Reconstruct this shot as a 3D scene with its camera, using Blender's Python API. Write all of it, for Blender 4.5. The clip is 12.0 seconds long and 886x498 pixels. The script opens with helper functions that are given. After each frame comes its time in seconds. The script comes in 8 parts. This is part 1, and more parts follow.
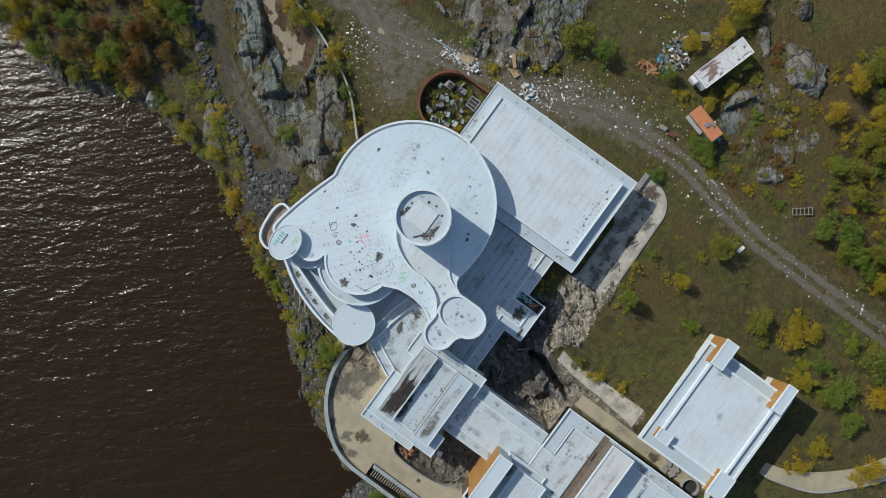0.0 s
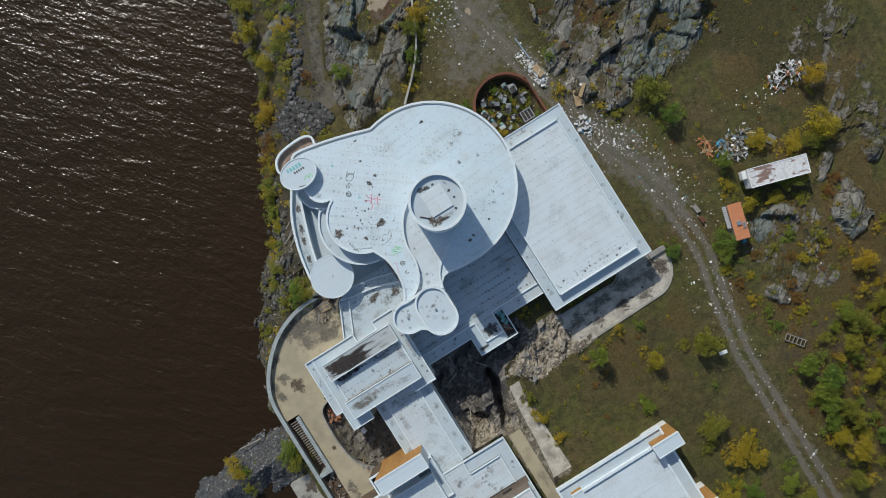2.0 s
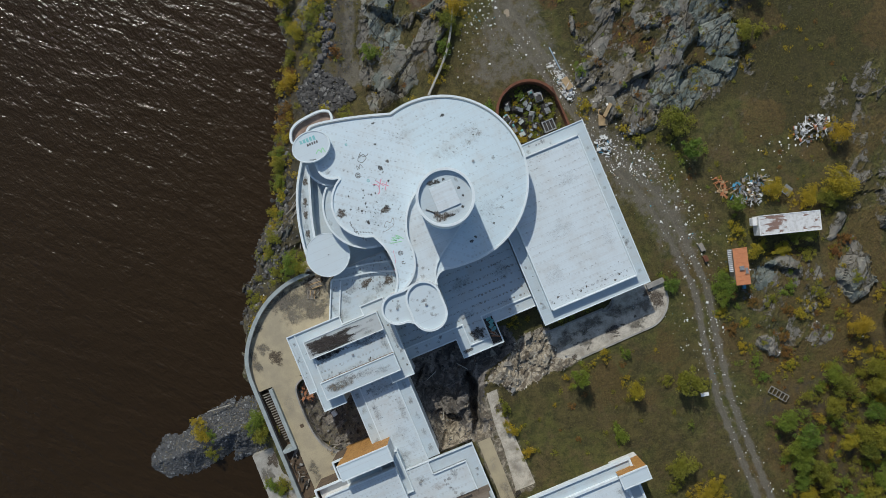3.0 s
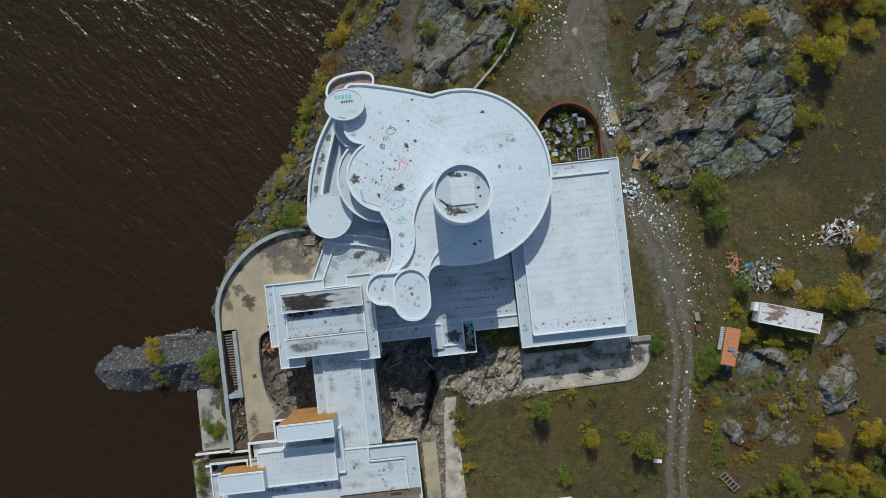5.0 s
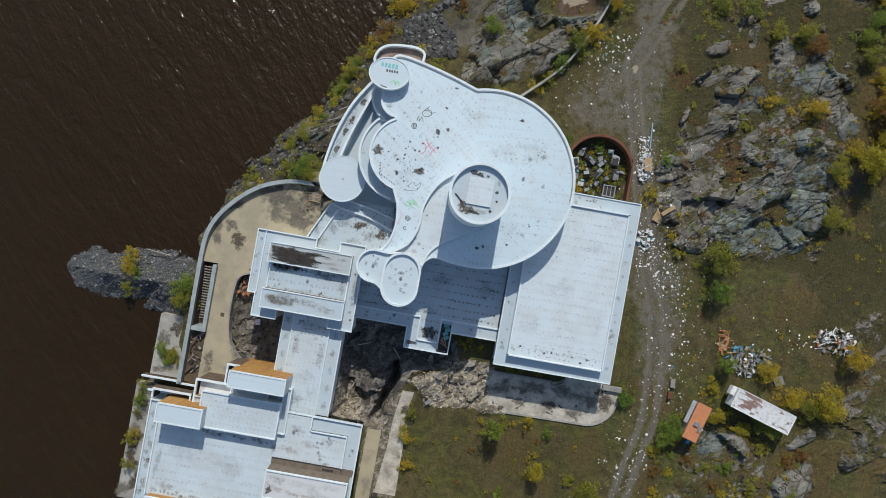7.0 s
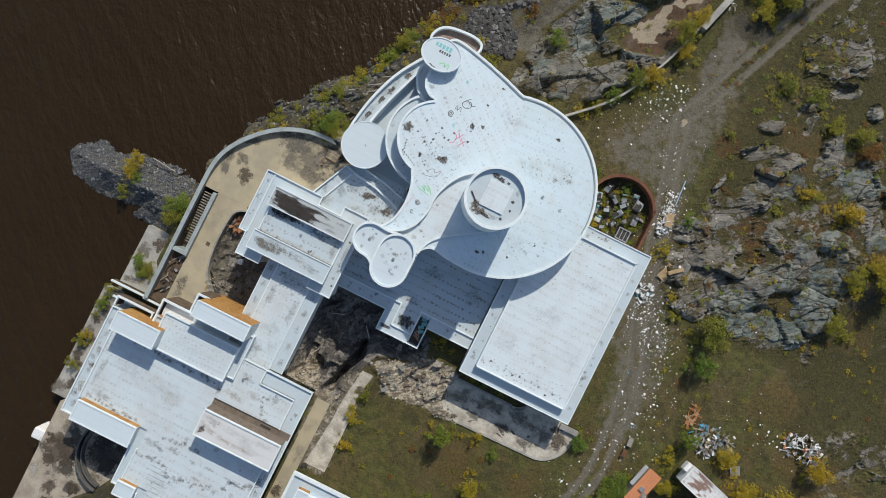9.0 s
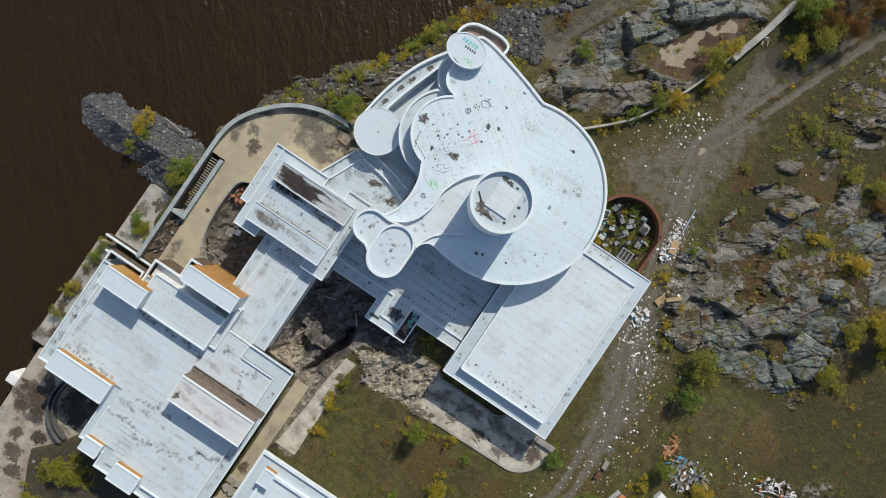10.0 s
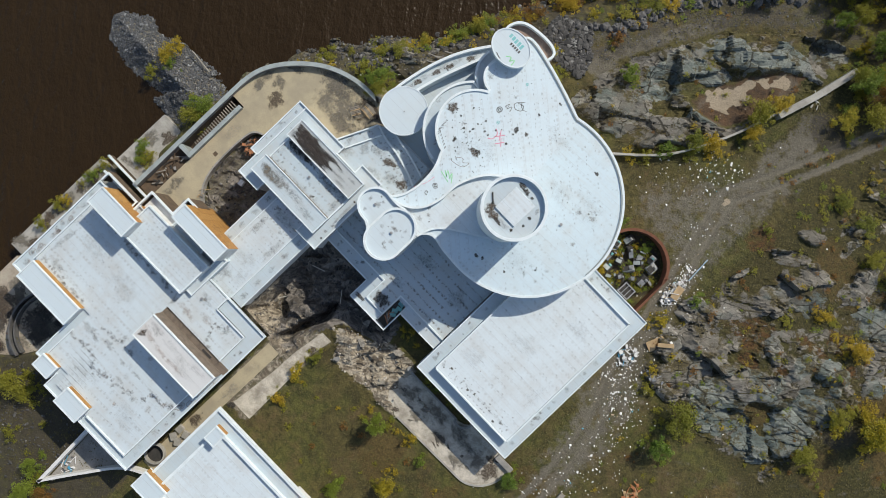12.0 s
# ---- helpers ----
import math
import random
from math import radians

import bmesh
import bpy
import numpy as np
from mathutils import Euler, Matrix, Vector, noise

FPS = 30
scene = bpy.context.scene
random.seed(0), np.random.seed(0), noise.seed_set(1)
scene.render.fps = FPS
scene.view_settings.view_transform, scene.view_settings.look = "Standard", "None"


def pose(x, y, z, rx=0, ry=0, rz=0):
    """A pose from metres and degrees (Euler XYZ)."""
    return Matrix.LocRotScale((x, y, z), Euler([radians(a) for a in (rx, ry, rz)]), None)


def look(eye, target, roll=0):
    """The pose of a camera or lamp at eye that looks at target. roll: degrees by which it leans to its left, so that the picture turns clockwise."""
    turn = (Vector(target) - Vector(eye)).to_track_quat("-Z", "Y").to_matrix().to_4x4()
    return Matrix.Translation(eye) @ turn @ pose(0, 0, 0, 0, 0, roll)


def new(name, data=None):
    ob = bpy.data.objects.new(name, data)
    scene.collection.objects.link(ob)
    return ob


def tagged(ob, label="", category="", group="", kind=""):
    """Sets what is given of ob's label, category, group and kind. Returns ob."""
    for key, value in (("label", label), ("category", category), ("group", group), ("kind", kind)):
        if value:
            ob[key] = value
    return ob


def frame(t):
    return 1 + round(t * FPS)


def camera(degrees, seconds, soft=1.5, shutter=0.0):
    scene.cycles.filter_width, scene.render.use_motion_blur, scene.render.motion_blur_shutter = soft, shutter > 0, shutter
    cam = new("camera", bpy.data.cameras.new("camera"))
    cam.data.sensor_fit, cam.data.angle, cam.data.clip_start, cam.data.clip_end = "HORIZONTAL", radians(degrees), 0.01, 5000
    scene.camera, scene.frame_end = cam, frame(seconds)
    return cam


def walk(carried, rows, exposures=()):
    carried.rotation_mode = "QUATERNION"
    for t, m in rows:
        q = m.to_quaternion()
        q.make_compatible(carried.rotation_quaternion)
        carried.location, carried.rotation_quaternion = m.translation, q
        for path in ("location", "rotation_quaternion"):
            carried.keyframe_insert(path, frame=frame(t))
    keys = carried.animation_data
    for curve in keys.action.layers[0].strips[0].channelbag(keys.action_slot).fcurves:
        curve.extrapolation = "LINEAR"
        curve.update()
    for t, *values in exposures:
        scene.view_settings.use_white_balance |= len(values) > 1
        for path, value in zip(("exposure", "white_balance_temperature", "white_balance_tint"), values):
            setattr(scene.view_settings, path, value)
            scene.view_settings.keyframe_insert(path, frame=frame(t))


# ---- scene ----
import functools

cam = camera(66.00, 12.0, soft=0.6)
EXPOSURES = [(0.0, 0.0, 6550, 6), (1.5, -0.02, 6550, 6), (3.5, -0.11, 6550, 6), (5.5, 0.0, 6450, 6), (7.0, 0.09, 6550, 7), (9.0, 0.19, 6800, 8), (12.0, 0.28, 6950, 8)]
PATH = [
    (0, -1.669, -5.435, 93.832, 0.581, 0.653, -53.976),
    (0.5, -1.718, -5.467, 93.691, 0.483, 0.602, -48.278),
    (1, -1.785, -5.511, 93.462, 0.393, 0.543, -42.698),
    (1.5, -1.863, -5.569, 93.145, 0.311, 0.474, -37.277),
    (2, -1.963, -5.633, 92.761, 0.237, 0.395, -32.113),
    (2.5, -2.085, -5.674, 92.334, 0.174, 0.307, -27.287),
    (3, -2.233, -5.694, 91.886, 0.119, 0.210, -22.772),
    (3.5, -2.406, -5.715, 91.422, 0.074, 0.108, -18.485),
    (4.2, -2.676, -5.807, 90.761, 0.025, -0.041, -12.737),
    (4.9, -2.954, -5.987, 90.099, -0.009, -0.186, -7.120),
    (5.5, -3.170, -6.191, 89.541, -0.026, -0.294, -2.296),
    (6, -3.305, -6.379, 89.087, -0.032, -0.366, 1.781),
    (6.5, -3.358, -6.574, 88.647, -0.032, -0.418, 5.913),
    (7, -3.344, -6.771, 88.201, -0.027, -0.444, 10.081),
    (7.7, -3.232, -7.063, 87.537, -0.017, -0.437, 15.939),
    (8.4, -3.037, -7.340, 86.827, -0.008, -0.385, 21.730),
    (9, -2.825, -7.527, 86.196, -0.005, -0.317, 26.545),
    (9.5, -2.631, -7.635, 85.661, -0.007, -0.251, 30.381),
    (10, -2.433, -7.711, 85.113, -0.016, -0.183, 33.997),
    (10.5, -2.244, -7.775, 84.546, -0.030, -0.117, 37.336),
    (11, -2.080, -7.822, 83.940, -0.050, -0.054, 40.435),
    (11.5, -1.960, -7.865, 83.273, -0.075, 0.005, 43.395),
    (12, -1.886, -7.885, 82.543, -0.103, 0.062, 46.277),
]
walk(cam, [(t, pose(*row)) for t, *row in PATH], EXPOSURES)

# ---- light: clear noon sun from +y, blue sky ----
SUN_ELEVATION = 40.5
world = bpy.data.worlds.new("sky")
scene.world = world
world.use_nodes = True
wn = world.node_tree
sky = wn.nodes.new("ShaderNodeTexSky")
sky.sky_type, sky.sun_disc = "NISHITA", False
sky.sun_elevation, sky.sun_rotation = radians(SUN_ELEVATION), 0.0
wn.links.new(sky.outputs[0], wn.nodes["Background"].inputs[0])
wn.nodes["Background"].inputs[1].default_value = 0.105
sun_data = bpy.data.lights.new("sun", "SUN")
sun_data.energy, sun_data.angle, sun_data.color = 3.2, radians(0.5), (1.0, 0.95, 0.87)
sun = new("sun", sun_data)
sun.matrix_world = look((0, 60 * math.cos(radians(SUN_ELEVATION)), 60 * math.sin(radians(SUN_ELEVATION))), (0, 0, 0))


# ---- materials ----
class Nodes:
    """Short hand for building a node material."""

    def __init__(self, name, rough=0.8, metal=0.0):
        self.mat = bpy.data.materials.new(name)
        self.mat.use_nodes = True
        self.tree = self.mat.node_tree
        self.bsdf = self.tree.nodes["Principled BSDF"]
        self.bsdf.inputs["Roughness"].default_value = rough
        self.bsdf.inputs["Metallic"].default_value = metal
        self.where = self.tree.nodes.new("ShaderNodeNewGeometry").outputs["Position"]

    def put(self, socket, value):
        if hasattr(value, "is_output"):
            self.tree.links.new(value, socket)
        elif isinstance(value, (tuple, list)) and len(value) == 3 and socket.type == "RGBA":
            socket.default_value = (*value, 1.0)
        else:
            socket.default_value = value

    def math(self, op, a, b=0.0, c=0.0):
        n = self.tree.nodes.new("ShaderNodeMath")
        n.operation = op
        for s, v in zip(n.inputs, (a, b, c)):
            self.put(s, v)
        return n.outputs[0]

    def noise(self, scale, detail=4.0, rough=0.6, distort=0.0, at=None):
        n = self.tree.nodes.new("ShaderNodeTexNoise")
        n.inputs["Scale"].default_value, n.inputs["Detail"].default_value = scale, detail
        n.inputs["Roughness"].default_value, n.inputs["Distortion"].default_value = rough, distort
        self.tree.links.new(at or self.where, n.inputs["Vector"])
        return n.outputs["Fac"]

    def cells(self, scale, feature="F1", at=None, out="Distance", jitter=1.0):
        n = self.tree.nodes.new("ShaderNodeTexVoronoi")
        n.feature = feature
        n.inputs["Scale"].default_value = scale
        n.inputs["Randomness"].default_value = jitter
        self.tree.links.new(at or self.where, n.inputs["Vector"])
        return n.outputs[out]

    def mapped(self, scale=(1, 1, 1), turn=0.0, move=(0, 0, 0)):
        """Coordinates turned first, then stretched: x runs along the direction turn."""
        n = self.tree.nodes.new("ShaderNodeMapping")
        n.vector_type = "TEXTURE"
        n.inputs["Scale"].default_value = tuple(1.0 / v for v in scale)
        n.inputs["Rotation"].default_value = (0, 0, radians(turn))
        n.inputs["Location"].default_value = move
        self.tree.links.new(self.where, n.inputs["Vector"])
        return n.outputs[0]

    def step(self, v, low, high, a=0.0, b=1.0):
        n = self.tree.nodes.new("ShaderNodeMapRange")
        n.interpolation_type = "SMOOTHSTEP"
        for s, x in zip(n.inputs, (v, low, high, a, b)):
            self.put(s, x)
        return n.outputs[0]

    def mix(self, f, a, b, kind="MIX"):
        n = self.tree.nodes.new("ShaderNodeMix")
        n.data_type, n.blend_type = "RGBA", kind
        self.put(n.inputs[0], f), self.put(n.inputs[6], a), self.put(n.inputs[7], b)
        return n.outputs[2]

    def mask(self, name, channel):
        n = self.tree.nodes.new("ShaderNodeAttribute")
        n.attribute_name = name
        sep = self.tree.nodes.new("ShaderNodeSeparateColor")
        self.tree.links.new(n.outputs["Color"], sep.inputs[0])
        return sep.outputs[channel]

    def chance(self):
        return self.tree.nodes.new("ShaderNodeObjectInfo").outputs["Random"]

    def island(self):
        return self.tree.nodes.new("ShaderNodeNewGeometry").outputs["Random Per Island"]

    def colour(self, c):
        self.put(self.bsdf.inputs["Base Color"], c)
        return self

    def rough(self, r):
        self.put(self.bsdf.inputs["Roughness"], r)
        return self

    def bump(self, h, strength=0.3, distance=0.05):
        n = self.tree.nodes.new("ShaderNodeBump")
        n.inputs["Strength"].default_value, n.inputs["Distance"].default_value = strength, distance
        self.tree.links.new(h, n.inputs["Height"])
        self.tree.links.new(n.outputs[0], self.bsdf.inputs["Normal"])
        return self


def membrane(name, base=(0.645, 0.725, 0.775), turn=0.0, dots=1.0, dirt=0.5, warm=(0.44, 0.43, 0.41)):
    """White roofing membrane: lap lines, uneven rows of mould dots where fasteners sit, cloudy dirt."""
    n = Nodes(name, 0.55)
    at = n.mapped(turn=turn)
    sway = n.tree.nodes.new("ShaderNodeTexNoise")
    sway.inputs["Scale"].default_value, sway.inputs["Detail"].default_value = 1.3, 3.0
    n.tree.links.new(at, sway.inputs["Vector"])
    bend = n.tree.nodes.new("ShaderNodeVectorMath")
    bend.operation = "MULTIPLY_ADD"
    n.tree.links.new(sway.outputs["Color"], bend.inputs[0])
    bend.inputs[1].default_value = (0.55, 0.30, 0.0)
    n.tree.links.new(at, bend.inputs[2])
    sep = n.tree.nodes.new("ShaderNodeSeparateXYZ")
    n.tree.links.new(bend.outputs[0], sep.inputs[0])
    x, y = sep.outputs[0], sep.outputs[1]
    straight = n.tree.nodes.new("ShaderNodeSeparateXYZ")
    n.tree.links.new(at, straight.inputs[0])
    lap = n.math("ABSOLUTE", n.math("SUBTRACT", n.math("FRACT", n.math("DIVIDE", straight.outputs[1], 1.02)), 0.5))
    line = n.step(lap, 0.040, 0.0)
    dx = n.math("SUBTRACT", n.math("FRACT", n.math("DIVIDE", x, 0.52)), 0.5)
    dy = n.math("SUBTRACT", n.math("FRACT", n.math("DIVIDE", y, 1.02)), 0.5)
    dot = n.math("ADD", n.math("MULTIPLY", dx, dx), n.math("MULTIPLY", n.math("MULTIPLY", dy, dy), 4.5))
    single = n.step(n.noise(1.9, 2, at=n.mapped(turn=turn, move=(7, 3, 1))), 0.33, 0.60)
    dot = n.step(n.math("SUBTRACT", dot, n.math("MULTIPLY", single, 0.05)), 0.085, -0.01)
    patch = n.step(n.noise(0.18, 4, 0.6), 0.34, 0.62, 0.18, 1.0)
    cloud = n.step(n.noise(0.35, 7, 0.68), 0.38, 0.78)
    streak = n.step(n.noise(1.0, 5, 0.7, at=n.mapped((0.25, 3.0, 1), turn)), 0.48, 0.8)
    spot = n.math("MULTIPLY", n.step(n.noise(4.5, 7, 0.78), 0.60, 0.72), n.step(n.noise(0.4, 4), 0.46, 0.66))
    c = n.mix(n.math("MULTIPLY", cloud, dirt * 0.40), base, warm)
    c = n.mix(n.math("MULTIPLY", streak, dirt * 0.30), c, warm)
    c = n.mix(n.math("MULTIPLY", n.math("MULTIPLY", line, n.step(n.noise(0.5, 5, 0.7), 0.3, 0.65)), 0.34), c, (0.26, 0.28, 0.30))
    c = n.mix(n.math("MULTIPLY", n.math("MULTIPLY", dot, single), n.math("MULTIPLY", patch, 0.60 * dots)), c, (0.20, 0.20, 0.195))
    c = n.mix(n.math("MULTIPLY", spot, 0.55 * dirt), c, (0.16, 0.155, 0.15))
    grit = n.step(n.noise(14, 4, 0.7), 0.58, 0.72)
    c = n.mix(n.math("MULTIPLY", grit, 0.16 * dirt), c, (0.25, 0.25, 0.25))
    across = n.step(n.noise(1.0, 5, 0.7, at=n.mapped((3.0, 0.3, 1), turn)), 0.50, 0.8)
    c = n.mix(n.math("MULTIPLY", across, 0.20 * dirt), c, (0.40, 0.44, 0.47))
    n.colour(c).rough(n.step(cloud, 0, 1, 0.40, 0.56))
    n.bsdf.inputs["Specular IOR Level"].default_value = 0.75
    return n.bump(n.noise(1.4, 4), 0.25, 0.03).mat


def plain(name, base, other, scale=1.5, rough=0.8, amount=0.6, fine=12.0, bump=0.3, metal=0.0):
    """Two-tone surface with clouds at one scale and grain at another."""
    n = Nodes(name, rough, metal)
    c = n.mix(n.math("MULTIPLY", n.step(n.noise(scale, 5, 0.65), 0.35, 0.7), amount), base, other)
    c = n.mix(n.math("MULTIPLY", n.step(n.noise(fine, 3), 0.4, 0.7), amount * 0.5), c, other)
    return n.colour(c).bump(n.noise(fine, 4), bump, 0.03).mat


ROOF = membrane("white_roofing_membrane", base=(0.605, 0.685, 0.74), dots=0.38, dirt=1.15)
ROOF_CLEAN = membrane("clean_white_roofing", base=(0.545, 0.635, 0.695), dots=0.0, dirt=0.4)
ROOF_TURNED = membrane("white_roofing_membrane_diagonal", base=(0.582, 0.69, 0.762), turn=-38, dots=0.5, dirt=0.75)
ROOF_DOTTED = membrane("white_roofing_with_mould_dots", base=(0.455, 0.545, 0.61), dots=1.75, dirt=1.35)
ROOF_BAND = membrane("dirty_white_roof_edge", base=(0.47, 0.56, 0.62), dots=0.0, dirt=1.15)
TRIM = plain("white_painted_metal_trim", (0.69, 0.765, 0.81), (0.47, 0.51, 0.53), 1.2, 0.45, 0.35)
STUCCO = plain("white_stucco", (0.70, 0.71, 0.71), (0.45, 0.44, 0.42), 0.8, 0.9, 0.5)


# Slightly bluer, darker base: the round lobe's slope shading put into colour.
ROOF_FIELD = membrane("white_roofing_slope_tone", base=(0.558, 0.678, 0.752), turn=4, dots=0.45, dirt=0.95)
PINK_SLAB = membrane("pinkish_worn_roofing", base=(0.60, 0.61, 0.62), dots=0.0, dirt=0.8)
ROOF_WORN = membrane("worn_white_roofing", base=(0.545, 0.625, 0.68), dots=0.55, dirt=1.3)
SLOT_WOOD = plain("grey_brown_weathered_boards", (0.185, 0.150, 0.120), (0.105, 0.085, 0.070), 1.6, 0.9, 0.8, 9)
ROOF_BLACK = membrane("soot_washed_roofing", base=(0.42, 0.46, 0.48), dots=0.6, dirt=1.0)


def plywood():
    n = Nodes("weathered_plywood", 0.75)
    grain = n.noise(4, 6, 0.7, at=n.mapped((0.6, 6, 6)))
    c = n.mix(n.step(grain, 0.40, 0.62), (0.43, 0.215, 0.055), (0.20, 0.085, 0.022))
    c = n.mix(n.math("MULTIPLY", n.chance(), 0.45), c, (0.46, 0.29, 0.11))
    c = n.mix(n.math("MULTIPLY", n.step(n.noise(1.2, 5, 0.7), 0.5, 0.7), 0.6), c, (0.14, 0.075, 0.03))
    return n.colour(c).bump(grain, 0.3, 0.02).mat


PLYWOOD = plywood()
TERRACE = plain("sandy_concrete_paving", (0.43, 0.372, 0.256), (0.29, 0.258, 0.194), 0.35, 0.9, 0.8, 6)
CONCRETE = plain("grey_weathered_concrete", (0.34, 0.33, 0.31), (0.16, 0.155, 0.15), 0.35, 0.9, 0.8, 5)
WORN_PAVING = plain("pale_worn_paving", (0.56, 0.52, 0.45), (0.25, 0.225, 0.185), 0.7, 0.9, 0.9, 6)
COURT_FLOOR = plain("cream_worn_concrete", (0.42, 0.375, 0.305), (0.21, 0.165, 0.13), 0.45, 0.85, 0.8, 5)
PALE_CONCRETE = plain("pale_concrete_path", (0.40, 0.39, 0.36), (0.22, 0.21, 0.19), 0.4, 0.9, 0.8, 5)
WALL_GREEN = plain("grey_green_painted_wall_top", (0.33, 0.38, 0.39), (0.20, 0.22, 0.22), 0.8, 0.7, 0.6)
CORTEN = plain("rusty_brown_wall", (0.17, 0.065, 0.035), (0.09, 0.035, 0.02), 1.5, 0.85, 0.7)
WOOD_GREY = plain("weathered_grey_wood", (0.30, 0.28, 0.25), (0.16, 0.14, 0.12), 2.0, 0.85, 0.7)
WOOD_TAN = plain("fresh_tan_wood", (0.50, 0.36, 0.20), (0.32, 0.22, 0.12), 2.0, 0.8, 0.6)
WOOD_RED = plain("reddish_scrap_wood", (0.40, 0.18, 0.09), (0.22, 0.10, 0.055), 2.0, 0.85, 0.7)
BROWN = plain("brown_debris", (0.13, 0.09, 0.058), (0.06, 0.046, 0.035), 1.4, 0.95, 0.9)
STAIN = plain("grey_mould_stain", (0.30, 0.29, 0.28), (0.20, 0.19, 0.18), 2.5, 0.9, 0.8)
DARK = plain("dark_interior", (0.03, 0.03, 0.03), (0.06, 0.055, 0.05), 1.0, 0.9)
TURQUOISE = plain("turquoise_broken_panel", (0.15, 0.42, 0.42), (0.08, 0.22, 0.24), 2.0, 0.5)
WHITE_SCRAP = plain("white_scrap", (0.78, 0.79, 0.80), (0.55, 0.55, 0.54), 3.0, 0.7, 0.5)
BLUE_SCRAP = plain("blue_plastic", (0.06, 0.30, 0.48), (0.04, 0.18, 0.30), 3.0, 0.5)
ORANGE_SCRAP = plain("orange_insulation_foam", (0.55, 0.22, 0.10), (0.38, 0.14, 0.06), 3.0, 0.8)
GREY_METAL = plain("dull_grey_metal", (0.36, 0.38, 0.40), (0.20, 0.20, 0.20), 2.5, 0.5, 0.7, metal=0.4)
ORANGE_ROOF = plain("orange_painted_sheet_roof", (0.58, 0.24, 0.11), (0.45, 0.17, 0.08), 1.5, 0.6, 0.6)
PINK_PAINT = plain("pink_spray_paint", (0.70, 0.22, 0.34), (0.65, 0.40, 0.45), 2.0)
GREEN_PAINT = plain("green_spray_paint", (0.22, 0.62, 0.30), (0.45, 0.62, 0.48), 2.0)
TEAL_PAINT = plain("teal_spray_paint", (0.15, 0.48, 0.50), (0.35, 0.52, 0.55), 2.0)
BLACK_PAINT = plain("black_spray_paint", (0.06, 0.06, 0.065), (0.18, 0.18, 0.18), 2.0)
BOULDER = plain("dark_grey_boulder", (0.125, 0.122, 0.122), (0.060, 0.059, 0.060), 0.9, 0.9, 0.9, 5)
PALE_BOULDER = plain("pale_grey_stone", (0.36, 0.34, 0.30), (0.24, 0.22, 0.19), 0.9, 0.9, 0.9, 5)
BARK = plain("brown_bark", (0.10, 0.075, 0.05), (0.06, 0.045, 0.03), 4.0, 0.95)


def film_mat(name, a, b, strength=0.9, scale=2.2, turn=0.0, stretch=(1, 1, 1), soft=0.9):
    """A stain that thins out unevenly towards its rim."""
    n = Nodes(name, 0.85)
    inner = n.tree.nodes.new("ShaderNodeAttribute")
    inner.attribute_name = "fade"
    wave = n.noise(scale, 7, 0.72, 0.3, n.mapped(stretch, turn))
    full = n.step(n.math("ADD", n.math("MULTIPLY", inner.outputs["Fac"], 1.0), n.math("MULTIPLY", n.math("SUBTRACT", wave, 0.5), 2.6)), 0.25, soft)
    mottle = n.step(n.noise(scale * 3.0, 5, 0.75), 0.30, 0.62, 0.35, 1.0)
    full = n.math("MULTIPLY", full, n.step(inner.outputs["Fac"], 0.0, 0.25))
    n.put(n.bsdf.inputs["Alpha"], n.math("MULTIPLY", n.math("MULTIPLY", full, mottle), strength))
    return n.colour(n.mix(n.noise(scale * 2.5, 4), a, b)).mat


SOOT_FILM = film_mat("dense_soot_film", (0.020, 0.017, 0.016), (0.062, 0.050, 0.045), 0.97, 2.0, 0, (0.42, 2.4, 1), 0.50)
BLACK_FILM = film_mat("black_mould_film", (0.022, 0.020, 0.018), (0.07, 0.062, 0.055), 0.95, 2.6, soft=0.7)
STROKE_FILM = film_mat("black_brushed_film", (0.018, 0.016, 0.015), (0.05, 0.045, 0.04), 0.95, 2.2, 0, (0.45, 2.6, 1), 0.65)
GREY_FILM = film_mat("grey_mould_film", (0.19, 0.18, 0.17), (0.28, 0.27, 0.255), 0.44, 2.4, soft=1.3)
DOT_FILM = film_mat("dark_dot_film", (0.12, 0.115, 0.11), (0.21, 0.20, 0.19), 0.62, 3.0, soft=1.0)
PALE_DOT_FILM = film_mat("pale_dot_film", (0.24, 0.235, 0.23), (0.34, 0.33, 0.32), 0.42, 3.0, soft=1.2)
VEIN_FILM = film_mat("grey_brown_tide_film", (0.20, 0.175, 0.155), (0.30, 0.275, 0.25), 0.52, 3.2, soft=1.1)
FAINT_FILM = film_mat("faint_grey_film", (0.24, 0.235, 0.23), (0.34, 0.33, 0.32), 0.26, 1.2, soft=1.7)
BROWN_FILM = film_mat("brown_dirt_film", (0.055, 0.042, 0.032), (0.11, 0.082, 0.058), 0.92, 2.4, soft=0.8)
DAMP_FILM = film_mat("grey_brown_damp_film", (0.125, 0.115, 0.098), (0.20, 0.18, 0.145), 0.88, 0.7, soft=1.05)
RUST_FILM = film_mat("rust_tinted_film", (0.42, 0.27, 0.19), (0.32, 0.20, 0.14), 0.40, 1.8, soft=1.4)
PALE_FILM = film_mat("pale_lime_film", (0.46, 0.44, 0.39), (0.38, 0.35, 0.30), 0.85, 1.2)


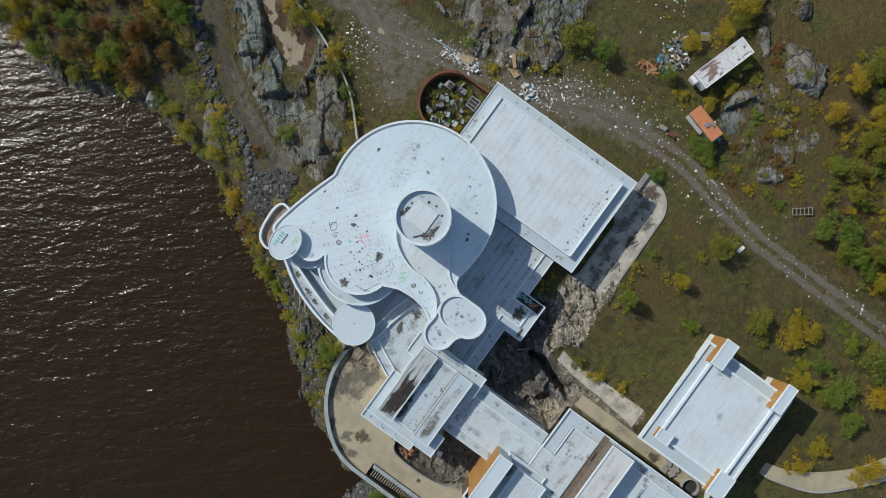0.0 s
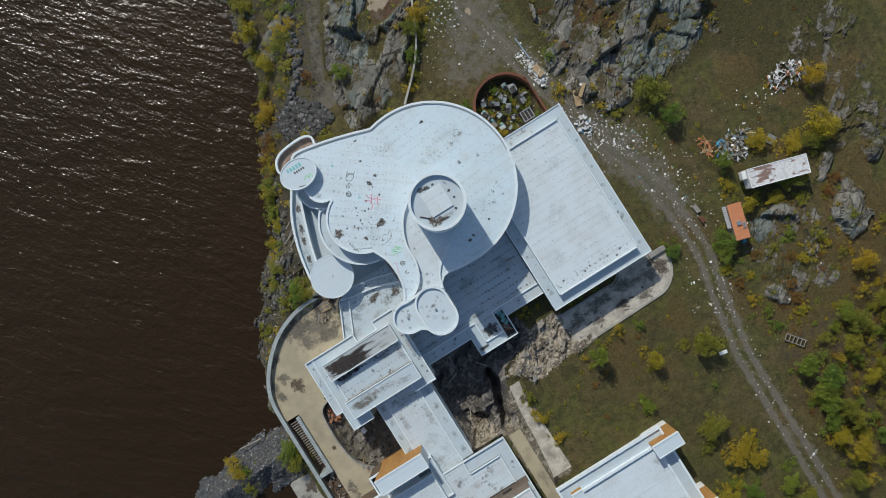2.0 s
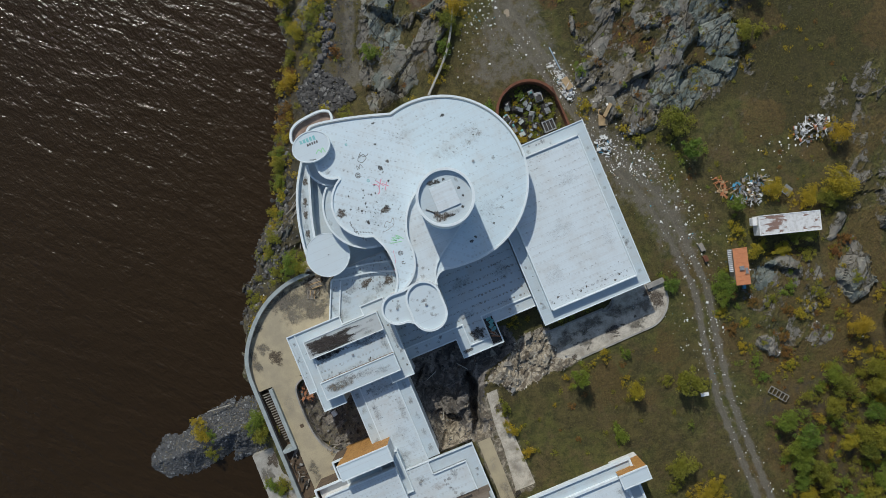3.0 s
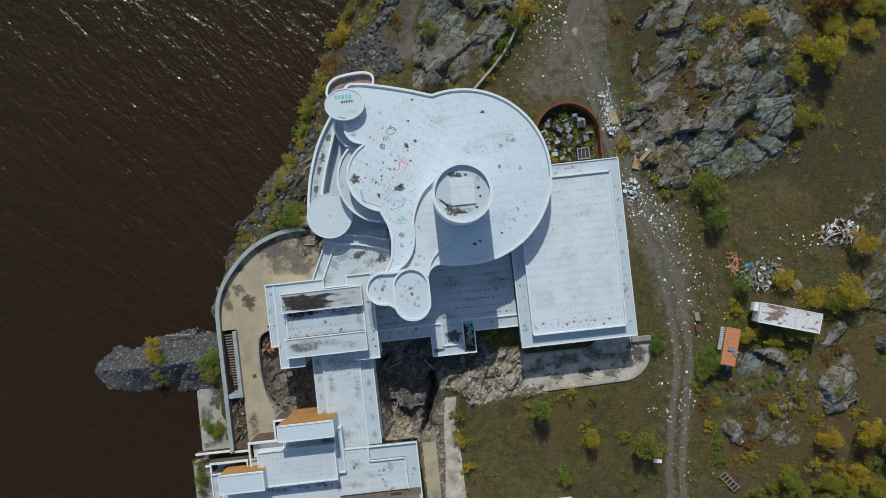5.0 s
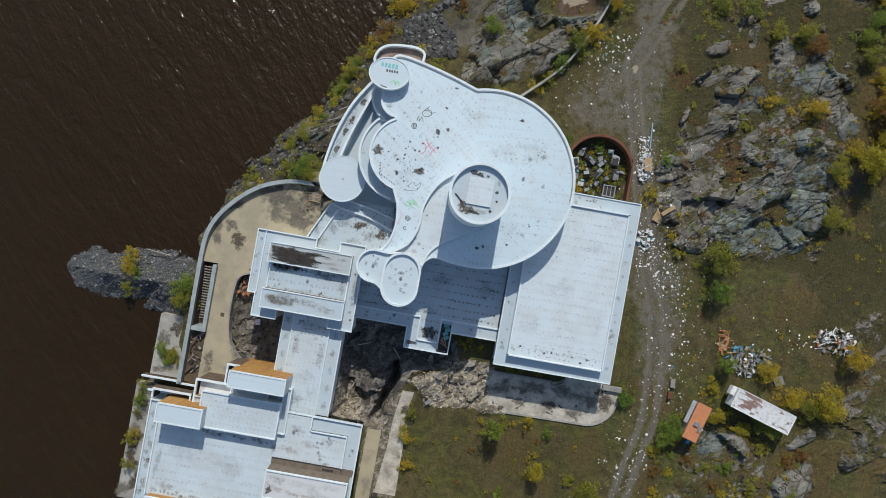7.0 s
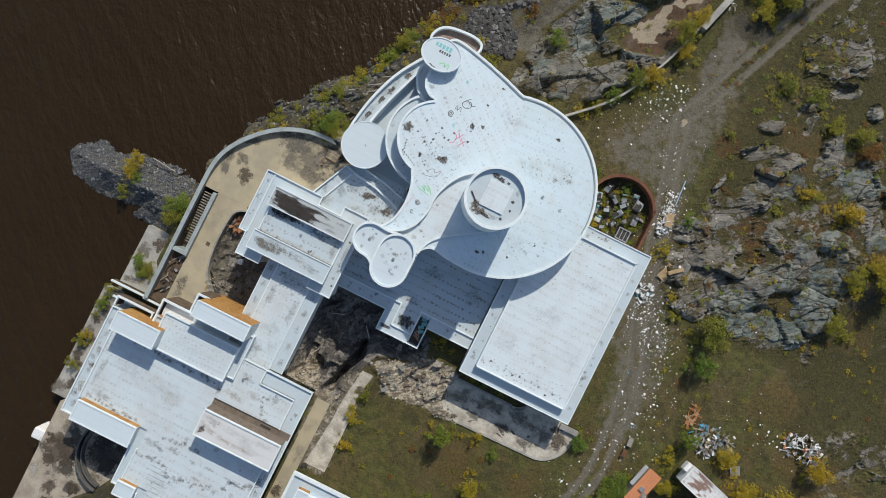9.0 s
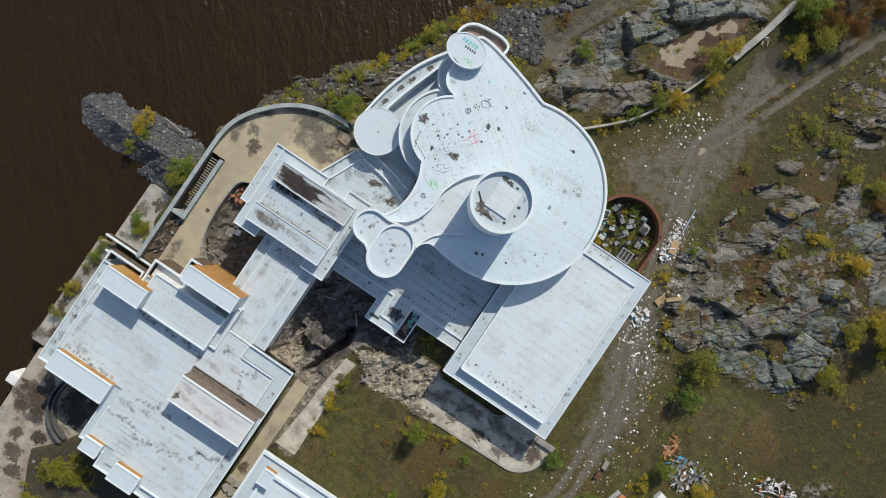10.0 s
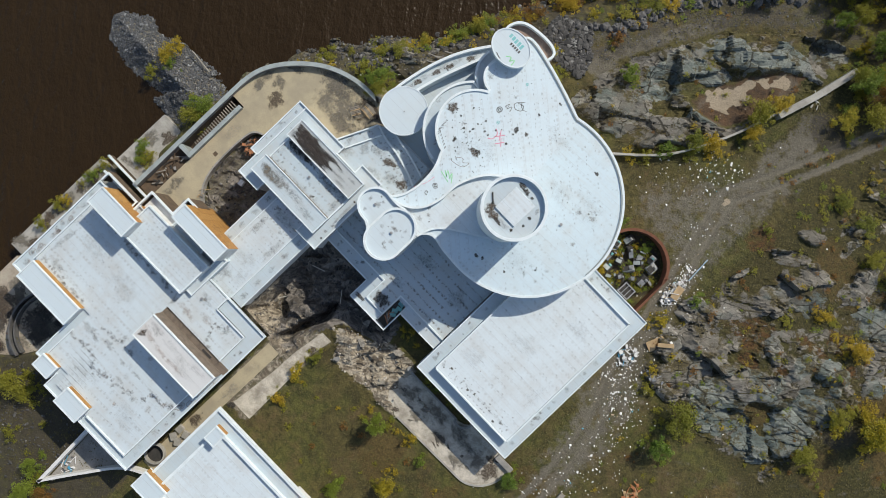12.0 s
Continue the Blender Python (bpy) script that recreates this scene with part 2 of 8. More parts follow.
def rusty_roof():
    n = Nodes("white_sheet_roof_with_rust", 0.55)
    at = n.mapped((0.5, 1.2, 1), -16)
    local = n.tree.nodes.new("ShaderNodeTexCoord").outputs["Object"]
    sep = n.tree.nodes.new("ShaderNodeSeparateXYZ")
    n.tree.links.new(local, sep.inputs[0])
    near = n.step(n.math("ABSOLUTE", n.math("ADD", sep.outputs[0], 2.0)), 0.4, 2.2, 0.13, -0.04)
    rust = n.step(n.math("ADD", n.noise(1.1, 4, 0.65, 0.4, at), near), 0.56, 0.63)
    c = n.mix(n.step(n.noise(2.0, 5), 0.4, 0.7), (0.66, 0.67, 0.68), (0.50, 0.50, 0.50))
    return n.colour(n.mix(n.math("MULTIPLY", rust, 0.85), c, (0.17, 0.07, 0.035))).mat


RUSTY_ROOF = rusty_roof()


def leaves(name, a, b, c):
    n = Nodes(name, 0.65)
    pick = n.mix(n.island(), a, b)
    pick = n.mix(n.math("MULTIPLY", n.chance(), 0.6), pick, c)
    n.colour(pick)
    through_leaf = n.tree.nodes.new("ShaderNodeBsdfTranslucent")
    n.put(through_leaf.inputs[0], pick)
    both = n.tree.nodes.new("ShaderNodeMixShader")
    both.inputs[0].default_value = 0.35
    n.tree.links.new(n.bsdf.outputs[0], both.inputs[1])
    n.tree.links.new(through_leaf.outputs[0], both.inputs[2])
    n.tree.links.new(both.outputs[0], n.tree.nodes["Material Output"].inputs["Surface"])
    return n.mat


LEAF_GREEN = leaves("green_leaves", (0.175, 0.270, 0.030), (0.070, 0.125, 0.018), (0.27, 0.30, 0.03))
LEAF_YELLOW = leaves("yellowing_leaves", (0.47, 0.385, 0.022), (0.20, 0.20, 0.018), (0.50, 0.31, 0.018))
LEAF_OLIVE = leaves("olive_leaves", (0.245, 0.265, 0.028), (0.095, 0.115, 0.016), (0.36, 0.31, 0.028))
LEAF_RUST = leaves("rust_coloured_leaves", (0.27, 0.145, 0.025), (0.15, 0.105, 0.022), (0.24, 0.085, 0.025))
WEED = leaves("dry_grass_tufts", (0.112, 0.098, 0.030), (0.054, 0.056, 0.014), (0.160, 0.132, 0.048))


def litter_mat():
    n = Nodes("mixed_white_litter", 0.7)
    r = n.island()
    c = n.mix(n.step(r, 0.90, 0.91), (0.80, 0.80, 0.79), (0.42, 0.33, 0.22))
    return n.colour(n.mix(n.step(r, 0.97, 0.98), c, (0.10, 0.36, 0.50))).mat


LITTER = litter_mat()


def water_mat():
    n = Nodes("dark_brown_river_water", 0.165)
    n.colour(n.mix(n.noise(0.03, 3), (0.0205, 0.0122, 0.0048), (0.0300, 0.0182, 0.0074)))
    n.bsdf.inputs["IOR"].default_value = 1.33
    n.bsdf.inputs["Specular IOR Level"].default_value = 0.44
    swell = n.noise(0.55, 2, 0.5, 0.5, n.mapped((0.35, 1.0, 1), -50))
    chop = n.noise(1.5, 2, 0.5, 0.3, n.mapped((0.6, 1.0, 1), -58))
    fine = n.noise(3.6, 2, 0.5, 0.2, n.mapped((0.75, 1.0, 1), -60))
    h = n.math("ADD", n.math("MULTIPLY", swell, 0.33), n.math("MULTIPLY", chop, 0.15))
    h = n.math("ADD", h, n.math("MULTIPLY", fine, 0.075))
    return n.bump(h, 1.0, 1.0).mat


WATER = water_mat()


def ground_mat():
    """Dry autumn grass, bare rock, gravel, dark rubble and pale broken concrete, by masks on the ground's mesh."""
    n = Nodes("rough_ground", 0.95)
    rock, gravel, dark = (n.mask("cover", i) for i in range(3))
    pale, rust, sand = (n.mask("cover_b", i) for i in range(3))
    olive, soil, tan = (n.mask("cover_c", i) for i in range(3))
    teal, moss = n.mask("cover_d", 0), n.mask("cover_d", 1)
    edge = n.math("MULTIPLY", n.math("SUBTRACT", n.noise(0.8, 8, 0.72), 0.5), 2.2)

    def sharp(m, low=0.42, high=0.58):
        return n.step(n.math("ADD", m, edge), low, high)

    tuft = n.noise(3.4, 8, 0.75)
    clump = n.noise(0.9, 6, 0.7)
    field = n.noise(0.10, 5, 0.6)
    grass = n.mix(n.step(clump, 0.34, 0.66), (0.052, 0.046, 0.013), (0.132, 0.112, 0.036))
    grass = n.mix(n.math("MULTIPLY", n.step(field, 0.44, 0.56), 0.85), grass, n.mix(n.step(clump, 0.38, 0.62), (0.054, 0.062, 0.013), (0.122, 0.126, 0.028)))
    grass = n.mix(n.math("MULTIPLY", n.step(n.noise(0.30, 6, 0.7), 0.48, 0.66), 0.65), grass, (0.150, 0.104, 0.050))
    grass = n.mix(n.math("MULTIPLY", n.step(n.noise(0.21, 6, 0.7, 0.4), 0.54, 0.64), 0.60), grass, (0.038, 0.035, 0.012))
    grass = n.mix(n.math("MULTIPLY", n.step(tuft, 0.52, 0.66), 0.65), grass, (0.180, 0.155, 0.060))
    grass = n.mix(n.math("MULTIPLY", n.step(tuft, 0.48, 0.34), 0.75), grass, (0.022, 0.021, 0.007))
    grass = n.mix(n.math("MULTIPLY", n.step(n.math("ADD", olive, n.math("MULTIPLY", edge, 0.4)), 0.3, 0.8), 0.75), grass, n.mix(n.step(tuft, 0.35, 0.65), (0.022, 0.022, 0.006), (0.080, 0.070, 0.018)))
    red = n.mix(n.step(tuft, 0.35, 0.65), (0.065, 0.043, 0.014), (0.165, 0.113, 0.036))
    c = n.mix(n.math("MULTIPLY", sharp(rust, 0.5, 0.9), 0.75), grass, red)
    bed = n.mix(n.step(n.noise(1.1, 6, 0.7), 0.38, 0.62), (0.155, 0.066, 0.022), (0.105, 0.080, 0.020))
    c = n.mix(n.math("MULTIPLY", sharp(moss, 0.35, 0.8), 0.85), c, n.mix(n.step(tuft, 0.55, 0.38), bed, (0.030, 0.022, 0.010)))
    speck = n.step(n.noise(7, 5, 0.8), 0.52, 0.66)
    stone = n.mix(n.noise(0.7, 6, 0.7), (0.106, 0.100, 0.082), (0.222, 0.205, 0.170))
    stone = n.mix(speck, stone, (0.31, 0.285, 0.24))
    c = n.mix(n.math("MULTIPLY", sharp(gravel, 0.35, 0.85), 0.9), c, stone)
    # Dark earth; beneath trees this tone also stands for their shade.
    c = n.mix(n.math("MULTIPLY", sharp(soil, 0.35, 0.8), 0.8), c, n.mix(n.noise(2.0, 6, 0.7), (0.030, 0.026, 0.020), (0.085, 0.075, 0.060)))
    earth = n.mix(n.step(n.noise(0.9, 7, 0.7), 0.35, 0.65), (0.155, 0.092, 0.050), (0.072, 0.048, 0.032))
    earth = n.mix(n.step(n.noise(0.3, 4), 0.50, 0.62), earth, (0.150, 0.125, 0.095))
    c = n.mix(sharp(sand, 0.35, 0.8), c, earth)
    c = n.mix(sharp(n.math("MULTIPLY", tan, 1.0), 0.36, 0.66), c, n.mix(n.noise(1.5, 6, 0.7), (0.50, 0.43, 0.33), (0.36, 0.30, 0.22)))
    streak = n.noise(1.6, 8, 0.75, 0.5, n.mapped((0.4, 1.6, 1), 40))
    wander = n.tree.nodes.new("ShaderNodeVectorMath")
    wander.operation = "MULTIPLY_ADD"
    swirl = n.tree.nodes.new("ShaderNodeTexNoise")
    swirl.inputs["Scale"].default_value, swirl.inputs["Detail"].default_value = 0.8, 4.0
    n.tree.links.new(n.where, swirl.inputs["Vector"])
    n.tree.links.new(swirl.outputs["Color"], wander.inputs[0])
    wander.inputs[1].default_value = (0.30, 0.30, 0.0)
    n.tree.links.new(n.mapped((0.55, 1.0, 1), 40), wander.inputs[2])
    bent = wander.outputs[0]
    block = n.tree.nodes.new("ShaderNodeSeparateColor")
    n.tree.links.new(n.cells(0.22, "F1", bent, "Color"), block.inputs[0])
    chip = n.tree.nodes.new("ShaderNodeSeparateColor")
    n.tree.links.new(n.cells(0.85, "F1", bent, "Color"), chip.inputs[0])
    flake = n.tree.nodes.new("ShaderNodeSeparateColor")
    n.tree.links.new(n.cells(2.1, "F1", bent, "Color"), flake.inputs[0])
    tone = n.math("ADD", n.math("MULTIPLY", block.outputs[0], 0.35), n.math("ADD", n.math("MULTIPLY", chip.outputs[0], 0.40), n.math("MULTIPLY", flake.outputs[0], 0.25)))
    hue = n.step(n.math("ADD", teal, n.math("MULTIPLY", n.math("SUBTRACT", n.noise(0.35, 5, 0.65), 0.5), 1.6)), 0.12, 0.58)
    bare = n.mix(hue, (0.228, 0.214, 0.186), (0.148, 0.208, 0.202))
    bare = n.mix(n.math("MULTIPLY", n.step(n.noise(0.28, 4, 0.6), 0.52, 0.64), 0.3), bare, (0.205, 0.182, 0.178))
    bare = n.mix(n.step(tone, 0.25, 0.78), n.mix(0.42, bare, (0.070, 0.070, 0.065)), n.mix(0.34, bare, (0.46, 0.45, 0.41)))
    bare = n.mix(n.math("MULTIPLY", n.step(streak, 0.54, 0.68), 0.28), bare, (0.40, 0.385, 0.35))
    bare = n.mix(n.math("MULTIPLY", n.step(streak, 0.44, 0.30), 0.4), bare, (0.085, 0.080, 0.068))
    vein = n.noise(2.2, 9, 0.80, 1.4)
    bare = n.mix(n.math("MULTIPLY", n.step(vein, 0.56, 0.66), 0.35), bare, (0.40, 0.39, 0.36))
    bare = n.mix(n.math("MULTIPLY", n.step(vein, 0.45, 0.36), 0.55), bare, (0.070, 0.065, 0.056))
    seam = n.math("MAXIMUM", n.step(n.noise(0.45, 8, 0.75), 0.505, 0.575), n.step(n.noise(0.7, 6, 0.7, 0.6, n.mapped((0.35, 1.5, 1), 44)), 0.58, 0.65))
    bare = n.mix(n.math("MULTIPLY", seam, 0.86), bare, n.mix(n.step(tuft, 0.4, 0.6), (0.040, 0.034, 0.011), (0.112, 0.090, 0.028)))
    gap = n.cells(0.22, "DISTANCE_TO_EDGE", bent)
    gap2 = n.cells(0.85, "DISTANCE_TO_EDGE", bent)
    gap3 = n.cells(2.1, "DISTANCE_TO_EDGE", bent)
    crack = n.math("MAXIMUM", n.math("MULTIPLY", n.step(gap, 0.020, 0.003), n.step(n.noise(0.4, 4), 0.36, 0.5)), n.math("MULTIPLY", n.step(gap2, 0.040, 0.006), n.step(n.noise(0.6, 5, 0.7), 0.46, 0.56)))
    crack = n.math("MAXIMUM", crack, n.math("MULTIPLY", n.math("MULTIPLY", n.step(gap3, 0.05, 0.01), 0.65), n.step(clump, 0.50, 0.62)))
    bare = n.mix(n.math("MULTIPLY", crack, 0.85), bare, (0.024, 0.021, 0.015))
    c = n.mix(sharp(rock, 0.40, 0.56), c, bare)
    pit_stone = n.mix(n.step(n.noise(0.6, 8, 0.75, 1.0), 0.42, 0.64), (0.085, 0.079, 0.074), (0.300, 0.282, 0.262))
    c = n.mix(sharp(dark), c, pit_stone)
    rubble = n.mix(n.step(n.noise(0.8, 9, 0.78, 0.6), 0.43, 0.58), (0.50, 0.455, 0.37), (0.155, 0.130, 0.100))
    c = n.mix(sharp(pale), c, rubble)
    fine = n.noise(6.5, 7, 0.8)
    c = n.mix(n.math("MULTIPLY", n.step(fine, 0.50, 0.38), 0.45), c, n.mix(0.7, c, (0.012, 0.011, 0.006)))
    c = n.mix(n.math("MULTIPLY", n.step(fine, 0.53, 0.66), 0.30), c, n.mix(0.5, c, (0.32, 0.29, 0.21)))
    n.colour(n.mix(1.0, c, (0.81, 0.79, 0.77), "MULTIPLY"))
    h = n.math("ADD", n.math("MULTIPLY", tuft, 0.6), n.math("ADD", clump, n.math("MULTIPLY", streak, 0.5)))
    step_up = n.math("MULTIPLY", n.math("MULTIPLY", tone, 0.9), sharp(rock, 0.40, 0.56))
    return n.bump(n.math("ADD", h, step_up), 0.6, 0.28).mat


GROUND = ground_mat()


# ---- building blocks ----
def part(name, bm, material, parent=None, label="", smooth=False):
    me = bpy.data.meshes.new(name)
    bmesh.ops.recalc_face_normals(bm, faces=bm.faces[:])
    bm.to_mesh(me)
    bm.free()
    me.materials.append(material)
    if smooth:
        me.shade_smooth()
    ob = new(name, me)
    ob.parent = parent
    if label:
        ob["label"] = label
    return ob


def raw(name, verts, faces, material, parent=None, label=""):
    me = bpy.data.meshes.new(name)
    me.from_pydata([tuple(v) for v in verts], [], faces)
    me.shade_flat()
    me.materials.append(material)
    me.update()
    ob = new(name, me)
    ob.parent = parent
    if label:
        ob["label"] = label
    return ob


def thing(name, label, category, at=(0, 0, 0), group="", kind="", turn=0.0):
    ob = tagged(new(name), label, category, group, kind)
    ob.empty_display_size = 0.2
    ob.matrix_basis = pose(*at, 0, 0, turn)
    return ob


def arc(cx, cy, r, a0, a1, n=32, ry=None):
    ry = r if ry is None else ry
    out = []
    for i in range(n + 1):
        a = radians(a0 + (a1 - a0) * i / n)
        out.append((cx + r * math.cos(a), cy + ry * math.sin(a)))
    return out


def smooth_line(points, steps=8, closed=False):
    """A Catmull-Rom curve through the points."""
    p = [Vector(q) for q in points]
    n = len(p)
    out = []
    for i in range(n if closed else n - 1):
        a, b, c, d = (p[(i + k) % n] if closed else p[min(max(i + k, 0), n - 1)] for k in (-1, 0, 1, 2))
        for s in range(steps):
            t = s / steps
            out.append(tuple(0.5 * (2 * b + (c - a) * t + (2 * a - 5 * b + 4 * c - d) * t * t + (3 * b - a - 3 * c + d) * t ** 3)))
    if not closed:
        out.append(tuple(p[-1]))
    return out


def area(poly):
    return 0.5 * sum(a[0] * b[1] - b[0] * a[1] for a, b in zip(poly, poly[1:] + poly[:1]))


def prism(bm, poly, z0, z1):
    if area(poly) < 0:
        poly = poly[::-1]
    low = [bm.verts.new((x, y, z0)) for x, y in poly]
    top = [bm.verts.new((x, y, z1)) for x, y in poly]
    n = len(poly)
    for i in range(n):
        bm.faces.new((low[i], low[(i + 1) % n], top[(i + 1) % n], top[i]))
    caps = [bm.faces.new(top), bm.faces.new(low[::-1])]
    bm.normal_update()
    bmesh.ops.triangulate(bm, faces=caps)
    return bm


def solid(poly, z0, z1):
    return prism(bmesh.new(), list(poly), z0, z1)


def rect(x0, x1, y0, y1):
    return [(x0, y0), (x1, y0), (x1, y1), (x0, y1)]


def box(x0, x1, y0, y1, z0, z1, bevel=0.03):
    bm = solid(rect(min(x0, x1), max(x0, x1), min(y0, y1), max(y0, y1)), z0, z1)
    if bevel:
        bmesh.ops.bevel(bm, geom=bm.edges[:], offset=bevel, segments=1, affect="EDGES")
    return bm


def offset(path, d, closed):
    """The path moved d to its left."""
    n = len(path)
    out = []
    for i in range(n):
        a = path[(i - 1) % n] if closed or i > 0 else path[i]
        b = path[(i + 1) % n] if closed or i < n - 1 else path[i]
        p = path[i]
        u, v = Vector((p[0] - a[0], p[1] - a[1])), Vector((b[0] - p[0], b[1] - p[1]))
        if u.length < 1e-6:
            u = v.copy()
        if v.length < 1e-6:
            v = u.copy()
        u.normalize(), v.normalize()
        nu, nv = Vector((-u.y, u.x)), Vector((-v.y, v.x))
        m = nu + nv
        if m.length < 0.2:
            m = nu
        m.normalize()
        k = d / max(0.45, m.dot(nu))
        out.append((p[0] + m.x * k, p[1] + m.y * k))
    return out


def ribbon(path, width, z0, z1, closed=False):
    """A wall of that width along the left of a path."""
    bm = bmesh.new()
    inner = offset(path, width, closed)
    rows = []
    for a, b in zip(path, inner):
        rows.append([bm.verts.new((*a, z0)), bm.verts.new((*a, z1)), bm.verts.new((*b, z1)), bm.verts.new((*b, z0))])
    n = len(rows)
    for i in range(n if closed else n - 1):
        p, q = rows[i], rows[(i + 1) % n]
        for k in range(4):
            bm.faces.new((p[k], q[k], q[(k + 1) % 4], p[(k + 1) % 4]))
    if not closed:
        bm.faces.new(rows[0][::-1]), bm.faces.new(rows[-1])
    return bm


def ccw(poly):
    return poly if area(poly) > 0 else poly[::-1]


def blob(cx, cy, rx, ry, seed, n=18, rough=0.35):
    rng = random.Random(seed)
    ph = [(rng.uniform(0, 6.28), rng.uniform(0.3, 1.0)) for _ in range(5)]
    out = []
    for i in range(n):
        a = 2 * math.pi * i / n
        k = 1 + rough * sum(w * math.sin((j + 2) * a + p) for j, (p, w) in enumerate(ph)) / 2.2
        out.append((cx + rx * k * math.cos(a), cy + ry * k * math.sin(a)))
    return out


# ---- the ground: one sheet from the river bank to the horizon ----
def film(name, cx, cy, rx, ry, z, material, parent, turn=0.0, seed=1, label=""):
    """A thin stain lying 6 mm above a surface: full in the middle, nothing at the rim."""
    rim = blob(0, 0, rx, ry, seed, 22, 0.28)
    ct, st = math.cos(radians(turn)), math.sin(radians(turn))
    verts = [(cx, cy, z + 0.006)]
    for k in (0.5, 1.0):
        verts += [(cx + k * (x * ct - y * st), cy + k * (x * st + y * ct), z + 0.006) for x, y in rim]
    n = len(rim)
    faces = [(0, 1 + i, 1 + (i + 1) % n) for i in range(n)] + [(1 + i, 1 + n + i, 1 + n + (i + 1) % n, 1 + (i + 1) % n) for i in range(n)]
    ob = raw(name, verts, faces, material, parent, label)
    a = ob.data.attributes.new("fade", "FLOAT", "POINT")
    a.data.foreach_set("value", [1.0] + [0.75] * n + [0.0] * n)
    return ob


def dot_rows(name, poly, z, parent, material, turn=0.0, along_row=0.52, between=1.02, size=0.13, keep=0.7, seed=1):
    """Rows of small mould dots over the fasteners of a roof, uneven and patchy, as one mesh."""
    r = np.random.RandomState(seed)
    c, q = math.cos(radians(turn)), math.sin(radians(turn))
    px, py = np.array([p[0] for p in poly]), np.array([p[1] for p in poly])
    u, v = px * c + py * q, -px * q + py * c
    U, V = np.meshgrid(np.arange(u.min(), u.max(), along_row), np.arange(v.min(), v.max(), between))
    U, V = U + r.randn(*U.shape) * 0.05, V + r.randn(*U.shape) * 0.04
    X, Y = U * c - V * q, U * q + V * c
    ok = inside(poly, X, Y) & (r.rand(*X.shape) < keep * ramp(fbm(X * 0.22 + seed, Y * 0.22, 300 + seed), 0.28, 0.60))
    X, Y = X[ok], Y[ok]
    n = len(X)
    ang = np.arange(7) * 2 * math.pi / 7
    rad = size * (0.6 + 0.9 * r.rand(n))[:, None] * (0.8 + 0.4 * r.rand(n, 7))
    du, dv = 1.5 * rad * np.cos(ang), 0.8 * rad * np.sin(ang)
    ring = np.stack([X[:, None] + du * c - dv * q, Y[:, None] + du * q + dv * c, np.full((n, 7), z + 0.005)], -1)
    verts = np.concatenate([np.stack([X, Y, np.full(n, z + 0.005)], -1)[:, None], ring], 1).reshape(-1, 3)
    faces = [(8 * i, 8 * i + 1 + k, 8 * i + 1 + (k + 1) % 7) for i in range(n) for k in range(7)]
    ob = raw(name, verts.tolist(), faces, material, parent)
    a = ob.data.attributes.new("fade", "FLOAT", "POINT")
    a.data.foreach_set("value", np.tile([1.0] + [0.0] * 7, n))
    return tagged(ob, kind="stuff")


WATER_LEVEL = -3.5
SHORE = [(-9, 120), (-12.7, 66), (-14.4, 59), (-14.6, 54), (-11.3, 47), (-10.6, 42.7), (-10.5, 38), (-11.9, 32), (-13.5, 26.5), (-15.8, 22.7),
         (-18.5, 17.3), (-21.5, 10.8), (-24.6, 7), (-27.3, 3.5), (-29.2, 0.4), (-32.2, -3.4), (-34.9, -9.5), (-35.5, -12.9), (-39.4, -13.5), (-44, -13.9),
         (-47.9, -14.5), (-50.9, -15.9), (-51.9, -17.6), (-50.0, -19.8), (-46.6, -20.8), (-38.0, -21.4), (-37.6, -29), (-38.6, -30), (-38.6, -45.8), (-37.0, -46.6), (-36.9, -62), (-36, -140)]


@functools.lru_cache(None)
def lattice(seed):
    return np.random.RandomState(seed).rand(256, 256)


def value_noise(x, y, seed):
    t = lattice(seed)
    xi, yi = np.floor(x).astype(int), np.floor(y).astype(int)
    fx, fy = x - xi, y - yi
    fx, fy = fx * fx * (3 - 2 * fx), fy * fy * (3 - 2 * fy)
    a, b = t[xi % 256, yi % 256], t[(xi + 1) % 256, yi % 256]
    c, d = t[xi % 256, (yi + 1) % 256], t[(xi + 1) % 256, (yi + 1) % 256]
    return (a * (1 - fx) + b * fx) * (1 - fy) + (c * (1 - fx) + d * fx) * fy


def fbm(x, y, seed, octaves=4):
    out, amp, tot = 0, 1.0, 0
    for o in range(octaves):
        out = out + amp * value_noise(x * 2 ** o, y * 2 ** o, seed + o)
        tot += amp
        amp *= 0.5
    return out / tot


def ramp(v, a, b):
    t = np.clip((v - a) / (b - a), 0, 1)
    return t * t * (3 - 2 * t)


def distance_to(line, x, y, closed=False):
    best = np.full(x.shape, 1e9)
    ends = line[1:] + line[:1] if closed else line[1:]
    for (ax, ay), (bx, by) in zip(line, ends):
        ux, uy = bx - ax, by - ay
        k = np.clip(((x - ax) * ux + (y - ay) * uy) / (ux * ux + uy * uy + 1e-9), 0, 1)
        best = np.minimum(best, np.hypot(x - ax - k * ux, y - ay - k * uy))
    return best


def inside(poly, x, y):
    odd = np.zeros(x.shape, bool)
    for (ax, ay), (bx, by) in zip(poly, poly[1:] + poly[:1]):
        with np.errstate(divide="ignore", invalid="ignore"):
            cross = ((ay > y) != (by > y)) & (x < (bx - ax) * (y - ay) / (by - ay + 1e-12) + ax)
        odd ^= cross
    return odd


def depth_in(poly, x, y):
    """Distance to the outline, positive inside."""
    d = distance_to(poly, x, y, True)
    return np.where(inside(poly, x, y), d, -d)


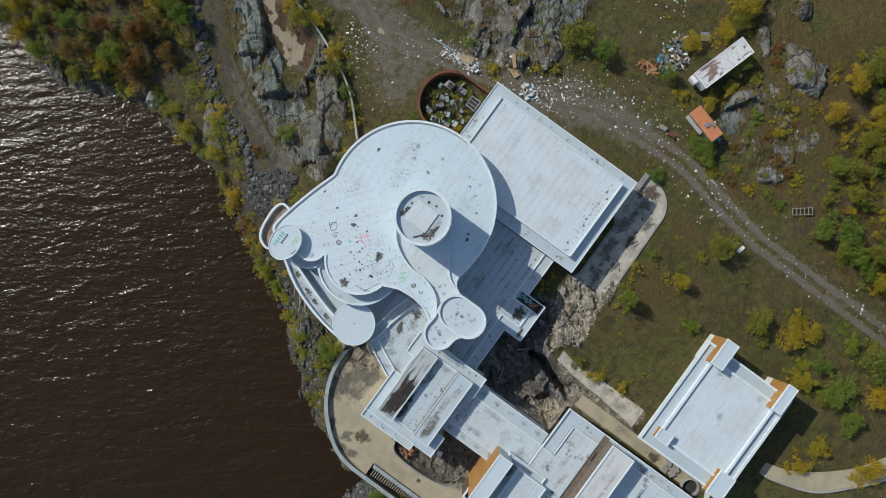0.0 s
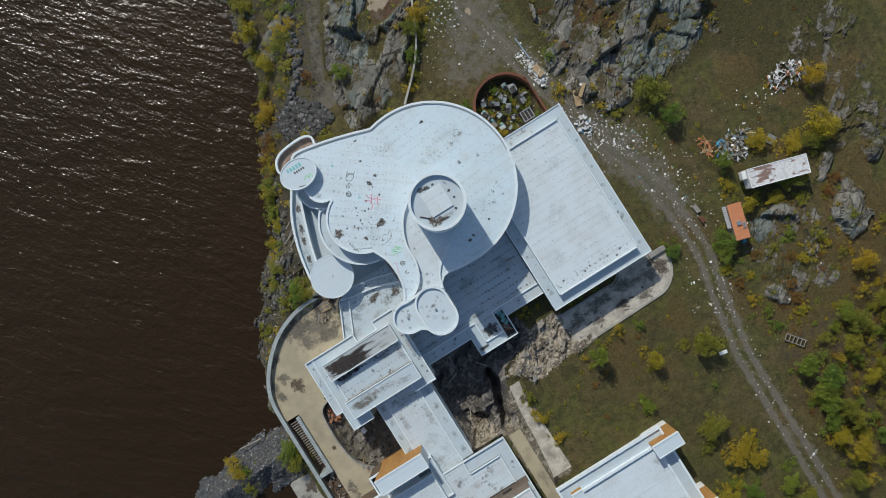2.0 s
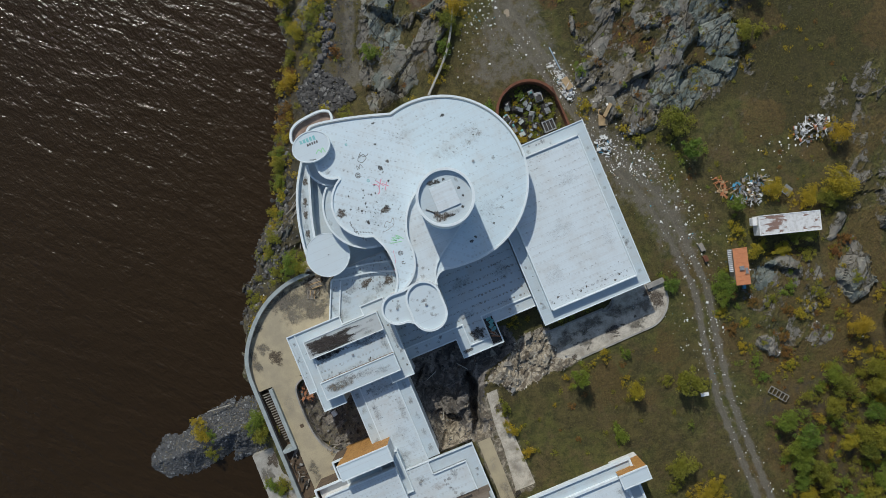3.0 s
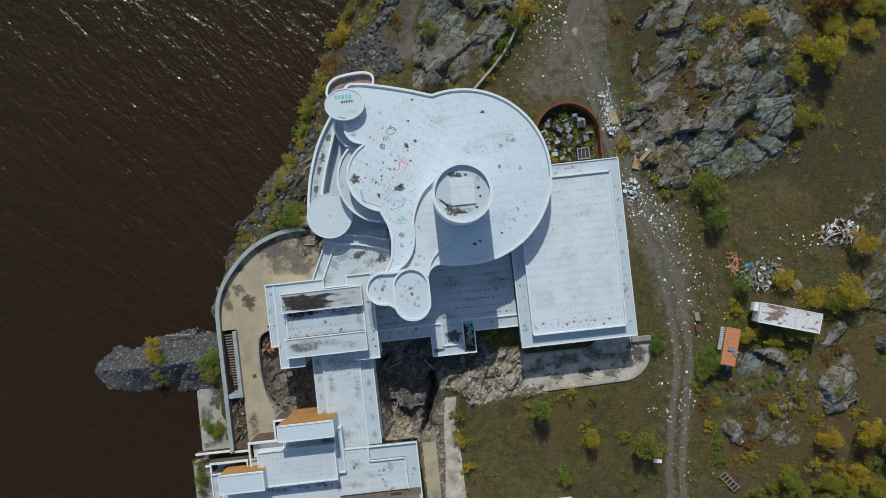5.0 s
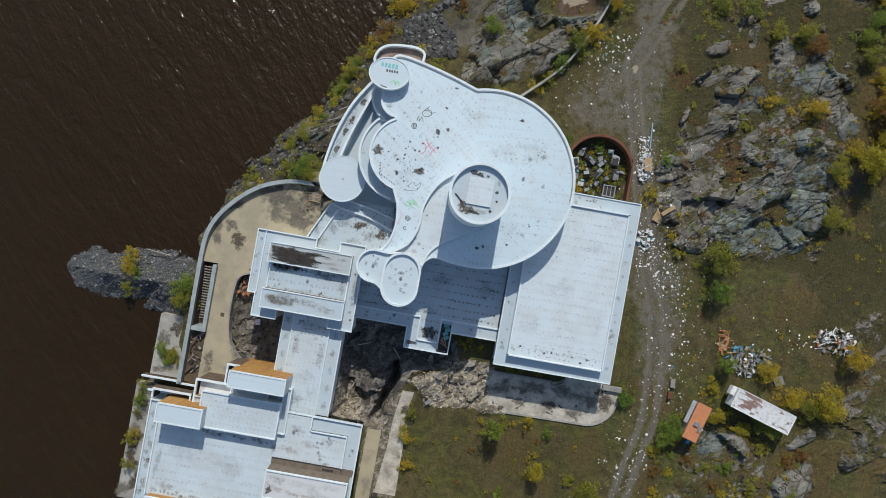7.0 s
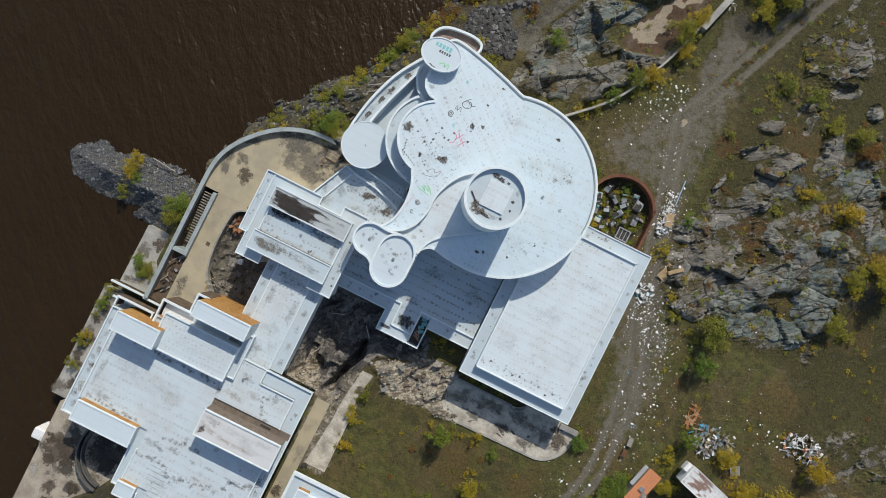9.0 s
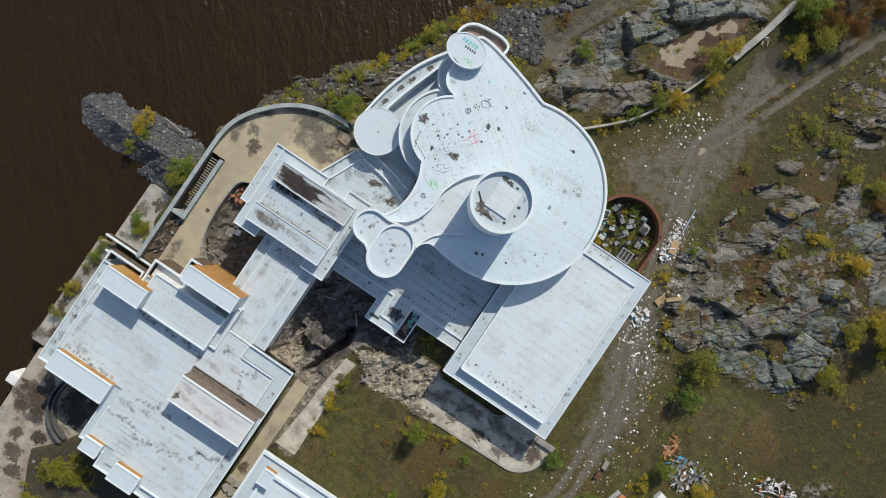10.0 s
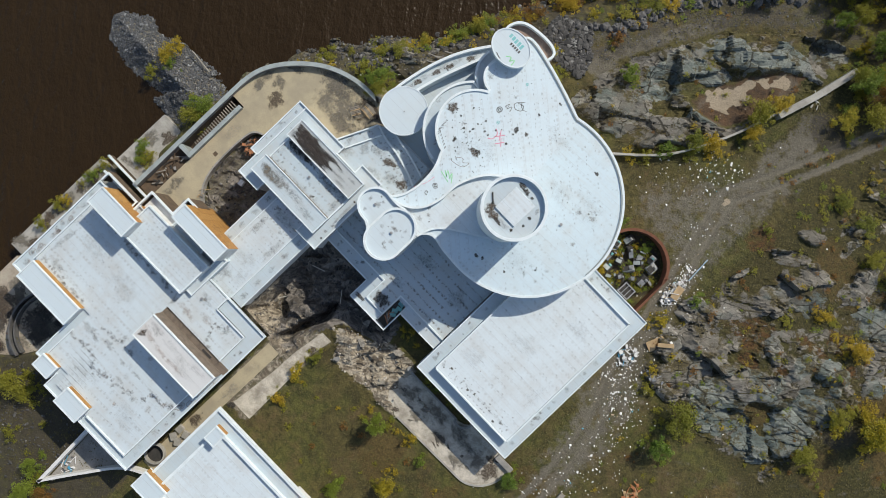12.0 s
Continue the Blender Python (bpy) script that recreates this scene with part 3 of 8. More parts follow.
def shards(x, y, size, seed, stretch=1.0, turn=0.0):
    """Tilted, broken plates of rock: a height that is a plane in each cell, and the distance to the crack."""
    c, s = math.cos(radians(turn)), math.sin(radians(turn))
    u, v = (x * c + y * s) / (size * stretch), (-x * s + y * c) / size
    r = np.random.RandomState(seed)
    jx, jy, tx, ty, hh = (r.rand(64, 64) for _ in range(5))
    ui, vi = np.floor(u).astype(int), np.floor(v).astype(int)
    f1, f2, h, pick = np.full(x.shape, 9.0), np.full(x.shape, 9.0), np.zeros(x.shape), np.zeros(x.shape)
    for du in (-1, 0, 1):
        for dv in (-1, 0, 1):
            a, b = (ui + du) % 64, (vi + dv) % 64
            px, py = u - (ui + du + jx[a, b]), v - (vi + dv + jy[a, b])
            d = np.hypot(px, py)
            plane = hh[a, b] + (tx[a, b] - 0.5) * px * 1.6 + (ty[a, b] - 0.5) * py * 1.6
            h = np.where(d < f1, plane, h)
            pick = np.where(d < f1, (hh[a, b] * 7.31 + tx[a, b] * 3.7) % 1.0, pick)
            f2 = np.where(d < f1, f1, np.minimum(f2, d))
            f1 = np.minimum(f1, d)
    return h, f2 - f1, pick


# bodies of bare rock: centre, radii, turn, and how blue-green the stone is
EAST_ROCKS = [(27.9, 4.7, 4.3, 4.5, 27, 0.1), (35.5, 6.9, 4.4, 2.7, 42, 0.35), (33.6, 2.8, 3.4, 1.5, 12, 0.7), (35.9, 1.4, 2.7, 1.8, 47, 0.9), (38.5, 3.8, 1.0, 0.8, 27, 0.9), (41.1, 2.4, 2.2, 1.8, 27, 0.8), (42.6, 9.5, 3.8, 2.5, 52, 0.7), (41.8, 15.2, 1.9, 1.4, 27, 1.0),
              (43.3, 14.1, 1.1, 0.7, 7, 0.9), (38.3, 13.3, 1.1, 2.2, 7, 0.4), (34.6, 12.2, 0.9, 2.0, 52, 0.3), (28.6, 12.8, 3.4, 0.9, 47, 0.1), (24.4, 8.4, 2.3, 1.8, 47, 0.1), (43.6, 5.5, 2.4, 1.8, 27, 0.7), (28.5, -0.6, 2.1, 0.9, 2, 0.2)]
CREST_ROCKS = [(25.2, 14.5, 0.9, 2.6, 7, 0.2), (31.6, 18.9, 1.8, 1.9, 27, 0.2), (32.2, 22.0, 2.0, 1.7, 12, 0.0), (33.9, 20.0, 1.0, 2.1, 2, 0.6), (27.6, 21.4, 2.0, 1.0, 37, 0.1), (27.5, 24.9, 1.7, 0.9, 27, 0.1), (31.9, 28.5, 0.9, 2.0, 17, 0.2), (36.4, 25.8, 1.4, 2.9, 2, 0.2),
               (41.6, 23.5, 2.7, 2.1, 7, 0.6), (45.6, 19.0, 1.3, 2.3, 27, 0.3), (34.4, 33.4, 1.7, 0.9, 27, 0.2), (34.5, 37.3, 1.6, 0.9, 47, 0.2), (39.1, 32.6, 1.0, 1.1, 27, 0.3), (33.0, 4.1, 2.1, 1.4, 27, 0.4), (29.1, 16.5, 1.4, 0.9, 47, 0.2)]
NORTH_ROCKS = [(5.9, 33.8, 2.7, 1.9, 26, 1.0), (6.1, 30.0, 2.0, 1.1, 46, 0.7), (2.3, 27.1, 3.1, 1.7, 56, 0.6), (11.6, 38.3, 3.1, 1.1, 6, 0.6), (13.3, 41.7, 2.2, 1.4, 26, 0.3), (2.7, 24.3, 3.1, 1.0, 46, 0.8), (1.1, 18.9, 4.0, 2.7, 36, 0.25), (7.4, 21.7, 5.1, 1.5, 46, 0.15),
               (9.0, 25.6, 1.9, 0.7, 16, 0.7), (8.9, 35.7, 1.5, 1.4, 1, 0.6), (1.4, 29.3, 2.4, 1.1, 61, 0.4), (-2.4, 17.0, 1.9, 1.9, 46, 0.2), (-6.4, 31.6, 2.3, 4.4, -79, 0.2), (9.7, 36.3, 1.5, 2.0, -64, 0.9), (-25.0, 3.5, 2.2, 1.3, 50, 0.1), (-21.9, 5.3, 2.4, 1.2, 30, 0.2), (-23.1, 2.9, 2.4, 1.1, 40, 0.2), (-20.9, 8.2, 1.5, 0.9, 40, 0.1), (-29.3, 0.3, 1.4, 0.8, 40, 0.2)]
SLOPE_ROCKS = [(35.7, -25.4, 1.7, 2.2, -64, 0.6), (47.2, -30.0, 2.3, 3.1, -34, 0.3), (48.6, -26.6, 1.9, 0.9, -74, 0.2), (47.6, -22.6, 1.1, 1.7, -54, 0.1), (39.6, -25.5, 2.2, 1.2, -64, 0.2), (54.2, -24.5, 0.8, 1.2, -54, 0.3), (32.9, -34.1, 1.9, 1.1, -54, 0.2), (34.9, -28.9, 1.1, 1.1, -54, 0.0)]
ROCKS = EAST_ROCKS + CREST_ROCKS + NORTH_ROCKS + SLOPE_ROCKS
# beds of rust-brown moss between them: centre, radii, turn
MOSS = [(31.4, 12.0, 3.7, 2.4, 2), (36.6, 11.1, 2.0, 1.0, -18), (33.6, 9.2, 1.8, 1.0, -3), (36.6, 15.8, 2.8, 1.0, 7), (23.9, 20.6, 2.1, 1.8, 27), (9.4, 22.9, 2.4, 0.8, 40), (39.4, 18.6, 2.2, 1.4, 10), (43.0, 17.2, 1.4, 0.9, 30)]
PIT_EAST = [(-13.6, -17.5), (-5.0, -16.5), (1.5, -18.0), (2.0, -21.4), (-3.6, -23.2), (-5.2, -26.5), (-5.4, -30.6), (-8.6, -31), (-13.6, -31)]
PIT_WEST = [(-26.6, -14.0), (-28.2, -15.2), (-28.4, -20.0), (-27.8, -23.2), (-26.2, -25.3), (-24.0, -26.2), (-20.0, -26.2), (-20.0, -13.0)]
RUBBLE = [(-4.7, -24.3), (-2.9, -22.9), (0.4, -21.6), (2.2, -20.0), (5.6, -20.0), (7.4, -20.9), (7.0, -23.6), (7.6, -24.9), (9.6, -26.3), (7.0, -26.9), (4.5, -26.6), (2.0, -27.0), (-1.4, -27.3), (-2.5, -25.4)]
ROAD = [(24.2, -75), (24.4, -52), (24.6, -38.6), (26.2, -29.7), (27.4, -23.8), (27.2, -17), (26.2, -10), (24.0, -4), (22.2, 2), (20.6, 9), (19.0, 15), (17.6, 21.6), (20.5, 28), (25, 39), (34, 60)]
EAST_TRACK = [(33.5, -8.5), (38, -5.2), (41, -3.6), (45.4, -1.8), (49.5, 3), (52.5, 7), (55, 11), (59, 20)]
TRACK = [(-8.6, 20.5), (-6.2, 23), (-3.8, 28), (-1.5, 33), (2.2, 37.5), (7.5, 42.5), (14, 47)]
YARD = [(19.5, 28), (9, 14.5), (11, 11.5), (19.5, 11.2), (20.8, 2), (20.8, -6), (23.6, -12), (25.2, -20), (29.6, -20), (30.2, -12), (28.4, -4), (24.4, 4), (22.2, 14), (23, 28)]
ROCK_FIELD = [(-3.5, 15.8), (2, 13.6), (6, 15.6), (10, 21), (13, 27), (15.5, 36), (16, 42), (10, 43), (4, 36.5), (0.5, 31), (-2.5, 25), (-4, 20)]
SAND = [(6.0, 26.1), (6.3, 28.2), (7.8, 31.5), (10.9, 36.1), (13.5, 37.9), (13.9, 35.6), (13.2, 31.5), (11.3, 26.7), (8.0, 25.6)]



def ground_height(x, y):
    x, y = np.asarray(x, float), np.asarray(y, float)
    land = SHORE + [(3000, -140), (3000, 120)]
    d = depth_in(land, x, y)
    wob = (fbm(x * 0.35, y * 0.35, 3) - 0.5) * 2.2
    z = -3.9 + (ramp(d + wob, -1.2, 7.5)) * 3.9 - ramp(-d, 0, 20) * 4
    z = z + (fbm(x * 0.08, y * 0.08, 9, 3) - 0.5) * 1.2 * ramp(d, 4, 14) * ramp(np.hypot(x + 5, y + 15), 34, 50)
    rock, dome = np.zeros(x.shape), np.zeros(x.shape)
    h1, crack1, id1 = shards(x + wob * 0.4, y, 4.2, 5, 1.6, 48)
    h2, crack2, id2 = shards(x, y + wob * 0.3, 1.5, 6, 1.8, 40)
    h3, crack3, id3 = shards(x, y, 0.62, 8, 1.6, 50)
    edge_noise = (fbm(x * 0.5, y * 0.5, 21) - 0.5) * 0.75 + (id1 - 0.5) * 0.12 + (id2 - 0.5) * 0.26 + (id3 - 0.5) * 0.12
    teal = np.zeros(x.shape)
    for cx, cy, rx, ry, turn, blue in ROCKS:
        c, s = math.cos(radians(turn)), math.sin(radians(turn))
        u, v = ((x - cx) * c + (y - cy) * s) / rx, (-(x - cx) * s + (y - cy) * c) / ry
        r = np.hypot(u, v) + edge_noise * (0.9 + 0.6 / min(rx, ry))
        mine = 1.0 - ramp(r, 0.88, 1.14)
        teal = np.where(mine > rock, blue, teal)
        rock = np.maximum(rock, mine)
        dome = np.maximum(dome, np.sqrt(np.clip(1.08 - r, 0, 1)) * min(rx, ry))
    bank = 0.42 * ramp(d, -1.5, 0.8) * (1 - ramp(d, 2.5, 5.5)) * ramp(fbm(x * 0.22, y * 0.22, 31), 0.40, 0.55)
    outcrop = ramp(x, 23, 26) * ramp(y, -3, 2) + ramp(x, 31, 34) * ramp(-y, 22, 25) * ramp(y, -40, -36)
    small = 0.42 * outcrop * (1 - ramp(x, 45, 48)) * ramp(fbm(x * 0.16 + 5, y * 0.16, 77), 0.42, 0.56) * ramp(y - 0.5 * (x - 38), -8, -3)
    field = ramp(depth_in(ROCK_FIELD, x, y), -0.6, 0.8)
    slope = ramp(depth_in([(31, -24), (35, -23), (43, -24.5), (46, -16), (49, -6), (62, -2), (62, -34), (50, -34), (42, -38), (33, -37)], x, y), -1.5, 2.0) * ramp(fbm(x * 0.11 + 3, y * 0.11, 57), 0.44, 0.62) * 0.34
    bare = np.maximum.reduce([small, slope, field * (0.22 + 0.40 * ramp(fbm(x * 0.2, y * 0.2 + 9, 55), 0.40, 0.6))])
    bare = np.clip(bare + (id2 - 0.52) * 0.55 + (id3 - 0.5) * 0.30, 0, 1) * ramp(bare, 0.05, 0.3)
    bare = np.maximum(bare, rock)
    bare = bare * (1 - ramp(depth_in(SAND, x, y), -0.5, 0.4))
    bare = np.maximum(bare, bank)
    crag = ramp(fbm(x * 0.23, y * 0.23, 83), 0.42, 0.58)
    z = z + bare * (dome * 0.13 + h1 * 1.10 - 0.35 + h2 * (0.14 + 0.34 * crag) + h3 * (0.03 + 0.10 * crag) - 0.12 * (1 - ramp(crack1, 0.0, 0.05)) - 0.10 * crag * (1 - ramp(crack2, 0.0, 0.08)))
    moss = np.zeros(x.shape)
    for cx, cy, rx, ry, turn in MOSS:
        c, s = math.cos(radians(turn)), math.sin(radians(turn))
        moss = np.maximum(moss, 1 - ramp(np.hypot(((x - cx) * c + (y - cy) * s) / rx, (-(x - cx) * s + (y - cy) * c) / ry) + edge_noise * 0.8, 0.7, 1.15))
    east = depth_in(PIT_EAST, x, y)
    west = depth_in(PIT_WEST, x, y)
    hole = ramp(east, 0.0, 1.8)
    pieces = h1 * 1.3 + h2 * 0.7 + h3 * 0.25
    z = z * (1 - hole) + hole * (-4.2 + pieces + 2.0 * ramp(fbm(x * 0.15, y * 0.15, 44), 0.45, 0.6))
    z = z - 3.2 * hole * (1 - ramp(distance_to([(-6.0, -22.6), (-5.8, -24.2), (-6.7, -26.6), (-7.2, -28.4), (-7.8, -30.6)], x, y) + wob * 0.3, 0.25, 0.9))
    hole_w = ramp(west, 0.0, 1.0)
    z = z * (1 - hole_w) + hole_w * (-2.2 + 0.5 * pieces)
    rub = ramp(depth_in(RUBBLE, x, y), -0.4, 0.9)
    loose = ramp(depth_in([(-13.6, -25), (-9.5, -27.5), (-7.8, -31.2), (-13.6, -31.2)], x, y), -0.6, 0.8)
    z = z * (1 - rub) + rub * (-0.80 + 0.70 * h1 + 0.62 * h2 + 0.30 * h3 - 0.15 * (1 - ramp(crack2, 0.0, 0.06)))
    rut = distance_to(ROAD, x, y)
    z = z - 0.10 * np.exp(-((rut - 0.85) / 0.3) ** 2)
    masks = dict(teal=teal, moss=moss, field=field, d=d, rock=bare, east=east, west=west, rub=np.maximum(rub, loose * 0.7), rut=rut)
    return z, masks


def axis(low, high, step, far):
    mid = np.arange(low, high + step * 0.5, step)
    out = step * 1.6 ** np.arange(1, 40)
    out = np.cumsum(out)
    out = out[out < far]
    return np.concatenate([low - out[::-1], mid, high + out])


def build_ground():
    xs, ys = axis(-54, 64, 0.26, 1500), axis(-76, 70, 0.26, 1500)
    X, Y = np.meshgrid(xs, ys)
    Z, m = ground_height(X, Y)
    # the floor under buildings and paving lies a little lower
    for poly, low in ((TERRACE_EDGE, -1.0), (COURT, -1.3), (rect(-33.1, -31.2, -22.6, -13.7), -3.4), (rect(-34.5, -8.8, -51.5, -30.2), -1.2), (rect(-5.0, 8.7, -51.4, -41.4), -1.2), (rect(-25, 20, -15, 3), -1.4), (SLAB, -0.35), (rect(6.4, 20, -19.2, 2.6), -1.4)):
        k = ramp(depth_in(poly, X, Y), -0.1, 0.5)
        keep = (m["west"] > 0.35) | (m["east"] > 0.35)
        Z = np.where(keep, Z, Z * (1 - k) + k * np.minimum(Z, low))
    ny, nx = X.shape
    verts = np.stack([X, Y, Z], -1).reshape(-1, 3)
    i = np.arange(ny * nx).reshape(ny, nx)
    quads = np.stack([i[:-1, :-1], i[:-1, 1:], i[1:, 1:], i[1:, :-1]], -1).reshape(-1, 4)
    me = bpy.data.meshes.new("ground")
    me.vertices.add(len(verts)), me.loops.add(quads.size), me.polygons.add(len(quads))
    me.vertices.foreach_set("co", verts.ravel())
    me.loops.foreach_set("vertex_index", quads.ravel())
    me.polygons.foreach_set("loop_start", np.arange(len(quads)) * 4)
    me.update(calc_edges=True)
    yard = ramp(depth_in(YARD, X, Y), -2.5, 2.2) * 0.72
    rut = np.exp(-((m["rut"] - 0.85) / 0.42) ** 2) * 0.85 + (1 - ramp(m["rut"], 1.0, 3.6)) * 0.34
    faint = distance_to(EAST_TRACK, X, Y)
    rut = np.maximum(rut, np.exp(-((faint - 0.8) / 0.35) ** 2) * 0.42)
    rut = np.maximum(rut, np.exp(-(distance_to([(29.0, -44.5), (18.2, -39.0), (13.0, -37.0), (6.2, -38.2)], X, Y) / 0.5) ** 2) * 0.32)
    track = 1 - ramp(distance_to(TRACK, X, Y), 1.0, 3.0)
    shore = ramp(m["d"], -3, -0.5) * (1 - ramp(m["d"], 0.5, 2.0)) * 0.7
    jetty = ramp(-X, 35.5, 37) * (1 - ramp(np.abs(Y + 17.5), 3.8, 4.6))
    between = ramp(depth_in(rect(-8.7, -3.0, -40, -25.5), X, Y), -0.5, 0.6) * 0.8
    gravel = np.maximum.reduce([ramp(depth_in([(-7.0, 19.2), (-6.1, 22.1), (-3.4, 28.0), (-0.4, 34.6), (1.7, 37.3), (3.0, 35.1), (-1.0, 28.5), (-3.3, 23.2), (-3.2, 19.3)], X, Y), -0.6, 0.8) * 0.95, ramp(depth_in([(16.6, 29.0), (17.2, 31.5), (16.7, 35.4), (19.5, 36.9), (20.8, 32.2), (19.6, 28.6), (18.6, 25.4), (17.2, 25.6)], X, Y), -1.0, 0.6) * 0.85, yard, rut, track * 0.6, shore, jetty, between, ramp(depth_in(rect(-36, -8, -80, -52), X, Y), -1, 2) * 0.22])
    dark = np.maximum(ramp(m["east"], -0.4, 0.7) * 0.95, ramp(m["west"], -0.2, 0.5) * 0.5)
    gravel = np.maximum(gravel, ramp(m["west"], -0.2, 0.5))
    rust = ramp(X, 30, 34) * ramp(-Y, 20, 24) * ramp(fbm(X * 0.3, Y * 0.3, 63), 0.38, 0.55) * 0.75 + ramp(fbm(X * 0.16, Y * 0.16, 61), 0.46, 0.62) * ramp(X, 20, 30) * 0.9 + ramp(fbm(X * 0.2, Y * 0.2, 71), 0.55, 0.7) * 0.55 + ramp(X, 6, 12) * (1 - ramp(X, 20, 23)) * ramp(-Y, 26, 29) * (1 - ramp(-Y, 34, 40)) * 0.55
    sand = ramp(depth_in(SAND, X, Y), -1.0, 1.0)
    olive = np.maximum.reduce([ramp(X, 22.5, 25) * ramp(Y, -4, 0) * 0.97, 1 - ramp(np.hypot((X - 52) / 9, (Y + 1) / 11), 0.7, 1.2), ramp(X, 15.5, 17.5) * ramp(Y, 25, 29) * (1 - ramp(X, 36, 42)), ramp(X, -2.5, 0) * (1 - ramp(X, 22, 24)) * ramp(-Y, 27, 29) * (1 - ramp(-Y, 60, 70)) * 0.30, ramp(X, 26, 29) * ramp(-Y, 24, 28) * 0.18])
    # Bare soil, plus shade under the woods and on the bank put into colour.
    soil = np.maximum.reduce([(1 - ramp(np.hypot((X - 21) / 7, (Y - 47) / 6), 0.6, 1.2)) * 0.75, 1 - ramp(np.hypot((X - 20.3) / 3.2, (Y - 35.4) / 2.2), 0.6, 1.2), 1 - ramp(np.hypot((X - 47.3) / 2.4, (Y - 11.1) / 2.4), 0.5, 1.2), ramp(-X, 7, 9) * ramp(-Y, 51, 53) * 0.8, ramp(m["d"], -1, 1) * (1 - ramp(m["d"], 5, 8)) * ramp(Y, -10, -4) * (1 - ramp(Y, 24, 30)) * 0.75, 1 - ramp(np.hypot((X - 0) / 5, (Y - 40) / 4), 0.6, 1.2), m["field"] * 0.25, ramp(depth_in([(-14, 22), (-4, 20), (0, 30), (6, 38), (16, 44), (20, 40), (30, 50), (20, 76), (-16, 76), (-12, 40)], X, Y), -1.5, 1.5) * 0.55, ramp(depth_in([(27, -40), (40, -38), (66, -32), (66, -62), (27, -62)], X, Y), -1, 2) * 0.5, 1 - ramp(np.hypot((X - 15) / 4.2, (Y - 6.6) / 4.2), 0.8, 1.1)])
    ragged = (fbm(X * 1.1, Y * 1.1, 95) - 0.5) * 2.2
    tan = np.zeros(X.shape)
    for cx, cy, rx, ry, turn in ((17.8, 20.5, 0.85, 0.8, 0), (8.7, 29.4, 2.9, 1.5, 66), (11.5, 34.8, 1.7, 0.8, 46)):
        c, s = math.cos(radians(turn)), math.sin(radians(turn))
        tan = np.maximum(tan, 1 - ramp(np.hypot(((X - cx) * c + (Y - cy) * s) / rx, (-(X - cx) * s + (Y - cy) * c) / ry) + ragged, 0.75, 1.1))
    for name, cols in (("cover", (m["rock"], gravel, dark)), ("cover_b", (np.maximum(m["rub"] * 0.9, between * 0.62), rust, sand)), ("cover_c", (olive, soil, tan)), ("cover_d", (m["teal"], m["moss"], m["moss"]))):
        a = me.color_attributes.new(name, "FLOAT_COLOR", "POINT")
        flat = np.ones((ny * nx, 4), np.float32)
        for k, c in enumerate(cols):
            flat[:, k] = c.ravel()
        a.data.foreach_set("color", flat.ravel())
    me.materials.append(GROUND)
    me.shade_flat()
    return tagged(new("ground", me), "dry autumn grass, bare grey rock and gravel along a river bank", "ground", kind="structure")


TERRACE_EDGE = [(-19.5, -1.2)] + smooth_line([(-19.7, -1.2), (-23.5, -1.4), (-27.1, -2.7), (-30.0, -5.0), (-32.2, -7.9), (-33.1, -10.8), (-33.2, -15.2), (-33.2, -21.0), (-33.2, -29.4)], 6) + [(-19.5, -29.4)]
SLAB = [(6.2, -21.2), (14.2, -21.2), (15.2, -20.9), (16.0, -20.3), (23.0, -20.3)] + arc(19.2, -21.6, 4.0, 0, -90, 10, 4.4) + [(8.6, -26.2), (7.4, -25.4), (6.6, -25.6), (6.0, -24.6), (6.6, -23.6), (5.6, -22.6), (6.4, -21.9)]
COURT = [(-37.2, -46.2), (-25.6, -45.0), (-25.6, -50.2), (-28.2, -54.6), (-30.9, -57.2), (-28.4, -62.6), (-26.8, -72.0), (-37.0, -72.0)]
build_ground()
water = part("water", solid([(-2500, -2500), (-33, -2500), (-33, -25), (-30, -5), (-10, 15), (0, 60), (0, 2500), (-2500, 2500)], WATER_LEVEL - 3, WATER_LEVEL), WATER)
tagged(water, "dark brown rippled river water glinting in the sun", "water", kind="structure")


# ---- terrace, quay and paving ----
terrace = thing("terrace", "sandy concrete river terrace with dark damp stains", "terrace", kind="structure")
stair_hole = rect(-32.75, -31.35, -21.9, -14.0)
pit_hole = smooth_line(PIT_WEST[:6], 5) + PIT_WEST[6:]
west_edge = [p for p in TERRACE_EDGE[1:-1]]
paving = [(-28.3, -14.6)] + [(-26.2, -13.8), (-12.5, -13.8), (-12.5, -1.2)] + west_edge
paving = [p for p in paving if p[1] > -14.0] + [(-33.2, -14.0), (-28.4, -14.0)]
part("paving", solid(ccw([(-12.5, -13.6), (-12.5, -1.2)] + [p for p in west_edge if p[1] > -13.6] + [(-33.2, -13.6)]), -1.5, 0.0), TERRACE, terrace)
part("paving", box(-21.0, -16.8, -1.196, 0.3, -1.5, -0.004, 0), TERRACE, terrace)
west_line = pit_hole[: -2]
strip = [(-30.9, -13.604), (-26.9, -13.604)] + [p for p in west_line if p[1] < -13.9] + [(-24.0, -29.4), (-30.9, -29.4)]
part("paving", solid(strip, -2.6, 0.0), TERRACE, terrace)
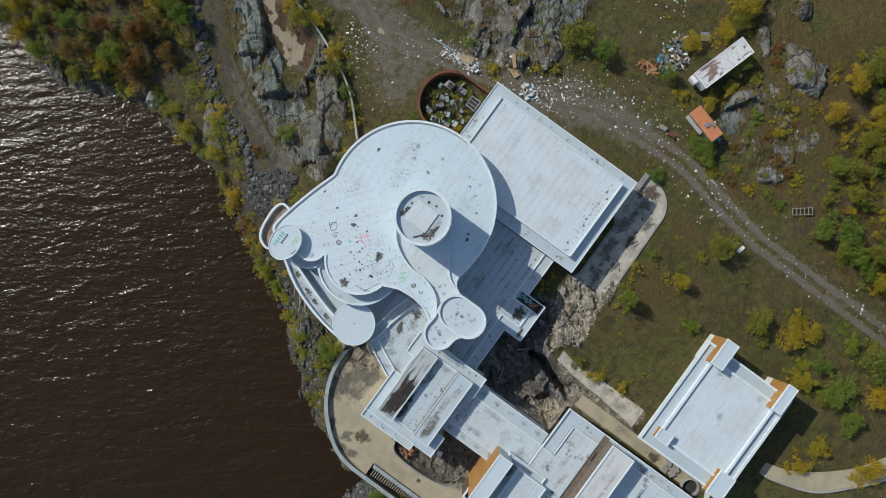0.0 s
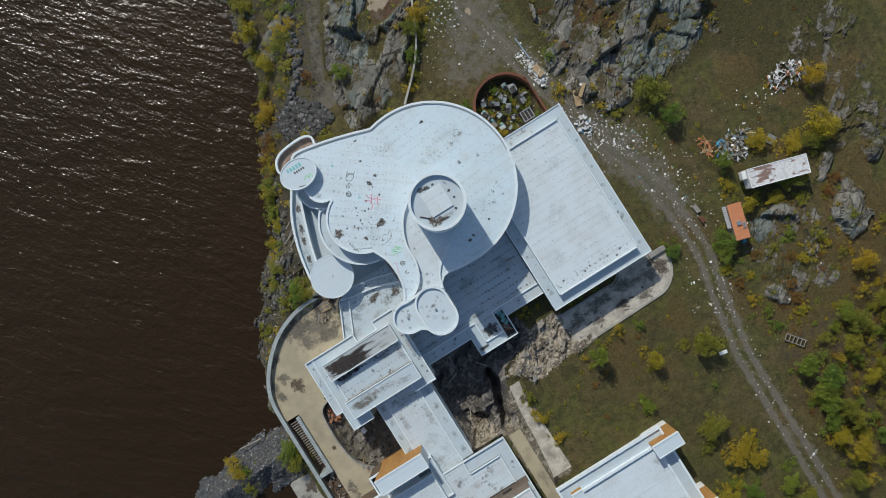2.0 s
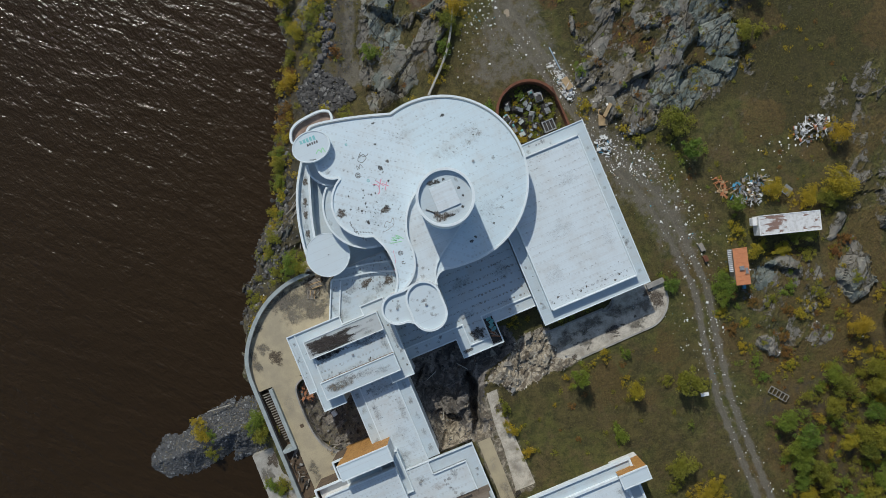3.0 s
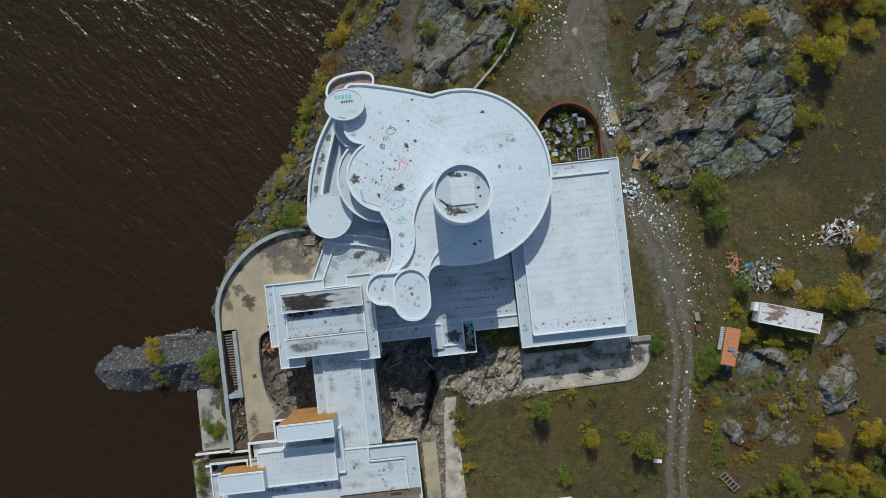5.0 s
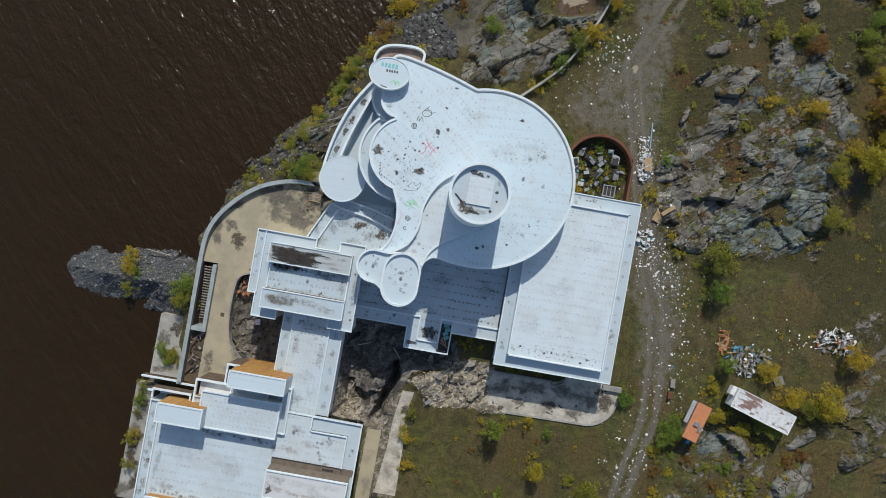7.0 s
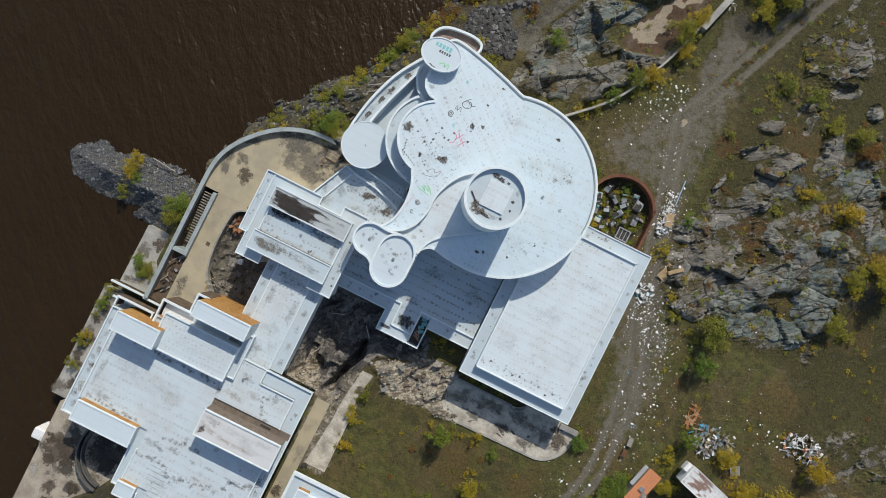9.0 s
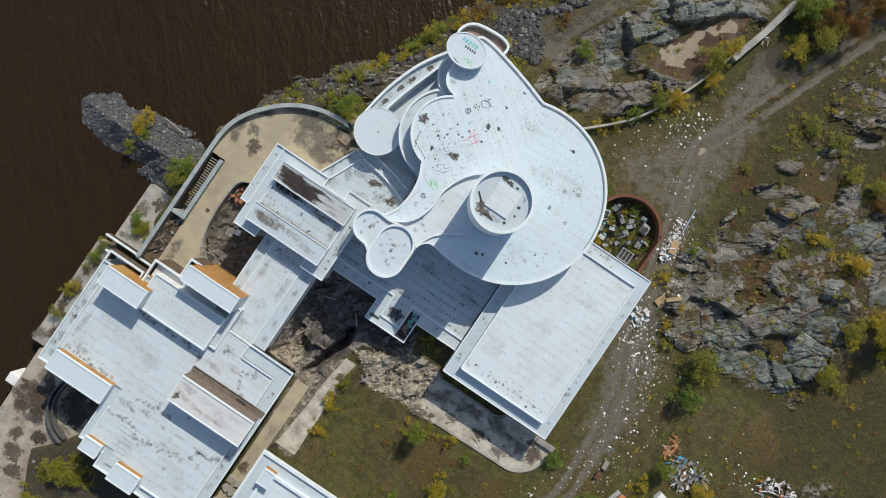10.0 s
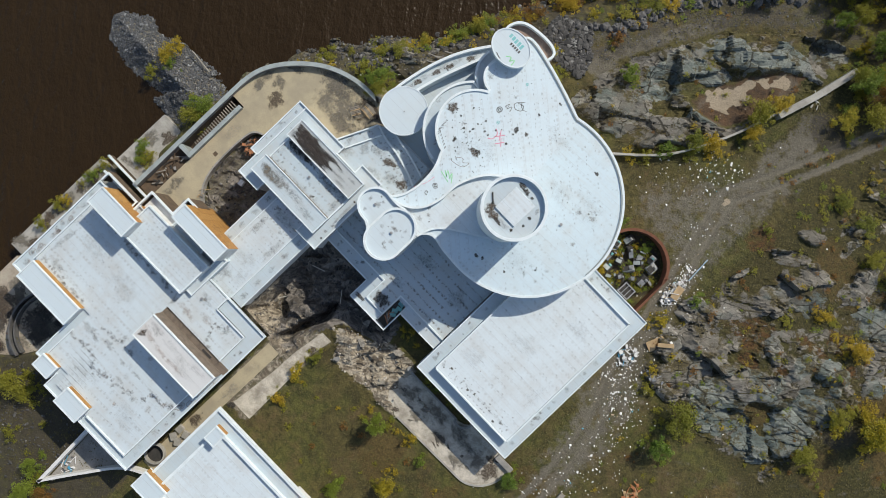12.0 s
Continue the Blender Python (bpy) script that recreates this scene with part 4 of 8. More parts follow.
# Real damp; along the wall's inner edge its shadow is put into colour too.
for k, (cx, cy, rx, ry, m) in enumerate(((-28.9, -10.2, 1.2, 1.5, BROWN_FILM), (-30.2, -8.4, 1.2, 1.2, DAMP_FILM), (-22.8, -4.6, 5.6, 3.6, DAMP_FILM), (-19.6, -3.2, 3.6, 2.6, DAMP_FILM), (-25.4, -3.6, 3.6, 1.8, DAMP_FILM), (-21.4, -6.6, 2.2, 1.4, DAMP_FILM),
                                         (-29.6, -5.6, 2.2, 0.7, DAMP_FILM), (-20.0, -2.6, 2.6, 0.9, BROWN_FILM), (-31.6, -9.6, 0.8, 2.4, DAMP_FILM), (-29.6, -16.6, 1.1, 2.0, FAINT_FILM), (-29.9, -26.4, 0.9, 2.2, DAMP_FILM), (-27.0, -28.6, 2.2, 0.7, DAMP_FILM))):
    film("damp_or_shade", cx, cy, rx, ry, 0.001 * k, m, terrace, 30 if k == 6 else 0, 40 + k)
for cx, cy in ((-29.2, -20.0), (-27.6, -26.8)):
    part("drain_cover", box(cx - 0.25, cx + 0.25, cy - 0.25, cy + 0.25, 0.0, 0.03, 0.01), BROWN if cy > -22 else CONCRETE, terrace)
part("pit_edge", ribbon([p for p in west_line if p[1] < -13.9], 0.2, -2.6, 0.1), CONCRETE, terrace, "dark curb round the sunken pit")
wall_line = [(-20.0, -1.25)] + [p for p in west_edge]
retaining = thing("terrace_wall", "grey-green topped curved retaining wall along the river", "wall", kind="structure")
part("wall", ribbon(offset(wall_line, -0.02, False), 0.42, -3.9, 0.6), CONCRETE, retaining)
part("coping", ribbon(offset(wall_line, -0.07, False), 0.52, 0.6, 0.72), WALL_GREEN, retaining, "grey-green painted coping")

stair = thing("river_stair", "concrete stair sunk in the terrace behind a low wall", "stair", kind="structure")
part("side_wall", box(-31.3, -30.8, -22.5, -13.8, -2.6, 0.7, 0.02), WALL_GREEN, stair)
part("end_wall", box(-32.7, -31.3, -22.5, -22.0, -2.6, 0.7, 0.02), WALL_GREEN, stair)
part("stair_floor", box(-32.75, -31.3, -22.0, -13.62, -3.2, -2.3, 0), BROWN, stair)
for k in range(20):
    y = -14.2 - k * 0.36
    part("step", box(-32.7, -31.32, y - 0.15, y, -0.6 - k * 0.07, -0.5 - k * 0.07, 0.01), WOOD_GREY, stair)

# Added panel: shade on the wall's inner face, given as brown colour.
part("lining", box(-32.80, -32.755, -22.0, -13.64, -2.3, -0.05, 0), BROWN, stair, "brown panel carrying the inner wall's shade")
part("rubble_bed", box(-32.75, -30.9, -29.4, -22.52, -2.6, -0.35, 0.02), BROWN, terrace, "strip of broken concrete and scrap")

quay = thing("quay", "cracked pale concrete quay slab at the water's edge", "quay", kind="structure")
part("slab", solid([(-37.5, -21.4), (-33.75, -21.4), (-33.75, -29.4), (-37.6, -29.4)], -4.2, -1.4), PALE_CONCRETE, quay)
for x0, x1, y0, y1, top in ((-38.3, -33.4, -29.75, -29.5, -0.5), (-33.4, -29.6, -29.75, -29.5, 0.3), (-36.4, -29.6, -30.85, -30.6, 1.6)):
    part("beam_wall", box(x0, x1, y0 + 0.02, y1 - 0.02, -1.9, top - 0.3, 0.0), BROWN, quay)
    part("edge_beam", box(x0, x1, y0, y1, top - 0.3, top, 0.02), TRIM, quay)
part("slab", box(-39.2, -34.2, -46.2, -30.95, -4.2, -1.7, 0.05), PALE_CONCRETE, quay)
quay_rng = random.Random(12)
for k in range(16):
    film("dirt_stain", quay_rng.uniform(-38.6, -36.4), -31.5 - 0.9 * k, quay_rng.uniform(0.6, 1.3), quay_rng.uniform(0.8, 1.6), -1.7 + 0.001 * k, BROWN_FILM if k % 3 else DAMP_FILM, quay, 0, 500 + k)
for k, (cx, cy, rx, ry, m) in enumerate(((-35.2, -27.0, 1.5, 1.2, BROWN_FILM), (-36.6, -24.4, 1.2, 1.6, DAMP_FILM), (-35.0, -23.0, 1.2, 1.2, BROWN_FILM), (-36.4, -28.6, 1.4, 0.7, DAMP_FILM), (-34.9, -28.4, 0.8, 0.8, RUST_FILM))):
    film("dirt_stain", cx, cy, rx, ry, -1.4 + 0.001 * k, m, quay, 0, 520 + k)
part("mooring_block", box(-38.6, -37.1, -52.0, -50.6, -4.2, -0.6, 0.1), WHITE_SCRAP, quay)

path_things = thing("concrete_path", "cracked pale concrete walkway between the wings", "path", kind="structure")
part("slab", solid([(-8.2, -31.2), (-6.4, -31.2), (-6.6, -52), (-8.4, -52)], -0.6, 0.05), TERRACE, path_things)
part("slab", solid([(-4.6, -25.6), (-3.1, -25.6), (-3.7, -29.0), (-3.3, -32.5), (-3.2, -39.2), (-6.0, -39.2), (-5.3, -33), (-5.2, -29.8)], -0.6, 0.04), WORN_PAVING, path_things)
film("dark_hole", -5.9, -39.6, 0.7, 0.6, 0.05, BLACK_FILM, path_things, 20, 31)
for k, (cx, cy, rx, ry, m) in enumerate(((-7.4, -34.6, 0.8, 1.6, FAINT_FILM), (-7.2, -38.6, 0.9, 2.0, GREY_FILM), (-7.6, -44.0, 0.8, 1.4, BROWN_FILM), (-4.2, -31.4, 0.8, 1.2, GREY_FILM), (-4.4, -36.0, 1.0, 1.6, FAINT_FILM), (-3.9, -28.0, 0.6, 1.0, BROWN_FILM))):
    film("dirt_stain", cx, cy, rx, ry, 0.052 + 0.001 * k, m, path_things, 0, 330 + k)
bend_out = smooth_line([(-0.6, -56.8), (-0.3, -59.1), (1.6, -64.3), (5.3, -68.2), (8.9, -71.2), (15, -74.5)], 5)
bend_in = smooth_line([(0.8, -56.8), (2.3, -60.8), (6.3, -66.0), (10.9, -69.5), (16, -72.4)], 5)
part("slab", solid(ccw(bend_out + bend_in[::-1]), -0.6, 0.04), TERRACE, path_things, "sandy curved walkway")
part("kerb", ribbon(bend_out, -0.3, -0.6, 0.22), PALE_CONCRETE, path_things)
pavement = thing("rear_pavement", "pale worn concrete pavement with stain and shade patches and a rounded end", "pavement", kind="structure")
part("slab", solid(SLAB, -0.9, 0.10), WORN_PAVING, pavement)
# These also put the hall's cast shadow on the north part into colour.
for k, (cx, cy, rx, ry) in enumerate(((8.5, -23.0, 2.4, 1.4), (12.0, -22.4, 2.2, 1.2), (16.0, -22.2, 2.4, 1.3), (14.4, -24.2, 1.6, 0.7), (19.4, -22.4, 1.8, 1.5), (10.4, -24.4, 1.6, 0.7), (17.6, -24.6, 2.0, 0.7))):
    film("damp_or_shade", cx, cy, rx, ry, 0.10 + 0.001 * k, BLACK_FILM if k == 3 else DAMP_FILM, pavement, -4, 140 + k)
film("rust_stain", 21.4, -22.6, 1.5, 1.6, 0.11, BROWN_FILM, pavement, 0, 150)
film("rust_stain", 20.6, -21.4, 1.2, 0.5, 0.112, BROWN_FILM, pavement, 20, 151)
for k in range(26):
    q = random.Random(700 + k)
    film("dirt_stain", q.uniform(7.0, 21.5), q.uniform(-25.8, -21.6), q.uniform(0.2, 0.9), q.uniform(0.12, 0.4), 0.118 + 0.0006 * k, q.choice((GREY_FILM, BROWN_FILM, FAINT_FILM, DAMP_FILM)), pavement, q.uniform(-40, 40), 720 + k)
part("kerb", ribbon(arc(19.2, -21.6, 4.0, 0, -90, 10, 4.4) + [(9.0, -26.2)], -0.25, -0.5, 0.16), PALE_CONCRETE, pavement)
part("planter_wall", ribbon([(6.2, -21.2), (14.0, -21.2)] + arc(14.6, -20.2, 1.4, -115, 10, 10), 0.22, -0.2, 0.45), CONCRETE, pavement)
part("landing", box(20.7, 23.2, -21.0, -20.3, -0.5, 0.55, 0.04), CONCRETE, pavement)


# ---- round pavilion: the main curved roof with its tower ----
PAV_TOP = 7.4
right_lobe = arc(0.75, 2.35, 10.7, 104.7, -92, 60)
tail = smooth_line([right_lobe[-1], (-1.9, -8.2), (-3.6, -7.95), (-4.6, -8.7), (-4.9, -10.0)], 5)[1:]
under = [(-9.5, -10.5)]
neck_left = smooth_line([(-10.2, -8.2), (-9.3, -6.9), (-8.85, -4.9), (-9.05, -2.6), (-9.8, -0.85)], 5)
left_lobe = arc(-8.9, 3.65, 4.45, 258, 119, 28)
small_lobe = arc(-11.0, 9.7, 2.05, 268, 178, 12)
top_edge = smooth_line([(-13.05, 10.6), (-13.0, 13.2), (-12.3, 14.8), (-10.9, 15.05), (-7.7, 14.4), (-4.6, 13.55), (-2.1, 12.72)], 6)
PAV = ccw(right_lobe + tail + under + neck_left + left_lobe + small_lobe + top_edge[:-1])
pavilion = thing("round_pavilion", "white curved concrete pavilion with lobed flat roof and round tower", "building")
part("wall", solid(offset(PAV, 0.5, True), -1.5, PAV_TOP - 0.5), STUCCO, pavilion)
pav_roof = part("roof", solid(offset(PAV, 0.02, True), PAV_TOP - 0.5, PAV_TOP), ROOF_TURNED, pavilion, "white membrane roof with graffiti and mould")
part("parapet", ribbon(PAV, 0.26, PAV_TOP - 0.6, PAV_TOP + 0.16, True), TRIM, pavilion)
# Flat second tone; it carries the shading of a sloping roof plane.
part("roof_field", solid(offset(ccw(right_lobe + [(0.4, -6.5), (0.05, -0.2), (-1.0, 5.5)]), 0.24, True), PAV_TOP - 0.2, PAV_TOP + 0.004), ROOF_FIELD, pavilion, "bluish-white membrane over the round lobe, slope shading in its tone")
north_edge = [p for p in arc(0.75, 2.35, 10.7, -5, 104.7, 50)] + top_edge[::-1][1:30]
# Added grey strip: the parapet's thin cast shadow built as a part.
part("shade_strip", ribbon(offset(north_edge, 0.27, False), 0.12, PAV_TOP - 0.1, PAV_TOP + 0.12), WALL_GREEN, pavilion, "grey strip standing in for the parapet's shadow line")

# stepped crescents on the river side
ledge = arc(-9.2, 3.5, 5.55, 262, 134, 24) + arc(-11.4, 10.2, 3.0, 250, 165, 10) + [(-14.2, 12.5), (-9.5, 11), (-8.5, -2.2)]
part("ledge", solid(ccw(ledge), -1.5, 6.0), ROOF_BAND, pavilion, "lower white crescent roof ledge")
part("ledge_rim", ribbon(arc(-9.2, 3.5, 5.55, 262, 134, 24) + arc(-11.4, 10.2, 3.0, 250, 165, 10), -0.25, 5.8, 6.25), TRIM, pavilion)
outer_arc = smooth_line([(-18.9, 0.2), (-18.75, 2.0), (-18.1, 5.2), (-16.8, 8.8), (-15.0, 11.8), (-14.2, 12.6)], 6)
inner_arc = smooth_line([(-17.5, 1.0), (-17.2, 3.0), (-16.4, 5.9), (-15.0, 9.9), (-14.5, 11.5)], 6)
part("balcony_floor", solid(ccw(outer_arc + inner_arc[::-1]), 0.5, 3.2), ROOF_BAND, pavilion, "dirty balcony floor")
for k, (cx, cy) in enumerate(((-17.9, 3.2), (-17.2, 5.6), (-16.6, 7.2), (-15.6, 9.6), (-18.2, 1.6))):
    film("leaf_litter", cx, cy, 0.42, 0.8, 3.2 + 0.001 * k, BROWN_FILM, pavilion, -14, 200 + k)
    film("dirt_stain", cx + 0.1, cy + 0.9, 0.5, 1.2, 3.206 + 0.001 * k, GREY_FILM, pavilion, -14, 220 + k)
part("gallery_floor", solid(ccw(inner_arc + [(-12, 11), (-10.5, 3), (-9.4, -2.6), (-16.4, -2.6)]), -1.0, 2.2), ROOF_BAND, pavilion, "dirty white gallery floor")
part("balcony_wall", ribbon(outer_arc, 0.3, -1.8, 3.75), TRIM, pavilion)
part("balcony_wall", ribbon(inner_arc, -0.3, 0.0, 3.85), TRIM, pavilion)
drum = smooth_line([(-14.9, 14.2), (-14.9, 15.6), (-13.9, 16.6), (-12.1, 17.0), (-9.9, 17.0), (-8.9, 16.2), (-9.6, 14.4), (-12.5, 13.2)], 5, True)
part("corner_balcony", solid(ccw(drum), -1.5, 4.4), plain("pinkish_brown_screed", (0.36, 0.27, 0.22), (0.20, 0.14, 0.11), 1.0, 0.9, 0.9), pavilion, "small rounded balcony with rusty brown floor")
part("corner_balcony_rim", ribbon(ccw(drum), 0.28, 4.2, 5.0, True), TRIM, pavilion)
disc = part("canopy_disc", solid(arc(-12.5, 12.4, 2.35, 0, 360, 40, 1.85)[:-1], 8.1, 8.45), ROOF_CLEAN, pavilion, "white oval canopy disc with graffiti")
part("canopy_disc_rim", ribbon(arc(-12.5, 12.4, 2.4, 0, 360, 40, 1.9)[:-1], 0.12, 8.0, 8.52, True), TRIM, pavilion)
part("canopy_post", solid(arc(-12.5, 12.6, 0.5, 0, 360, 16)[:-1], 7.3, 8.1), STUCCO, pavilion)
part("round_canopy", solid(arc(-16.3, -0.4, 2.78, 0, 360, 48)[:-1], 4.45, 4.88), ROOF_CLEAN, pavilion, "plain white round canopy")
part("round_canopy_rim", ribbon(arc(-16.3, -0.4, 2.82, 0, 360, 48)[:-1], 0.10, 4.4, 4.92, True), TRIM, pavilion)
part("round_canopy_post", solid(arc(-16.0, -0.2, 0.6, 0, 360, 16)[:-1], -1, 4.45), STUCCO, pavilion)

# the neck between tower and stair head, framed by a curb
neck_w = smooth_line([(-3.0, 2.4), (-4.3, 1.3), (-5.3, -0.2), (-6.0, -2.2), (-6.1, -4.4), (-6.8, -6.4), (-8.2, -7.7), (-10.0, -8.2)], 6)
neck_e = smooth_line([(2.2, -2.8), (-0.6, -4.6), (-3.0, -6.2), (-4.2, -7.5), (-4.75, -9.2)], 6)
part("neck_roof", solid(ccw(neck_w + [(-9, -10), (-6, -11)] + neck_e[::-1] + [(0, 0)]), 7.3, 7.46), ROOF, pavilion)
part("neck_curb", ribbon(neck_w, 0.24, 7.3, 7.98), TRIM, pavilion)
part("neck_curb", ribbon(neck_e, -0.20, 7.3, 7.66), TRIM, pavilion)

# tower
TOWER_TOP = 16.0
part("tower_wall", ribbon(arc(0.05, -0.2, 3.32, 0, 360, 64)[:-1], 0.32, 7.0, TOWER_TOP, True), TRIM, pavilion, "white round tower wall")
tower_roof = part("tower_roof", solid(arc(0.05, -0.2, 3.1, 0, 360, 64)[:-1], TOWER_TOP - 0.8, TOWER_TOP - 0.5), ROOF_BAND, pavilion)
part("tower_hatch", box(-1.3, 1.4, -1.5, 1.4, TOWER_TOP - 0.5, TOWER_TOP - 0.33, 0.03), ROOF, pavilion, "low white square hatch")
for k, (cx, cy, rx, ry, m) in enumerate(((-1.0, -2.15, 1.2, 0.6, BROWN_FILM), (-0.9, 1.95, 0.55, 0.4, BLACK_FILM), (-0.2, 1.8, 0.45, 0.36, BLACK_FILM), (1.85, 0.2, 0.25, 0.22, BLACK_FILM), (1.5, -1.9, 0.26, 0.22, BLACK_FILM), (1.95, -0.75, 0.2, 0.17, BLACK_FILM), (0.6, 1.75, 0.22, 0.2, BLACK_FILM), (-1.6, -1.6, 0.5, 0.6, BROWN_FILM), (-0.2, -2.3, 0.6, 0.3, BLACK_FILM), (0.4, -2.1, 1.4, 0.4, GREY_FILM), (1.9, 1.2, 0.3, 0.5, GREY_FILM))):
    film("moss_patch", cx, cy, rx, ry, TOWER_TOP - 0.5 + 0.001 * k, m, tower_roof, 0, 90 + k)
bar = part("loose_bar", box(-0.55, 0.55, -0.06, 0.06, 0, 0.1, 0.01), DARK, pavilion)
bar.matrix_basis = pose(-2.1, -1.0, TOWER_TOP - 0.49, 0, 0, -42)

# stair head: stadium and lobe
pill = arc(-7.0, -10.1, 2.22, 0, 180, 24) + arc(-7.0, -12.05, 2.22, 180, 360, 24)
part("stair_head_wall", solid(ccw(pill), -1.5, 8.1), STUCCO, pavilion)
part("stair_head_rim", ribbon(ccw(pill), 0.26, 7.6, 8.5, True), TRIM, pavilion)
part("stair_head_roof", solid(offset(ccw(pill), 0.2, True), 8.0, 8.2), ROOF_CLEAN, pavilion)
lobe = arc(-10.45, -10.05, 2.0, 95, 262, 24) + smooth_line([(-9.6, -12.3), (-8.9, -12.7), (-8.3, -12.2)], 4) + [(-8.0, -9.0), (-9.0, -8.2)]
part("lobe_wall", solid(ccw(lobe), -1.5, 7.5), STUCCO, pavilion)
part("lobe_rim", ribbon(smooth_line([(-7.6, -7.9), (-9.0, -8.15), (-10.4, -8.05)], 4) + arc(-10.45, -10.05, 2.0, 95, 262, 24)[1:] + smooth_line([(-9.9, -12.1), (-9.2, -12.6), (-8.6, -13.0)], 4), 0.24, 7.2, 8.05), TRIM, pavilion)
part("lobe_roof", solid(offset(ccw(lobe), 0.05, True), 7.5, 7.7), ROOF_CLEAN, pavilion)


def vent(x, y, z, parent, s=1.0):
    part("roof_vent", solid(arc(x, y, 0.16 * s, 0, 360, 12)[:-1], z, z + 0.16 * s), GREY_METAL, parent)


vent(-7.0, -10.9, 8.2, pavilion), vent(-10.5, -10.0, 7.7, pavilion), vent(5.2, 3.2, PAV_TOP, pavilion), vent(-16.2, -0.4, 4.88, pavilion, 0.5)
for k, (cx, cy, rx, ry, m) in enumerate(((-5.7, 6.8, 0.40, 0.46, BLACK_FILM), (-4.6, 7.3, 0.32, 0.34, BROWN_FILM), (-7.2, 1.8, 0.85, 0.55, BROWN_FILM), (-6.9, 2.1, 0.4, 0.4, BLACK_FILM), (3.9, 9.9, 0.34, 0.26, BLACK_FILM), (-12.4, 3.5, 0.8, 0.8, BROWN_FILM), (-14.1, 3.0, 0.4, 0.6, GREY_FILM),
                                      (-9.7, 1.2, 0.24, 0.42, BLACK_FILM), (-10.0, 8.4, 0.3, 0.3, GREY_FILM), (-12.0, 8.9, 0.7, 0.4, GREY_FILM), (-8.4, 9.3, 0.3, 0.24, GREY_FILM), (-10.3, 3.2, 0.35, 0.3, GREY_FILM), (-5.4, 5.0, 0.2, 0.2, BLACK_FILM), (-9.1, 3.5, 0.2, 0.2, BLACK_FILM), (-9.9, 2.8, 0.2, 0.2, BLACK_FILM),
                                      (-5.2, 9.8, 0.2, 0.2, BLACK_FILM), (1.2, -5.9, 0.36, 0.24, BLACK_FILM), (1.9, -5.6, 0.26, 0.2, BLACK_FILM), (-2.0, -2.2, 0.4, 0.3, GREY_FILM), (-4.4, 12.3, 0.3, 0.18, BLACK_FILM), (4.6, -4.9, 0.2, 0.18, BLACK_FILM), (-8.6, 1.4, 1.6, 2.2, FAINT_FILM), (-6.6, 3.0, 1.8, 1.6, FAINT_FILM), (6.0, 6.5, 2.6, 2.0, FAINT_FILM), (2.5, 5.5, 2.4, 1.4, FAINT_FILM), (4.5, -3.0, 2.6, 1.6, FAINT_FILM), (-2.0, 9.5, 2.2, 1.2, FAINT_FILM))):
    film("mould_patch", cx, cy, rx, ry, PAV_TOP + 0.0005 * k, m, pav_roof, 0, 10 + k)


def scrawl(points, width, z, material, parent, steps=5):
    part("graffiti", ribbon(smooth_line(points, steps), width, z, z + 0.006), material, parent)


def turns(cx, cy, r, n, a=0.0):
    return [(cx + r * (0.25 + 0.75 * i / (n * 8)) * math.cos(a + i * math.pi / 4), cy + r * (0.25 + 0.75 * i / (n * 8)) * math.sin(a + i * math.pi / 4)) for i in range(n * 8)]


Z = PAV_TOP + 0.004
scrawl(turns(-8.6, 7.1, 0.45, 2), 0.09, Z, BLACK_PAINT, pav_roof)
scrawl([(-7.7, 9.0), (-7.1, 9.2), (-6.9, 8.7), (-7.5, 8.4), (-7.9, 8.8), (-7.2, 9.6)], 0.07, Z, BLACK_PAINT, pav_roof)
scrawl([(-8.4, 7.7), (-8.3, 8.2), (-8.1, 7.7), (-7.9, 8.2), (-7.7, 7.7)], 0.06, Z, BLACK_PAINT, pav_roof)
scrawl([(-7.4, 5.3), (-6.9, 5.0), (-6.9, 4.3), (-7.3, 4.0)], 0.09, Z, PINK_PAINT, pav_roof)
scrawl([(-6.9, 5.6), (-6.2, 4.6)], 0.09, Z, PINK_PAINT, pav_roof)
scrawl([(-6.2, 5.6), (-6.9, 4.6)], 0.09, Z, PINK_PAINT, pav_roof)
scrawl([(-6.3, 5.0), (-5.6, 4.3)], 0.09, Z, PINK_PAINT, pav_roof)
scrawl([(-5.7, 5.0), (-6.3, 4.1)], 0.09, Z, PINK_PAINT, pav_roof)
scrawl([(-8.0, -1.9), (-7.3, -2.3), (-7.6, -1.8), (-6.9, -2.2), (-7.1, -1.7), (-6.5, -2.4)], 0.10, Z, GREEN_PAINT, pav_roof)
scrawl([(-8.2, -2.3), (-6.8, -2.6)], 0.10, Z, GREEN_PAINT, pav_roof)
scrawl(turns(-7.6, -5.0, 0.35, 1), 0.08, Z, BLACK_PAINT, pav_roof)
scrawl(turns(-7.5, -3.8, 0.4, 2, 1.0), 0.08, Z, BLACK_PAINT, pav_roof)
scrawl(turns(-8.5, 11.2, 0.22, 2), 0.05, Z, TEAL_PAINT, pav_roof)
scrawl([(-8.2, -0.2), (-7.6, 0.4), (-7.2, 0.1), (-6.7, 0.5), (-6.9, -0.2), (-7.6, -0.5), (-8.3, -0.6)], 0.06, Z, STAIN, pav_roof)
scrawl(turns(-7.7, 6.0, 0.25, 2), 0.05, Z, TEAL_PAINT, pav_roof)
scrawl([(-7.5, 9.4), (-7.2, 9.0), (-6.7, 8.9), (-6.4, 9.1)], 0.06, Z, BLACK_PAINT, pav_roof)
scrawl([(-9.0, -5.6), (-8.4, -4.4), (-8.2, -3.2)], 0.05, Z, PINK_PAINT, pav_roof)
